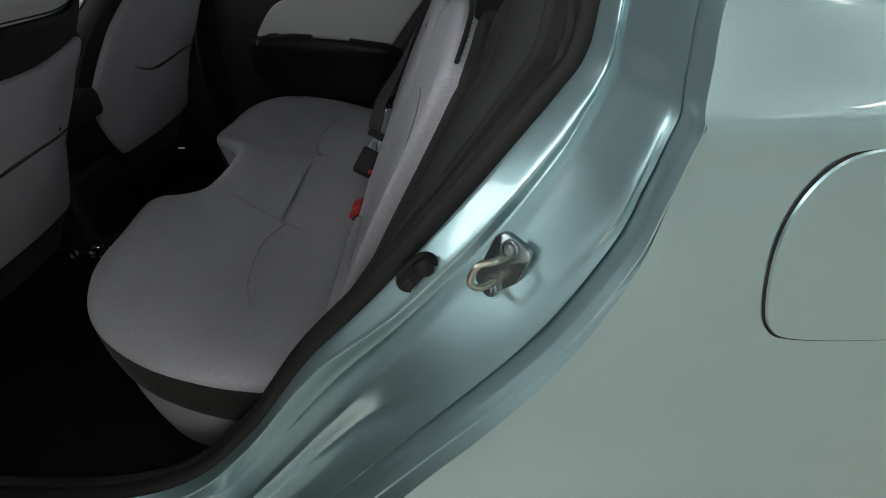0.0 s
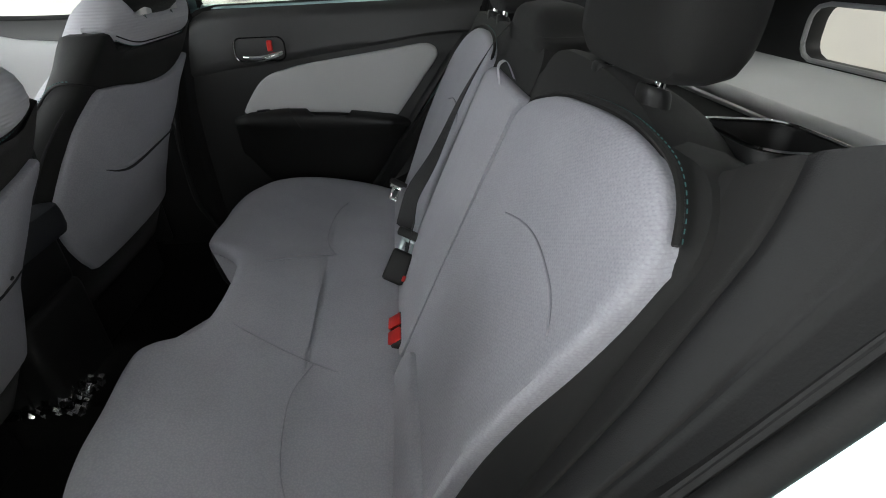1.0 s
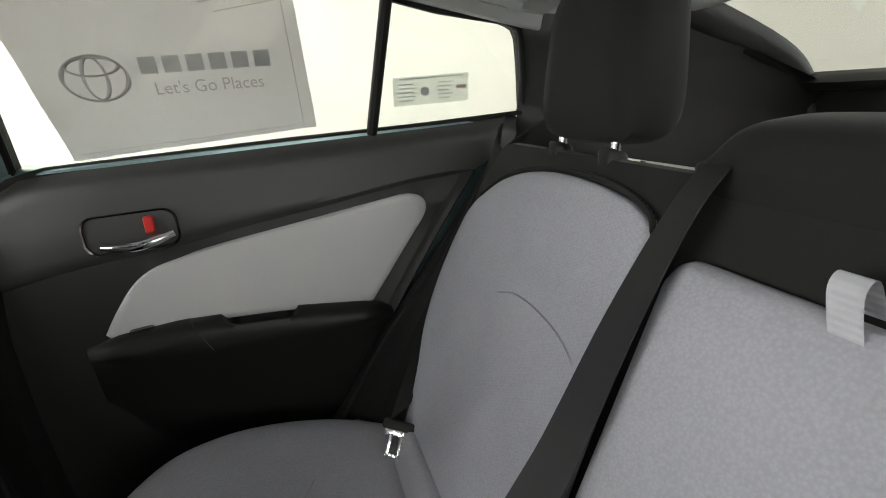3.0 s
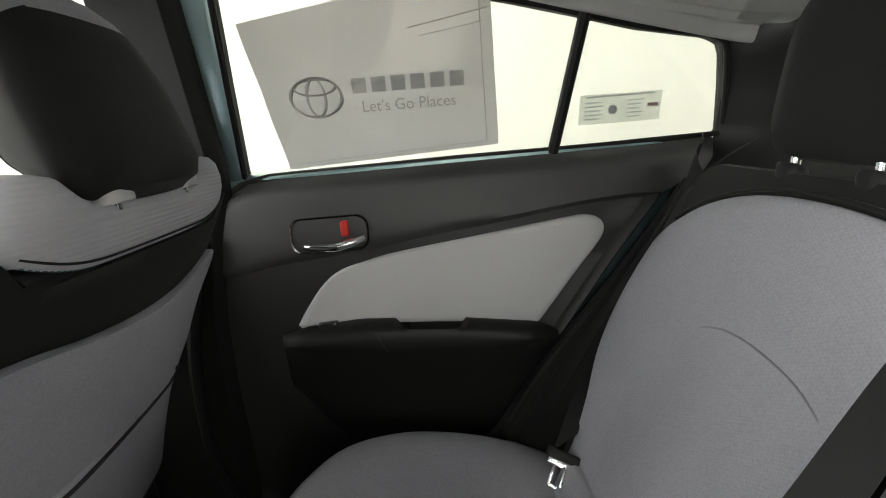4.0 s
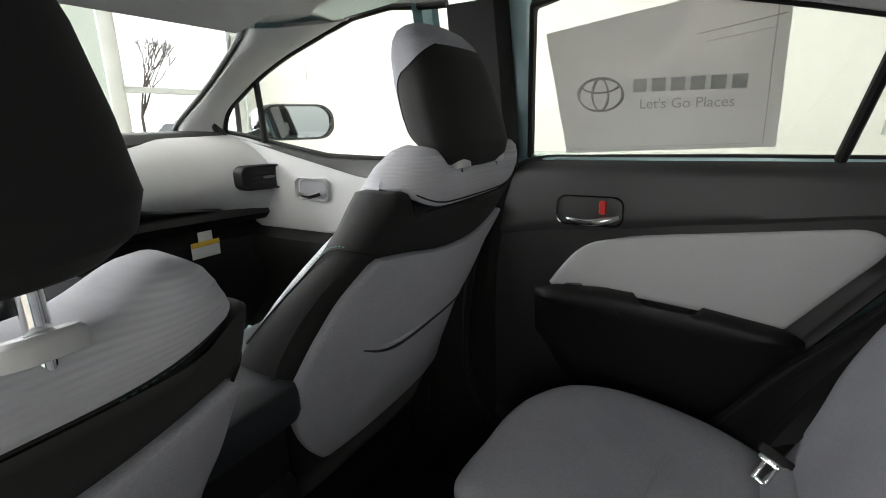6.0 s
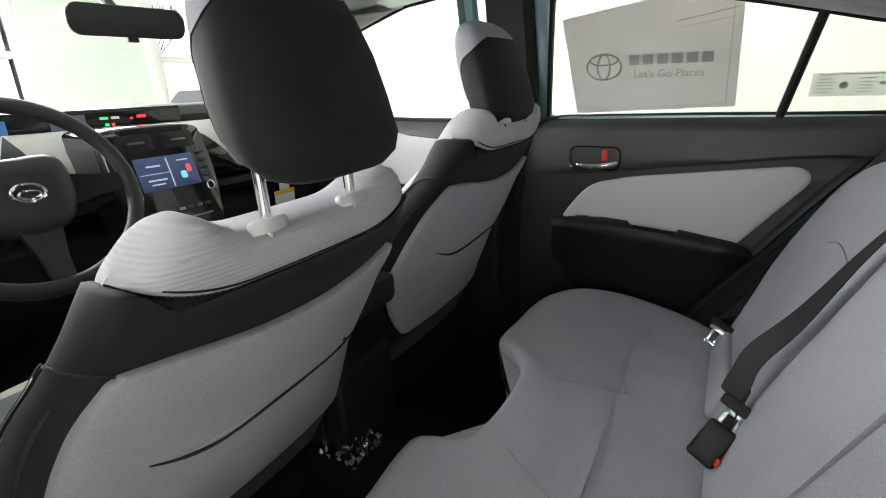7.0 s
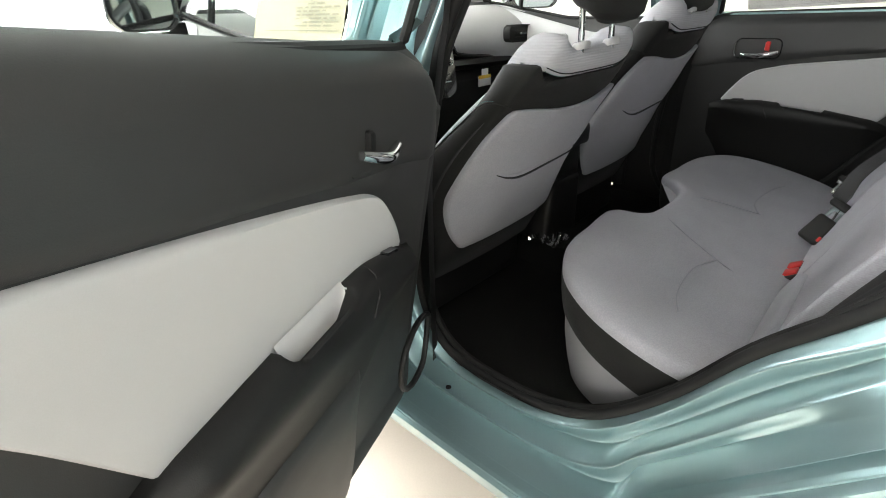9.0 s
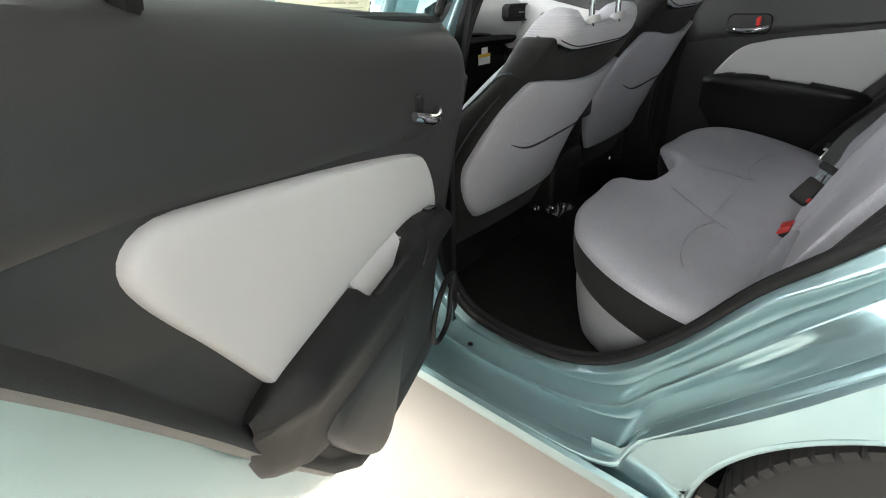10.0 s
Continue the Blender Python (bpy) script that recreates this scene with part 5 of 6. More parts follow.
# load bay behind the seat
def load_bay():
    cover = [[(x, C + v, z) for v in np.linspace(-0.60, 0.60, 9)] for x, z in ((0.315, 0.950), (0.36, 0.945), (0.5, 0.918), (0.862, 0.897))]
    roll = thing("cargo_cover", (0.4, C, 0.90), "pale grey cargo cover with a white edge behind the seat", "cargo cover")
    part("panel", thick(loft(cover, False, False), 0.006), HEADLINER, roll)
    # added sheet: stands in for the dark load bay behind the backrest
    part("dark_filler", thick(loft([[(x, C + v, z) for v in np.linspace(-0.60, 0.60, 9)] for x, z in ((0.10, 0.925), (0.22, 0.935), (0.318, 0.946))], False, False), 0.005), DARK_CLOTH, roll, "added dark sheet closing off the load bay")
    part("edge_strip", tube([(0.315, C - 0.6, 0.962), (0.316, C, 0.966), (0.315, C + 0.6, 0.962)], 0.011, 10), VINYL, roll)
    for m in (-1, 1):
        lk = thing("seat_release", (0.165, C + m * 0.44, 0.99), "black seat release recess with a chrome rim", "seat release")
        rim = rounded(0.118, 0.215, -0.055, 0.05, 0.024, 6)
        part("bezel", puffy(rim, to_line(0.15, 0.18, 0.0), [(1.16, -0.06), (1.13, -0.004), (1.06, 0.003), (1.0, 0.004), (0.93, -0.002), (0.86, -0.02), (0, -0.024)], lambda x, u, h: (x, C + m * 0.44 + u, 0.998 + h - 0.1 * (x - 0.14))), BLACK, lk)
        part("rim", tube([(x, C + m * 0.44 + u, 1.0025 - 0.1 * (x - 0.14)) for x, u in rim], 0.0022, 6, True), CHROME, lk, "thin chrome rim")
    part("hatch_bar", loft([[(0.80 + dx, C + v, z) for v in np.linspace(-0.66, 0.66, 13)] for dx, z in ((0.04, 1.092), (0.0, 1.087), (-0.02, 1.072), (0.0, 1.058), (0.05, 1.052))], False, False), BLACK, car, "black hatch cross bar")
    hole, rim = polar(rounded(-0.405, 0.405, 0.905, 1.032, 0.045, 8), (0.0, 0.97), 180), polar(rounded(-0.66, 0.66, 0.80, 1.075, 0.03, 4), (0.0, 0.97), 180)
    part("hatch_lower_trim", loft([[(x, C + u + (p - u) * f, z + (q - z) * f) for (u, z), (p, q) in zip(hole, rim)] for x, f in ((0.90, 0.0), (0.862, 0.0), (0.852, 0.02), (0.85, 0.06), (0.85, 0.5), (0.855, 1.0))], True, False), BLACK, car, "black lower hatch trim round a small window")
    part("hatch_window_seal", tube([(0.853, C + u, z) for u, z in hole], 0.006, 8, True), SEAT_BASE, car, "grey edge of the small hatch window")
    for m in (-1, 1):
        fr = [(0.86, C + m * 0.64, 0.94), (0.85, C + m * 0.66, 1.05), (0.70, C + m * 0.62, 1.14), (0.35, C + m * 0.58, 1.26), (0.1, C + m * 0.56, 1.33)]
        part("hatch_frame", tube(spline(fr, 6), 0.03, 10), BLACK, car)
    part("hatch_header", block(0.05, 0.16, C - 0.58, C + 0.58, 1.325, 1.365, 0.012), BLACK, car)
    g = part("rear_glass", loft([[(x, C + v, z) for v in np.linspace(-0.6, 0.6, 5)] for x, z in ((0.14, 1.345), (0.80, 1.09))], False, False), DARK_PANE, car)
    g.visible_shadow = False
    part("hatch_panel", block(0.87, 0.95, C - 0.66, C + 0.66, 0.45, 0.885, 0.03), PAINT, car)
    bump = [[(x + 0.10 * (1 - (abs(v) / 0.84) ** 3), C + v, z) for v in np.linspace(-0.84, 0.84, 17)] for x, z in ((1.02, 0.25), (1.12, 0.30), (1.15, 0.42), (1.13, 0.56), (1.05, 0.62), (0.92, 0.63))]
    part("rear_bumper", thick(loft(bump, False, False), 0.006), PAINT, car, "sea-green rear bumper")


load_bay()


# ---- front seats ----
def front_seat(y0, base=(-0.867, 0.535), rise=1.0, run=1.0, rest=(-0.600, 1.066), rest_shift=0.0, rest_wide=1.0, hook=False):
    """A front seat seen mostly from behind. Shapes are drawn as (u across, z up, d forward of the back's plane)."""
    s = thing("front_seat", (-1.0, y0, 0.30), "light grey cloth front seat with a charcoal shoulder band", "car seat", group="front seats")

    def at(u, z, d=0.0):
        return (base[0] + 0.529 * run * (z - 0.535) - d, y0 + u, base[1] + (z - 0.535) * rise + 0.0 * d)

    def wrap(u, z):
        """How far the rear face falls away forwards towards its sides."""
        c = lerp(z, [0.50, 0.60, 0.70, 0.85, 0.915, 1.0], [0.012, 0.036, 0.055, 0.050, 0.036, 0.024])
        return c * (abs(u) / 0.25) ** 2.4

    # body: charcoal, sections by height
    ZS = [0.44, 0.52, 0.62, 0.70, 0.77, 0.85, 0.91, 0.95, 0.98, 0.998, 1.010, 1.016, 1.018]
    WS = [0.225, 0.243, 0.258, 0.264, 0.266, 0.258, 0.243, 0.230, 0.219, 0.212, 0.204, 0.196, 0.182]
    DS = [0.20, 0.215, 0.215, 0.205, 0.186, 0.145, 0.114, 0.107, 0.108, 0.108, 0.106, 0.102, 0.098]

    def side(z):
        w, d = lerp(z, ZS, WS), lerp(z, ZS, DS)
        e = wrap(w, z)
        corner = [(w * 0.965, wrap(w * 0.965, z) + 0.005), (w * 0.988, e + 0.012), (w, e + 0.026)]
        flank = [(w * 1.003, e + 0.5 * (d - e)), (w * 0.985, d - 0.022), (w * 0.955, d - 0.008), (w * 0.90, d), (w * 0.80, d - 0.004), (w * 0.62, d - 0.022)]
        return corner + flank

    rings = []
    for i, z in enumerate(ZS):
        sd = side(z)
        w = lerp(z, ZS, WS)
        rear = [(k * w * 0.94, wrap(k * w * 0.94, z) + 0.003) for k in np.linspace(-1, 1, 17)]
        ring = rear + sd + [(-u, d) for u, d in reversed(sd)]
        rings.append([at(u, min(z, 0.966 + 0.036 * min(1.0, max(0.0, (abs(u) - 0.165) / 0.035))), d) for u, d in ring])
    body = part("backrest", loft(rings), DARK_CLOTH, s, "charcoal cloth shoulder band and bolsters", sharp=70)

    # grey rear panel, drawn round the sides, with a pocket
    left_edge = [(-0.173, 0.535), (-0.215, 0.582), (-0.246, 0.640), (-0.256, 0.70), (-0.254, 0.765), (-0.243, 0.83), (-0.229, 0.875)]
    top = [(-0.212, 0.913), (-0.15, 0.909), (-0.08, 0.899), (0.0, 0.893), (0.08, 0.895), (0.15, 0.905), (0.215, 0.918)]
    right_edge = [(0.232, 0.90), (0.246, 0.85), (0.250, 0.80), (0.238, 0.755), (0.240, 0.70), (0.245, 0.62), (0.240, 0.56), (0.234, 0.543)]
    o = spline(left_edge, 4) + spline(top, 4) + spline(right_edge, 4) + [(0.15, 0.540), (0.0, 0.537), (-0.1, 0.535)]
    o = polar(o, (0.0, 0.735), 150)

    def on(u, z, h):
        pocket = 0.010 * math.exp(-((z - lerp(u, [-0.2, 0.2], [0.70, 0.66])) / 0.05) ** 2) * max(0, 1 - (u / 0.22) ** 2)
        swell = 0.007 * math.exp(-((z - 0.80) / 0.04) ** 2) * max(0, 1 - ((u - 0.03) / 0.2) ** 2)
        return at(u, z, wrap(u, z) - h - (pocket + swell) * (h > 0.008))
    panel = part("rear_panel", puffy(o, to_line(-0.12, 0.12, 0.735), [(1.0, -0.012), (1.003, 0.001), (0.998, 0.007), (0.985, 0.0105), (0.955, 0.0125), (0.85, 0.014), (0.7, 0.0145), (0.5, 0.015), (0.3, 0.015), (0.0, 0.015)], on), CLOTH, s, "light grey cloth back panel")
    slit = spline([(-0.175, 0.757), (-0.14, 0.743), (-0.105, 0.737), (-0.067, 0.740), (0.0, 0.748), (0.07, 0.752), (0.14, 0.748), (0.205, 0.744)], 6)
    k = len(slit) - 1
    part("pocket_slit", tube([on(u, z, 0.0168) for u, z in slit], [0.0009 + 0.0024 * math.sin(math.pi * i / k) ** 0.8 for i in range(k + 1)], 6), GAP, panel)
    lip = [(u, z + 0.0105) for u, z in slit[4:36]]
    k = len(lip) - 1
    part("pocket_lip", tube([on(u, z, 0.011) for u, z in lip], [0.001 + 0.0068 * math.sin(math.pi * (i / k) ** 0.7) for i in range(k + 1)], 10), CLOTH, panel)
    part("pocket_button", moved(disc(0.0035, 0.002, 12, 0.0008), Matrix.Translation(at(0.147, 0.762, wrap(0.147, 0.762) - 0.0175)) @ Matrix.Rotation(radians(118), 4, "Y")), GAP, panel)
    if hook:
        part("bag_hook", puffy(rounded(0.222, 0.250, 0.792, 0.836, 0.011, 4), to_point(0.236, 0.814), [(1, -0.01), (1, 0.012), (0.85, 0.018), (0.5, 0.010), (0, 0.009)], lambda u, z, h: at(u, z, wrap(u, z) + 0.01 - h)), VINYL, s, "pale grey plastic bag hook")
    # seams of the flanks with their stitches
    for m in (-1, 1):
        over = spline([at(m * 0.212, 0.917, 0.018), at(m * 0.2385, 0.928, 0.044), at(m * 0.243, 0.930, 0.070), at(m * 0.2385, 0.918, 0.094), at(m * 0.243, 0.88, 0.117), at(m * 0.252, 0.83, 0.146), at(m * 0.259, 0.77, 0.176)], 6)
        part("flank_seam", tube(over, 0.0018, 6), SEAM_DARK, body)
        part("stitching", dashes([Vector(tuple(p)) + Vector((0.0, m * 0.0012, 0.004)) for p in over[9:]]), TEAL_THREAD, body, "teal stitching")
        cut = spline([at(m * 0.236, 0.905, 0.050), at(m * 0.254, 0.86, 0.068), at(m * 0.265, 0.80, 0.085), at(m * 0.270, 0.72, 0.092), at(m * 0.266, 0.62, 0.075)], 6)
        part("flank_groove", tube(cut, 0.0032, 6, squash=0.5), GAP, body)
        bol = spline([(m * 0.205, 0.62, 0.190), (m * 0.215, 0.72, 0.180), (m * 0.213, 0.80, 0.150), (m * 0.205, 0.88, 0.112), (m * 0.19, 0.93, 0.09)], 5)
        part("side_bolster", tube([at(*p) for p in bol], [0.022 + 0.006 * math.sin(math.pi * i / (len(bol) - 1)) for i in range(len(bol))], 12), CLOTH_PALE, s, "pale grey front bolster")
    # pale cap: dips in the middle between two soft lobes
    def low_edge(a):
        return 0.976 + 0.032 * max(0.0, (a - 0.42) / 0.58) ** 2.2
    rings = []
    for k in np.linspace(-1, 1, 65):
        u, a = 0.203 * k, abs(k)
        zl = low_edge(a)
        zt = max(zl + 0.001, 1.025 + 0.028 * math.exp(-((a - 0.72) / 0.18) ** 2) - 0.030 * max(0, (a - 0.84) / 0.16) ** 1.5)
        r0 = wrap(u, zl) - 0.004 + 0.020 * a ** 8                    # the ends lie further forward
        deep = 0.112 - 0.012 * a ** 4
        hgt = zt - zl
        sec = [(zl - 0.006, r0 + 0.006), (zl, r0), (zl + hgt * 0.35, r0 + 0.002), (zl + hgt * 0.62, r0 + 0.008), (zl + hgt * 0.84, r0 + 0.018), (zl + hgt * 0.96, r0 + 0.030), (zt, r0 + 0.045),
               (zt + 0.002, 0.72 * deep), (zt - 0.004, 0.88 * deep), (zt - 0.016, 0.98 * deep), (zt - 0.035, 1.04 * deep), (zt - 0.09, 1.12 * deep)]
        tuck = max(0.0, (a - 0.92) / 0.08) ** 2                      # the ends sink into the shoulders
        rings.append([at(u, z + (zl - 0.004 - z) * tuck, d + (0.062 - d) * tuck) for z, d in sec])
    cap = part("shoulder_cap", loft(rings, False, False), CLOTH_PALE, s, "pale grey ribbed cloth top", sharp=80)
    part("cap_seam", tube([at(0.203 * k, low_edge(abs(k)), wrap(0.203 * k, 0.98) - 0.004 + 0.020 * k ** 8) for k in np.linspace(-0.88, 0.88, 60)], 0.0014, 6), SEAM_DARK, cap)
    for m in (-1, 1):
        part("stitching", dashes([at(0.203 * k, low_edge(abs(k)) - 0.006, wrap(0.203 * k, 0.97) - 0.0005 + 0.016 * k ** 8) for k in np.linspace(m * 0.50, m * 0.86, 24)]), TEAL_THREAD, cap)
    for m in (-1, 1):
        c = at(rest_shift * 0.3 + m * 0.066, 1.022, 0.022)
        part("guide", puffy(rounded(-0.021, 0.021, -0.015, 0.015, 0.0145, 6), to_point(0, 0), [(1.05, -0.006), (1.03, 0.002), (1, 0.006), (0.85, 0.009), (0.35, 0.009), (0.3, 0.004), (0, 0.004)], lambda a, b, h: (c[0] + b, c[1] + a, c[2] + 0.002 + h + 0.25 * b)), VINYL, s, "pale grey post guide")
        part("post", tube([(c[0], c[1], c[2] - 0.01), (c[0] - 0.004, c[1], c[2] + 0.09)], 0.0064, 14), CHROME, s, "chrome headrest post")
    # headrest: leans forwards as it rises, charcoal behind, pale in front and over the crown
    X0, Z0 = rest
    HZ = [0.0, 0.006, 0.018, 0.040, 0.080, 0.125, 0.165, 0.190, 0.206, 0.215, 0.220]
    HR = [-0.034, -0.014, -0.004, 0.0, -0.010, -0.023, -0.040, -0.056, -0.073, -0.090, -0.108]
    HF = [-0.066, -0.084, -0.097, -0.110, -0.128, -0.142, -0.151, -0.152, -0.148, -0.140, -0.127]
    HW = [0.080, 0.108, 0.124, 0.131, 0.129, 0.122, 0.110, 0.097, 0.080, 0.058, 0.026]
    def hpoint(z, a):
        r, f, w = lerp(z, HZ, HR), lerp(z, HZ, HF), lerp(z, HZ, HW) * rest_wide
        c, q = math.cos(a), math.sin(a)
        sx, sy = math.copysign(abs(c) ** 0.72, c), math.copysign(abs(q) ** 0.62, q)
        x = (r + f) / 2 + sx * (r - f) / 2 - 0.010 * (w / 0.131) * abs(sy) ** 3 * max(sx, 0)
        tip = 0.034 * max(0.0, (0.055 - z) / 0.055) * (0.5 - 0.5 * sx)          # the front of the underside rides higher
        return (X0 + x, y0 + rest_shift + w * sy * (1 - 0.24 * (0.5 - 0.5 * sx)), Z0 + z + tip)
    fine = [lerp(t, range(len(HZ)), HZ) for t in np.linspace(0, len(HZ) - 1, 51)]
    def span(z):
        return 2.05 if z < 0.10 else 2.05 - 1.65 * ((z - 0.10) / 0.085) ** 2.2
    dark = [z for z in fine if z <= 0.185]
    hr = part("headrest", loft([[hpoint(z, span(z) * t) for t in np.linspace(-1, 1, 49)] for z in dark], False, False), DARK_CLOTH, s, "charcoal headrest with a pale front", sharp=80)
    under = [[(X0 + (x - X0) * q + (1 - q) * -0.05, y0 + rest_shift + (y - y0 - rest_shift) * q, z) for x, y, z in [hpoint(0.0, a) for a in np.linspace(-math.pi, math.pi, 48, endpoint=False)]] for q in (1.0, 0.5, 0.02)]
    part("headrest_underside", loft(under, True, False), DARK_CLOTH, hr)
    front = [[hpoint(z, span(min(z, 0.185)) + (2 * math.pi - 2 * span(min(z, 0.185))) * t) for t in np.linspace(0, 1, 49)] for z in dark]
    part("headrest_front", loft(front, False, False), CLOTH, hr, "light grey headrest front", sharp=80)
    crown = [[hpoint(z, a) for a in np.linspace(-math.pi, math.pi, 72, endpoint=False)] for z in [dark[-1]] + [z for z in fine if z > 0.185]]
    part("headrest_crown", loft(crown, True, False), CLOTH, hr)
    for m in (-1, 1):
        part("headrest_seam", tube([hpoint(z, m * span(z)) for z in dark], 0.0012, 6), SEAM_DARK, hr)
    # cushion, plinth and side shield
    co = rounded(-1.40, -0.99, -0.25, 0.25, 0.09, 6)
    part("seat_cushion", puffy(co, to_line(-1.25, -1.12, 0.0), [(0.96, -0.12), (1.0, -0.08), (1.0, -0.03), (0.97, -0.008), (0.9, 0.002), (0.7, 0.0), (0, -0.004)], lambda x, u, h: (x, y0 + u, 0.60 - 0.08 * (x + 1.3) + h)), CLOTH, s)
    part("plinth", block(-1.30, -0.95, y0 - 0.215, y0 + 0.215, 0.31, 0.50, 0.02), BLACK, s)
    part("side_shield", block(-1.25, -0.92, y0 + 0.236, y0 + 0.262, 0.40, 0.55, 0.012), BLACK, s)
    return s


front_seat(0.771, rest=(-0.560, 1.064), rest_shift=0.002, rest_wide=0.93)
front_seat(1.460, base=(-0.886, 0.555), rise=1.062, run=0.95, rest=(-0.637, 1.066), hook=True)


# ---- dashboard and controls ----
def dashboard():
    d = thing("dashboard", (-1.7, C, 0.5), "pale grey and black dashboard with a centre screen", "dashboard")
    ys = np.linspace(C - 0.71, C + 0.71, 40)
    def row(pts):
        return [[(x - 0.09 + 0.10 * (abs(y - C) / 0.71) ** 2 * bend, y, z) for y in ys] for x, z, bend in pts]
    part("top_pad", loft(row(((-2.0, 1.088, 0.6), (-1.93, 1.116, 0.6), (-1.80, 1.124, 0.6), (-1.715, 1.117, 0.6), (-1.685, 1.092, 0.6), (-1.70, 1.05, 0.6))), False, False), SOFT_BLACK, d, "black soft dashboard top")
    pad = []
    for t in np.linspace(0, 1, 14):
        line = []
        for y in ys:
            e = max(0.0, min(1.0, (abs(y - C) - 0.36) / 0.16))
            e = e * e * (3 - 2 * e)
            top_x, top_z = -1.69 - 0.14 * e, 1.070 + 0.047 * e
            p = spline([(top_x, top_z), (-1.645 - 0.03 * e, 1.068 + 0.030 * e), (-1.585, 1.03 + 0.012 * e), (-1.555, 0.98), (-1.56, 0.935), (-1.60, 0.895 - 0.025 * max(0.0, (abs(y - C) - 0.5) / 0.21))], 4)
            q = resample(p, 14)[int(round(t * 13))]
            end = max(0.0, min(1.0, (abs(y - C) - 0.50) / 0.20))
            line.append((q[0] - 0.09 + 0.085 * (abs(y - C) / 0.71) ** 2 + 0.035 * end * end * (3 - 2 * end) * min(1.0, max(0.0, (1.10 - q[1]) / 0.08)), y, q[1]))
        pad.append(line)
    part("main_pad", loft(pad, False, False), VINYL, d, "pale grey dashboard pad")
    part("gloss_trim", loft(row(((-1.60, 0.893, 0.9), (-1.565, 0.888, 0.9), (-1.555, 0.87, 0.9), (-1.575, 0.85, 0.9), (-1.62, 0.84, 0.9))), False, False), BLACK, d, "black trim blade")
    part("lower_panel", loft(row(((-1.62, 0.845, 0.8), (-1.575, 0.80, 0.8), (-1.57, 0.68, 0.8), (-1.62, 0.55, 0.8), (-1.75, 0.42, 0.8))), False, False), BLACK, d, "black glovebox and knee panel")
    # glossy blade under the pad, broad beside the centre panel and tapering to the door
    for m in (-1, 1):
        up = resample(spline([(0.22, 1.072), (0.285, 1.000), (0.325, 0.945), (0.365, 0.921), (0.55, 0.900), (0.70, 0.876)], 6), 30)
        dn = resample(spline([(0.16, 0.855), (0.25, 0.868), (0.34, 0.884), (0.42, 0.886), (0.56, 0.880), (0.70, 0.870)], 6), 30)
        rows = []
        for t in np.linspace(0, 1, 8):
            rows.append([(lerp(z, [0.86, 0.895, 0.935, 0.98, 1.03, 1.07], [-1.612, -1.588, -1.556, -1.549, -1.577, -1.640]) - 0.09 + 0.085 * (u / 0.71) ** 2 + 0.010 * math.sin(math.pi * min(1, max(0, t))) + 0.003, C + m * u, z) for u, z in [p * (1 - t) + q * t for p, q in zip(up, dn)]])
        part("dash_blade", loft(rows, False, False), GLOSS, d, "glossy black dashboard blade")
    # side vents
    for m in (-1, 1):
        y = C + m * 0.672
        v = part("side_vent", puffy(rounded(-0.078, 0.078, -0.037, 0.037, 0.024, 6), to_line(-0.04, 0.04, 0), [(1, -0.02), (1, 0.010), (0.92, 0.014), (0.84, 0.009), (0.80, 0.002), (0, 0.001)], lambda u, z, h: (-1.526 + h + 0.30 * u * m, y + u, 0.985 + z)), BLACK, d, "black oval air vent")
        for k in (-1, 0, 1):
            part("vane", block(-1.527, -1.521, y - 0.05, y + 0.05, 0.983 + 0.014 * k, 0.986 + 0.014 * k, 0.001), BLACK, v)
        part("vane_tab", block(-1.522, -1.514, y - 0.012, y + 0.03, 0.981, 0.988, 0.002), STEEL, v)
    # centre stack: a tall leaning shield with vents, screen and keys
    def st(u, z, h):
        return (-1.475 - 0.30 * (z - 0.94) + h - 0.35 * u * u, C + 0.012 + u, z)
    o = [tuple(p) for p in spline([(-0.118, 1.075), (0.0, 1.082), (0.118, 1.075), (0.135, 1.04), (0.138, 0.95), (0.125, 0.87), (0.10, 0.80), (0.0, 0.785), (-0.10, 0.80), (-0.125, 0.87), (-0.138, 0.95), (-0.135, 1.04)], 5, True)]
    stack = part("centre_fascia", puffy(o, to_point(0, 0.94), [(0.98, -0.16), (1.0, -0.02), (0.99, 0.0), (0.96, 0.006), (0.6, 0.008), (0, 0.008)], st), GLOSS, d, "glossy black centre console panel")
    def plate(name, u0, u1, z0, z1, mat, h=0.010, r=0.004, label=""):
        return part(name, puffy(rounded(u0, u1, z0, z1, r, 3), to_point((u0 + u1) / 2, (z0 + z1) / 2), [(1, -0.004), (1, h), (0.97, h + 0.001), (0, h + 0.001)], st), mat, stack, label)
    plate("screen", -0.078, 0.078, 0.925, 1.005, glow("screen_navy", (0.10, 0.15, 0.34), 0.16), 0.011, 0.003, "lit navy touch screen")
    lit = glow("screen_light", (0.62, 0.68, 0.80), 0.45)
    for u0, u1, z0, z1 in ((-0.074, 0.0, 0.9645, 0.9660), (0.001, 0.0035, 0.929, 1.001), (-0.055, -0.018, 0.982, 0.986), (-0.06, -0.012, 0.948, 0.952), (-0.055, -0.02, 0.938, 0.941), (0.03, 0.06, 0.989, 0.992)):
        plate("screen_line", u0, u1, z0, z1, lit, 0.0125, 0.0006)
    plate("screen_icon", 0.028, 0.045, 0.945, 0.963, glow("screen_cyan", (0.2, 0.75, 0.85), 0.6), 0.0125, 0.005)
    plate("screen_icon", 0.048, 0.062, 0.958, 0.978, glow("screen_red", (0.85, 0.10, 0.12), 0.6), 0.0125, 0.004)
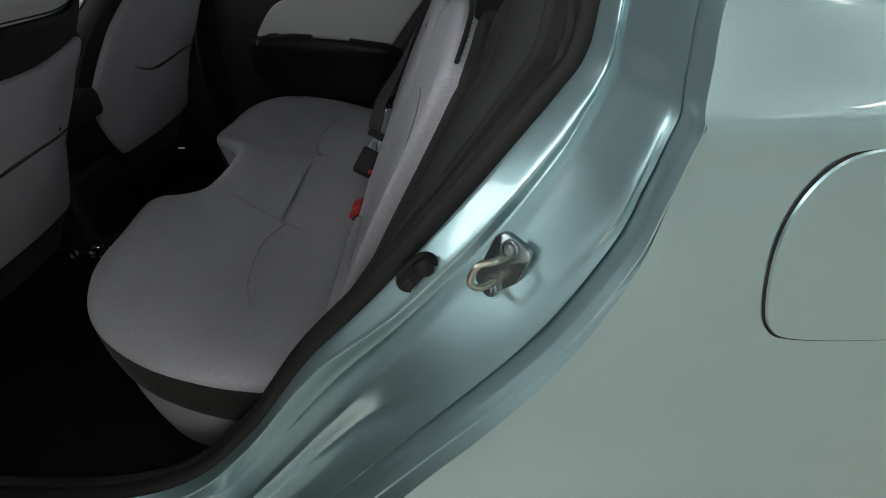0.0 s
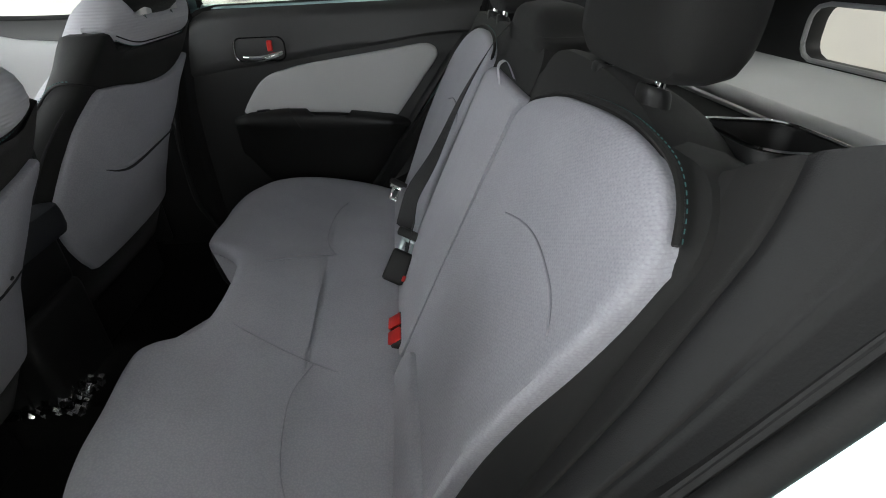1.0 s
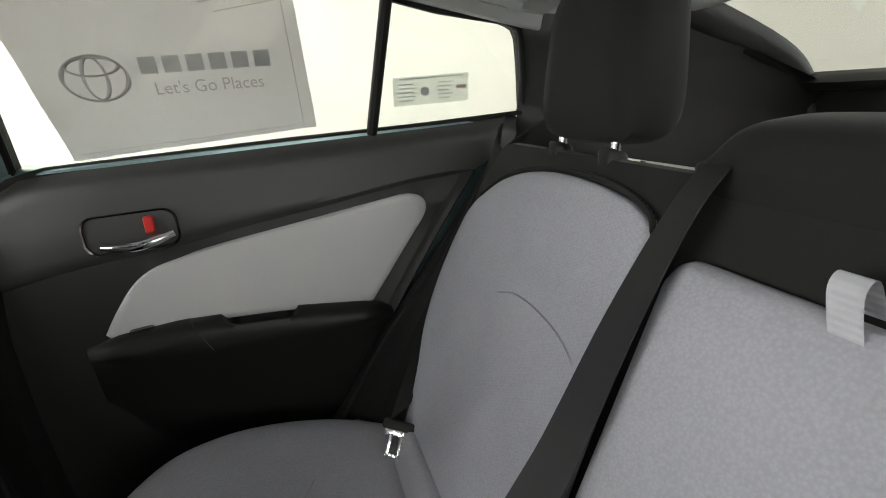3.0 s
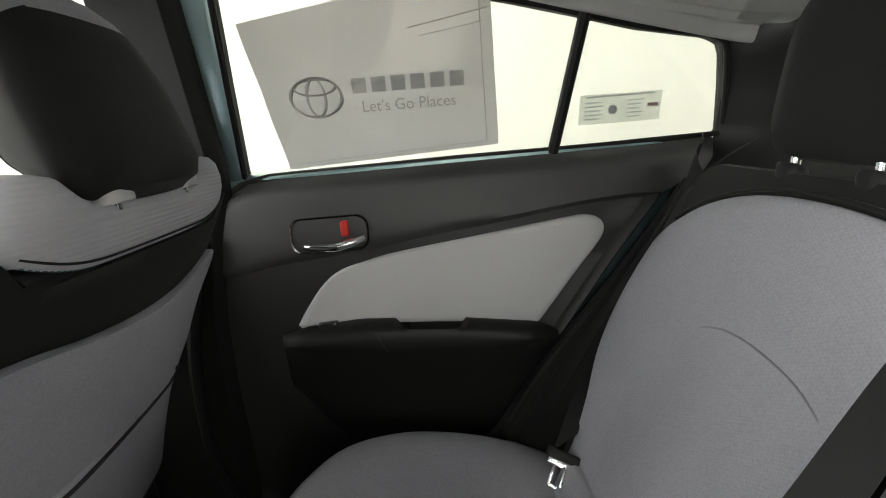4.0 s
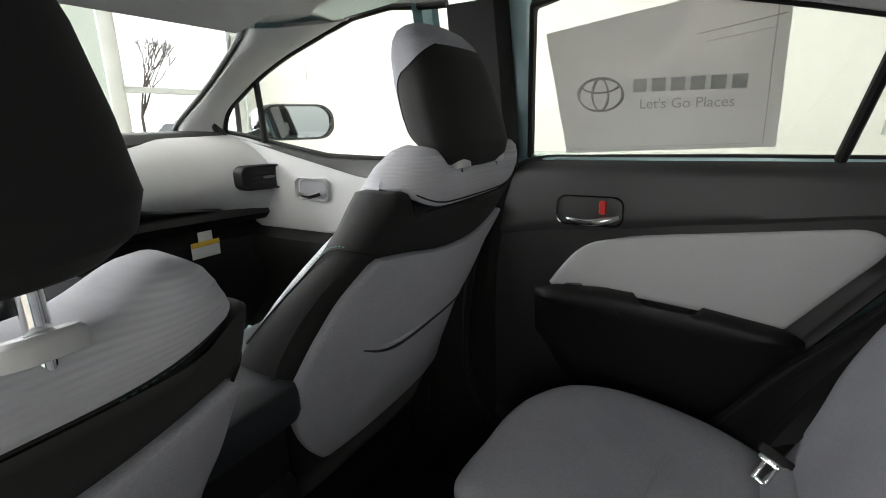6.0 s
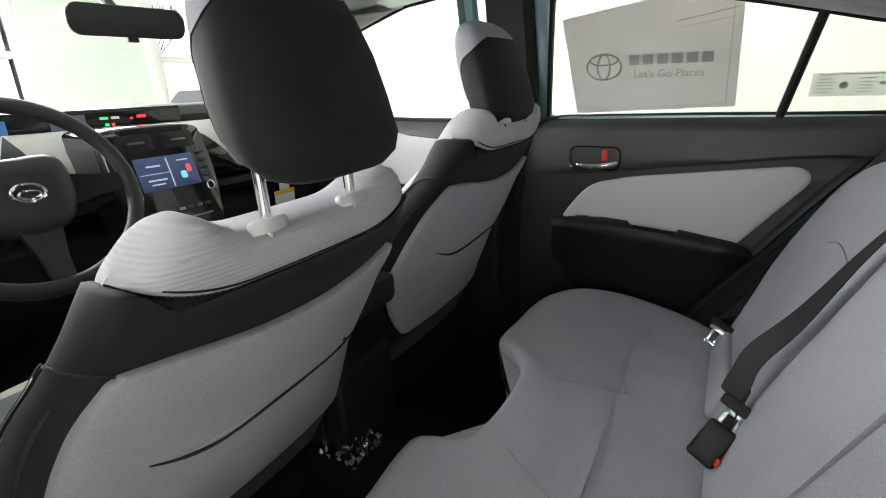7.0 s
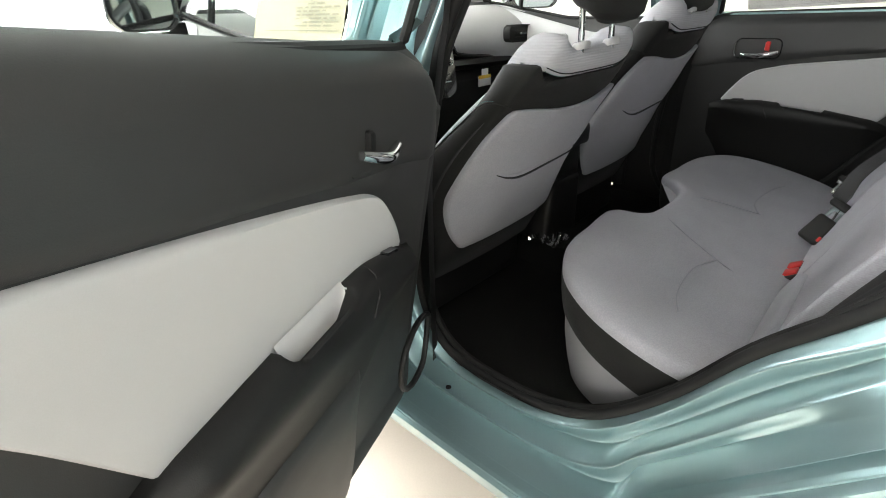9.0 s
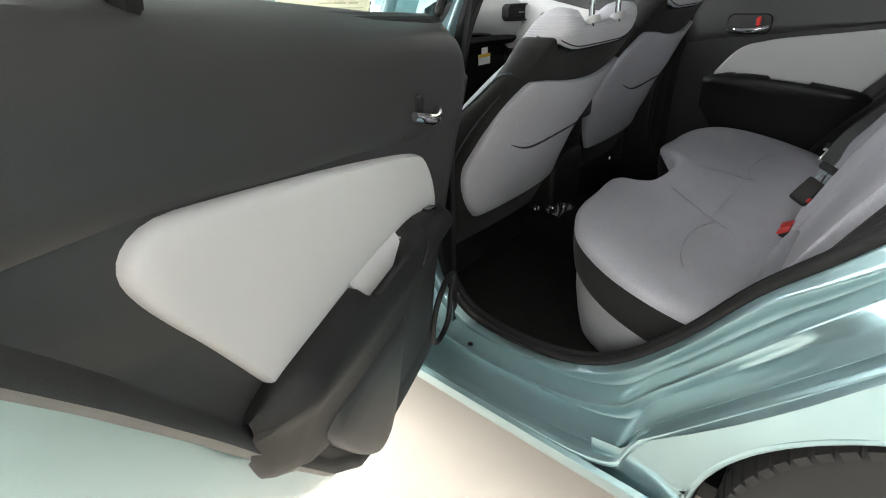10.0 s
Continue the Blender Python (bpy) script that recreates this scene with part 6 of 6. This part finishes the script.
    for m in (-1, 1):
        plate("stack_vent", *sorted((m * 0.012, m * 0.10)), 1.022, 1.062, BLACK, 0.009, 0.006)
        plate("vent_tab", *sorted((m * 0.035, m * 0.075)), 1.040, 1.045, STEEL, 0.014, 0.002)
        kn = [st(m * 0.1 + 0.011 * math.cos(w), 0.915 + 0.011 * math.sin(w), 0.014) for w in np.linspace(0, 2 * math.pi, 24, endpoint=False)]
        part("knob", tube(kn, 0.0028, 8, True), CHROME, stack, "chrome-ringed knob")
        for k in range(4):
            plate("key", *sorted((m * 0.092, m * 0.115)), 0.940 + 0.020 * k, 0.946 + 0.020 * k, SOFT_BLACK, 0.011, 0.002)
    for k in range(7):
        plate("climate_key", -0.085 + 0.025 * k, -0.068 + 0.025 * k, 0.868, 0.875, STEEL if k % 2 else SOFT_BLACK, 0.011, 0.002)
    plate("climate_bar", -0.08, 0.08, 0.845, 0.848, STEEL, 0.011, 0.001)
    # slim instrument display along the dash top
    g = part("display_hood", loft([[(x, y, z) for y in np.linspace(C - 0.36, C + 0.26, 16)] for x, z in ((-1.790, 1.118), (-1.762, 1.120), (-1.758, 1.112), (-1.762, 1.062), (-1.780, 1.058))], False, False), GLOSS, d, "black instrument display strip")
    def led(y, z, w, h, col, e, name="telltale"):
        part(name, block(-1.759, -1.755, y - w / 2, y + w / 2, z - h / 2, z + h / 2, 0.0008), glow("display_light", col, e * 0.6), g)
    led(C + 0.03, 1.096, 0.022, 0.007, (0.05, 0.8, 0.25), 1.5)
    led(C + 0.06, 1.096, 0.022, 0.007, (0.6, 0.62, 0.65), 0.8)
    led(C + 0.035, 1.078, 0.010, 0.008, (0.05, 0.75, 0.25), 1.3)
    led(C + 0.052, 1.078, 0.008, 0.008, (0.9, 0.08, 0.06), 1.4)
    led(C + 0.105, 1.092, 0.008, 0.006, (0.9, 0.05, 0.05), 1.4)
    led(C + 0.135, 1.096, 0.026, 0.008, (0.95, 0.04, 0.06), 1.8)
    led(C - 0.06, 1.087, 0.085, 0.044, (0.10, 0.12, 0.16), 0.5, "display_pane")
    led(C - 0.05, 1.088, 0.02, 0.02, (0.8, 0.45, 0.55), 0.9)
    led(C - 0.25, 1.085, 0.11, 0.040, (0.05, 0.16, 0.36), 0.8, "display_pane")
    led(C - 0.25, 1.085, 0.05, 0.018, (0.15, 0.45, 0.9), 1.2)
    # hanging tag below the glovebox blade
    tag = thing("glovebox_tag", (-1.60, 1.60, 0.77), "white paper tag with a yellow band hanging from the dash", "paper tag")
    part("card", block(-1.595, -1.592, 1.555, 1.645, 0.770, 0.815, 0.0006), WHITE_PAPER, tag)
    part("band", block(-1.5918, -1.5905, 1.555, 1.645, 0.803, 0.818, 0.0005), YELLOW, tag, "yellow printed band")
    part("tab", block(-1.595, -1.592, 1.58, 1.625, 0.815, 0.845, 0.0006), WHITE_PAPER, tag)
    return d


dashboard()


def steering_wheel():
    s = thing("steering_wheel", (-1.34, 0.762, 1.0), "black leather steering wheel with a silver emblem", "steering wheel")
    m = Matrix.Translation((-1.34, 0.765, 0.985)) @ Matrix.Rotation(radians(66), 4, "Y")
    part("rim", moved(tube([(0.178 * math.cos(a), 0.186 * math.sin(a), 0) for a in np.linspace(0, 2 * math.pi, 64, endpoint=False)], 0.0155, 12, True), m), SOFT_BLACK, s)
    hub = [tuple(p) for p in spline([(-0.07, -0.075), (-0.075, 0.0), (-0.07, 0.075), (0.0, 0.085), (0.055, 0.06), (0.075, 0.0), (0.055, -0.06), (0.0, -0.085)], 5, True)]
    part("hub", moved(puffy(hub, to_point(0, 0), [(0.9, -0.05), (1, -0.02), (0.98, 0.0), (0.85, 0.012), (0.5, 0.018), (0, 0.02)], lambda u, v, h: (u, v, h)), m), SOFT_BLACK, s)
    for a in (90, 270, 0):
        c, q = math.cos(radians(a)), math.sin(radians(a))
        rr = [[(r * c - w * e * q, r * q + w * e * c, h) for e, h in ((-1, -0.01), (-1, 0.002), (1, 0.002), (1, -0.01))] for r, w in ((0.06, 0.035), (0.12, 0.022), (0.178, 0.018))]
        part("spoke", moved(loft(rr), m), GLOSS if a else SOFT_BLACK, s)
    part("emblem", moved(tube([(-0.0 + 0.017 * math.cos(a), 0.026 * math.sin(a), 0.021) for a in np.linspace(0, 2 * math.pi, 32, endpoint=False)], 0.003, 6, True), m), CHROME, s, "silver ring emblem")
    part("emblem", moved(tube([(0.004 + 0.008 * math.cos(a), 0.017 * math.sin(a), 0.021) for a in np.linspace(0, 2 * math.pi, 32, endpoint=False)], 0.0025, 6, True), m), CHROME, s)
    part("column", moved(tube([(0, 0, -0.02), (0, 0, -0.25)], 0.04, 16), m), BLACK, s)


steering_wheel()


def console():
    s = thing("centre_console", (-1.15, C, 0.31), "dark slate centre console with an armrest lid", "centre console")
    part("body", block(-1.50, -0.86, C - 0.095, C + 0.095, 0.31, 0.60, 0.02, 3), BLACK, s)
    part("armrest_box", block(-1.15, -0.865, C - 0.09, C + 0.09, 0.59, 0.714, 0.02, 3), BLACK, s)
    part("armrest_lid", puffy(rounded(-1.18, -0.84, -0.112, 0.112, 0.035, 5), to_line(-1.08, -0.92, 0), [(0.97, -0.01), (1, 0.0), (1, 0.035), (0.97, 0.046), (0.9, 0.05), (0, 0.052)], lambda x, u, h: (x, C + u, 0.712 + h)), SLATE, s, "slate padded armrest lid")
    part("shifter_panel", block(-1.52, -1.18, C - 0.07, C + 0.07, 0.585, 0.63, 0.015), GLOSS, s)


console()


def rearview_mirror():
    s = thing("rearview_mirror", (-1.49, C, 1.30), "black rear-view mirror on the windscreen", "mirror")
    m = Matrix.Translation((-1.47, C - 0.01, 1.315)) @ Matrix.Rotation(radians(-8), 4, "Z") @ Matrix.Rotation(radians(4), 4, "Y")
    o = rounded(-0.125, 0.125, -0.033, 0.033, 0.026, 6)
    part("housing", moved(puffy(o, to_line(-0.09, 0.09, 0), [(0, -0.04), (0.7, -0.035), (0.95, -0.015), (1.0, 0.0), (1.0, 0.008), (0.95, 0.010)], lambda u, v, h: (h, u, v)), m), BLACK, s)
    part("glass", moved(puffy(o, to_line(-0.09, 0.09, 0), [(0.95, 0.0095), (0, 0.0095)], lambda u, v, h: (h, u, v)), m), MIRROR, s, "mirror glass")
    part("button", moved(block(0.0, 0.012, -0.012, 0.012, -0.044, -0.033, 0.003), m), BLACK, s)
    part("stalk", tube([(-1.50, C - 0.01, 1.33), (-1.56, C - 0.01, 1.38)], 0.012, 10), BLACK, s)
    ov = thing("overhead_console", (-1.2, C, 1.38), "pale grey overhead console with lamps", "overhead console")
    part("pod", puffy(rounded(-1.36, -1.12, -0.10, 0.10, 0.04, 5), to_line(-1.3, -1.2, 0), [(1, 0.03), (1, 0.0), (0.93, -0.012), (0.6, -0.015), (0, -0.015)], lambda x, u, h: (x, C + u, 1.385 + 0.05 * (x + 1.25) + h)), HEADLINER, ov)
    part("lens", block(-1.28, -1.20, C - 0.06, C + 0.06, 1.366, 1.372, 0.003), VINYL, ov)


rearview_mirror()


# ---- front doors, mirrors, glass ----
def front_door(place):
    d = part("front_door", loft([[place(x, v - 0.04 * max(0, (0.6 - z) / 0.3) ** 2, z) for x in np.linspace(-2.05, -0.935, 16)] for v, z in ((0.80, 0.36), (0.858, 0.40), (0.868, 0.62), (0.866, 0.80), (0.85, 0.96), (0.80, 1.018), (0.772, 1.030))], False, False), PAINT, car, "closed sea-green front door")
    def belt(x):
        return lerp(x, [-1.86, -1.68, -1.514, -1.332, -1.15, -0.90], [1.125, 1.100, 1.071, 1.041, 1.036, 1.036])
    def pale(x):
        return lerp(x, [-1.86, -1.653, -1.43, -1.205, -1.0, -0.90], [1.118, 1.094, 1.042, 0.992, 0.975, 0.972])
    xs = np.linspace(-1.80, -0.90, 28)
    trim = [[place(x, v, pale(x) * (1 - t) + 0.815 * t) for x in xs] for v, t in ((0.728, -0.02), (0.716, 0.0), (0.709, 0.06), (0.706, 0.3), (0.706, 0.7), (0.702, 0.93), (0.712, 1.0))]
    part("upper_trim", loft(trim, False, False), VINYL, d, "pale grey door upper trim")
    part("sill_trim", loft([[place(x, v, belt(x) * (1 - t) + pale(x) * t) for x in xs] for v, t in ((0.765, 0.0), (0.748, -0.08), (0.730, 0.25), (0.720, 0.7), (0.713, 0.95), (0.720, 1.05))], False, False), SOFT_BLACK, d)
    part("lower_trim", loft([[place(x, v, z) for x in xs] for v, z in ((0.712, 0.822), (0.66, 0.80), (0.652, 0.775), (0.66, 0.74), (0.69, 0.68), (0.70, 0.45))], False, False), BLACK, d, "black door armrest and pocket")
    part("handle_bezel", puffy(rounded(-1.43, -1.30, 0.915, 0.985, 0.02, 5), to_line(-1.4, -1.33, 0.95), [(1, -0.004), (1, 0.01), (0.93, 0.012), (0.85, 0.0), (0, -0.002)], lambda u, z, h: place(u, 0.707 - h, z)), VINYL, d)
    part("handle_recess", puffy(rounded(-1.418, -1.312, 0.924, 0.976, 0.016, 5), to_line(-1.4, -1.33, 0.95), [(1, -0.004), (1, 0.0012), (0, 0.0012)], lambda u, z, h: place(u, 0.707 - h, z)), SEAT_BASE, d)
    part("handle_lever", tube(spline([place(-1.41, 0.695, 0.935), place(-1.37, 0.69, 0.93), place(-1.325, 0.695, 0.942)], 5), 0.007, 8), CHROME, d, "chrome door lever")
    # window rubber, fixed quarter bar and glass
    part("belt_seal", tube([place(x, 0.750, belt(x) + 0.004) for x in np.linspace(-1.80, -0.93, 18)], 0.008, 8), RUBBER, d)
    corner = [place(-1.77 + dx, 0.724 - 0.05 * t, 1.10 + 0.10 * t) for t, dx in ((0, 0.02), (0.25, 0.004), (0.5, 0.006), (0.75, 0.026), (1.0, 0.062))]
    part("corner_seal", tube(spline(corner, 5), 0.013, 8), RUBBER, d)
    part("quarter_bar", tube([place(-1.572, 0.730, 1.085), place(-1.560, 0.716, 1.16), place(-1.540, 0.690, 1.262)], 0.0095, 8), RUBBER, d)
    w = [(-1.77, 1.10), (-1.70, 1.19), (-1.53, 1.275), (-1.28, 1.355), (-1.03, 1.402), (-0.92, 1.395), (-0.92, 1.03)]
    g = part("pane", ([place(x, 0.752 - (z - 1.05) * 0.30, z) for x, z in w], [tuple(range(7))]), GLASS, d, smooth=False)
    g.visible_shadow = False
    # door mirror
    mv, mw, mz, mh = (0.95, 0.122, 1.145, 0.062) if place is right else (0.865, 0.105, 1.128, 0.060)
    def ring(xx, k):
        return [place(-1.645 + xx + 0.47 * dv * k, mv + dv * k, mz + zz * k) for dv, zz in rounded(-mw, mw, -mh, mh, 0.054, 6)]
    mm = part("door_mirror", loft([ring(-0.002, 0.86), ring(0.008, 0.90), ring(0.008, 0.98), ring(-0.005, 1.02), ring(-0.03, 1.0), ring(-0.07, 0.9), ring(-0.10, 0.72), ring(-0.115, 0.45)], True, True), GLOSS, d, "black door mirror housing")
    part("mirror_glass", (ring(0.001, 0.875), [tuple(range(28))]), DIM_MIRROR, mm, "mirror glass", smooth=False)
    part("mirror_arm", tube([place(-1.70, mv - mw + 0.01, 1.11), place(-1.70, 0.765, 1.09)], 0.022, 10), GLOSS, mm)
    return d


front_door(left)
front_door(right)


def windscreen():
    g = part("windscreen", loft([[(x, C + v, z - 0.05 * (v / 0.7) ** 2) for v in np.linspace(-w, w, 13)] for x, z, w in ((-1.20, 1.41, 0.58), (-1.6, 1.285, 0.66), (-2.0, 1.10, 0.72))], False, False), GLASS, car)
    g.visible_shadow = False
    part("cowl", block(-2.25, -1.98, C - 0.72, C + 0.72, 1.02, 1.085, 0.01), BLACK, car)
    bon = [[(x, C + v, z - 0.10 * (abs(v) / 0.8) ** 3) for v in np.linspace(-0.8, 0.8, 17)] for x, z in ((-2.1, 1.05), (-2.5, 0.98), (-2.9, 0.87), (-3.3, 0.70), (-3.46, 0.50), (-3.48, 0.25))]
    part("bonnet", thick(loft(bon, False, False), 0.006), PAINT, car)
    for m in (-1, 1):
        fen = [[(x, C + m * v, z) for x in np.linspace(-3.3, -2.04, 14)] for v, z in ((0.80, 0.95), (0.855, 0.85), (0.865, 0.72))]
        part("front_fender", loft(fen, False, False), PAINT, car)


windscreen()


def door_check():
    s = thing("door_check", (-0.81, 0.392, 0.69), "steel and black door check arm on the pillar", "door check")
    part("bracket", block(-0.832, -0.800, 0.380, 0.396, 0.672, 0.712, 0.004), BRASS, s, "plated steel bracket")
    part("arm", tube([(-0.822, 0.388, 0.695), (-0.80, 0.33, 0.672), (-0.775, 0.26, 0.655)], 0.007, 8, squash=0.5), BLACK, s)


door_check()


# price label on the driver's window
def window_label():
    s = thing("window_label", left(-1.10, 0.74, 1.08), "cream printed price label on the driver's window", "label")
    def at(u, z, o=0.0):
        return left(u, 0.757 - (z - 1.05) * 0.30 + o, z)
    part("sheet", ([at(-1.30, 1.030), at(-0.955, 1.030), at(-0.945, 1.185), at(-1.29, 1.185)], [(0, 1, 2, 3)]), LABEL_PAPER, s, smooth=False)
    ink = surface("label_ink", (0.22, 0.21, 0.15), 0.8, 300, 0, 0.05)
    rr = random.Random(4)
    for k in range(15):
        z = 1.172 - 0.0068 * k
        u = -1.12 if k > 5 else -1.20
        while u < -0.98:
            w = rr.uniform(0.012, 0.05)
            if rr.random() < 0.75:
                part("print", ([at(u, z, 0.003), at(min(u + w, -0.965), z, 0.003), at(min(u + w, -0.965), z + 0.0032, 0.003), at(u, z + 0.0032, 0.003)], [(0, 1, 2, 3)]), ink, s, smooth=False)
            u += w + 0.008
    for z in (1.068, 1.038):
        part("rule", ([at(-1.24, z, 0.003), at(-0.965, z, 0.003), at(-0.965, z + 0.002, 0.003), at(-1.24, z + 0.002, 0.003)], [(0, 1, 2, 3)]), ink, s, smooth=False)


window_label()


# ---- belts and buckles ----
def ribbon(pts, width, across, t=0.0014, start=None):
    """Webbing along points; across gives its width's direction, start that of its first end where it twists."""
    rows = []
    for i, p in enumerate(pts):
        k = i / (len(pts) - 1)
        k = k * k * (3 - 2 * k)
        a = (Vector(across) * k + Vector(start or across) * (1 - k)).normalized() * width / 2
        rows.append([Vector(tuple(p)) - a, Vector(tuple(p)) + a])
    return thick(loft(rows, False, False), t)


def belts():
    def facing(at):
        """A frame at a point whose front looks to the open door and whose length runs up the backrest."""
        x = Vector((0.06, 0.85, -0.50)).normalized()
        z = Vector((0.38, 0.0, 0.92))
        z = (z - x * z.dot(x)).normalized()
        return Matrix.Translation(at) @ Matrix((x, z.cross(x), z)).transposed().to_4x4()
    WEB = surface("black_webbing", (0.013, 0.013, 0.014), 0.6, 1800, 0.5, 0.2, 30.0, spec=0.4)
    b = thing("seat_belt", on_back(0.09, 0.60, 0.06), "black middle seat belt running down the backrest", "seat belt")
    run = spline([on_back(0.105, 1.04, 0.02), on_back(0.103, 0.995, 0.040), on_back(0.103, 0.90, 0.056), on_back(0.108, 0.78, 0.060), on_back(0.108, 0.70, 0.072), on_back(0.098, 0.662, 0.070), on_back(0.090, 0.625, 0.066)], 6)
    part("webbing", ribbon(run, 0.043, (-0.68, 0.62, 0.38), start=(0.42, 0.90, 0.08)), WEB, b)
    part("webbing_tail", ribbon(spline([on_back(0.10, 0.66, 0.055), on_back(0.085, 0.62, 0.052), on_back(0.09, 0.56, 0.04)], 5), 0.05, (0.0, 1, 0.2)), WEB, b)
    bx, by, bz = -0.166, 1.178, 0.626
    m = facing((bx, by, bz + 0.008)) @ Matrix.Scale(0.9, 4)
    part("tongue_cover", moved(block(-0.012, 0.012, -0.034, 0.034, 0.004, 0.026, 0.006), m), BLACK, b)
    part("tongue", moved(join(block(-0.002, 0.002, -0.018, -0.009, -0.03, 0.006, 0.001), block(-0.002, 0.002, 0.009, 0.018, -0.03, 0.006, 0.001), block(-0.002, 0.002, -0.018, 0.018, -0.034, -0.028, 0.001), block(-0.002, 0.002, -0.018, 0.018, -0.004, 0.006, 0.001)), m), STEEL, b, "steel belt tongue")
    part("buckle", moved(block(-0.015, 0.011, -0.026, 0.026, -0.105, -0.026, 0.008, 3), m), BLACK, b)
    part("release_button", moved(block(-0.022, -0.012, -0.028, -0.020, -0.092, -0.078, 0.002), m), RED, b, "red release button")
    # double buckle in the cushion gap
    k = thing("belt_buckle", (-0.19, 1.03, 0.47), "black double belt buckle with red buttons", "belt buckle")
    m = Matrix.Translation((-0.190, 1.020, 0.500)) @ Matrix.Rotation(radians(-32), 4, "Y") @ Matrix.Scale(1.15, 4)
    part("case", moved(block(-0.019, 0.021, -0.045, 0.040, -0.05, 0.030, 0.006, 3), m), BLACK, k)
    for dy in (-0.0215, 0.0165):
        part("release_button", moved(block(-0.014, 0.016, dy - 0.0155, dy + 0.0155, 0.028, 0.0335, 0.002), m), RED, k, "red release button")
    # right outer belt with its tongue hanging
    r = thing("seat_belt", (-0.18, 1.66, 0.50), "black outer seat belt hanging beside the bench", "seat belt")
    run = spline([(0.12, C + 0.56, 1.055), (0.07, C + 0.60, 1.0), (0.0, C + 0.615, 0.85), (-0.10, C + 0.605, 0.68), (-0.180, C + 0.495, 0.612)], 6)
    part("webbing", ribbon(run, 0.046, (0.8, 0.25, 0.3)), WEB, r)
    m = facing((-0.190, 1.590, 0.588))
    part("tongue_cover", moved(block(-0.008, 0.008, -0.028, 0.028, 0.0, 0.016, 0.004), m), BLACK, r)
    part("tongue", moved(join(block(-0.0015, 0.0015, -0.022, 0.022, -0.010, 0.002, 0.001), block(-0.0015, 0.0015, -0.013, -0.006, -0.038, -0.008, 0.001), block(-0.0015, 0.0015, 0.006, 0.013, -0.038, -0.008, 0.001), block(-0.0015, 0.0015, -0.013, 0.013, -0.043, -0.036, 0.001)), m), CHROME, r, "shiny belt tongue")
    # the near lap belt anchor by the cushion
    a = thing("belt_anchor", (-0.20, 0.53, 0.50), "black belt anchor cover beside the cushion", "belt anchor")
    part("cover", block(-0.225, -0.185, 0.50, 0.56, 0.50, 0.53, 0.012, 3), BLACK, a)


belts()


# clear plastic wrap crumpled on the floor behind the driver's seat
def floor_clutter():
    s = thing("plastic_wrap", (-0.80, 1.0, 0.41), "crumpled clear plastic wrap on the carpet", "plastic wrap")
    rr = random.Random(7)
    vs, n = [], 22
    for i in range(n):
        for j in range(n):
            u, v = i / (n - 1), j / (n - 1)
            z = 0.402 + 0.012 * rr.random() + 0.02 * math.exp(-((u - 0.5) ** 2 + (v - 0.5) ** 2) * 8) * rr.random() * 2
            vs.append((-0.965 + 0.15 * u, 0.985 + 0.11 * v, z))
    fs = [(i * n + j, i * n + j + 1, (i + 1) * n + j + 1, (i + 1) * n + j) for i in range(n - 1) for j in range(n - 1)]
    part("film", (vs, fs), FILM, s)


floor_clutter()


# ---- outside the front window ----
def outside():
    t = thing("tree", (-22.8, 14.0, -0.2), "bare winter tree beyond the parking ground", "tree")
    rr = random.Random(11)
    limbs = []
    def grow(p, d, ln, r, depth):
        q = p + d * ln
        limbs.append(tube([p, (p + q) / 2 + Vector((rr.uniform(-1, 1), rr.uniform(-1, 1), 0)) * ln * 0.06, q], [r, r * 0.85, r * 0.65], 5))
        if depth:
            for _ in range(3):
                nd = (d + Vector((rr.uniform(-0.6, 0.6), rr.uniform(-0.6, 0.6), rr.uniform(0.0, 0.4)))).normalized()
                grow(q, nd, ln * rr.uniform(0.6, 0.8), r * 0.6, depth - 1)
    grow(Vector((-22.8, 14.0, -0.2)), Vector((0, 0, 1)), 1.8, 0.09, 5)
    part("trunk", limbs[0], BARK, t)
    part("crown", join(*limbs[1:]), BARK, t)
    c = thing("parked_car", (-13.0, 9.6, -0.2), "white parked car outside the window", "car")
    rows = []
    for x, z0, z1, w in ((-15.2, 0.3, 0.55, 0.7), (-15.0, 0.1, 0.75, 0.85), (-13.9, 0.05, 0.85, 0.88), (-13.2, 0.05, 1.3, 0.8), (-12.2, 0.05, 1.35, 0.8), (-11.3, 0.05, 0.95, 0.86), (-10.9, 0.15, 0.85, 0.8)):
        rows.append([(x, 9.6 + w * s, z0 + (z1 - z0) * f) for s, f in ((-1, 0), (-1, 0.5), (-0.85, 0.92), (-0.6, 1), (0.6, 1), (0.85, 0.92), (1, 0.5), (1, 0))])
    part("body", loft(rows), CAR_WHITE, c)
    part("windscreen", loft([[(-13.05, 9.6 + 0.7 * s, 1.2) for s in (-1, 1)], [(-13.72, 9.6 + 0.78 * s, 0.92) for s in (-1, 1)]], False, False), DARK_GLASS, c)
    part("side_window", loft([[(-13.0, 8.76, 1.22), (-11.9, 8.76, 1.22)], [(-13.5, 8.72, 0.9), (-11.6, 8.72, 0.9)]], False, False), DARK_GLASS, c)
    for x in (-14.4, -11.7):
        for y in (8.75, 10.45):
            part("wheel", moved(disc(0.3, 0.2), Matrix.Translation((x, y + 0.1, 0.1)) @ Matrix.Rotation(radians(90), 4, "X")), TYRE, c)


outside()
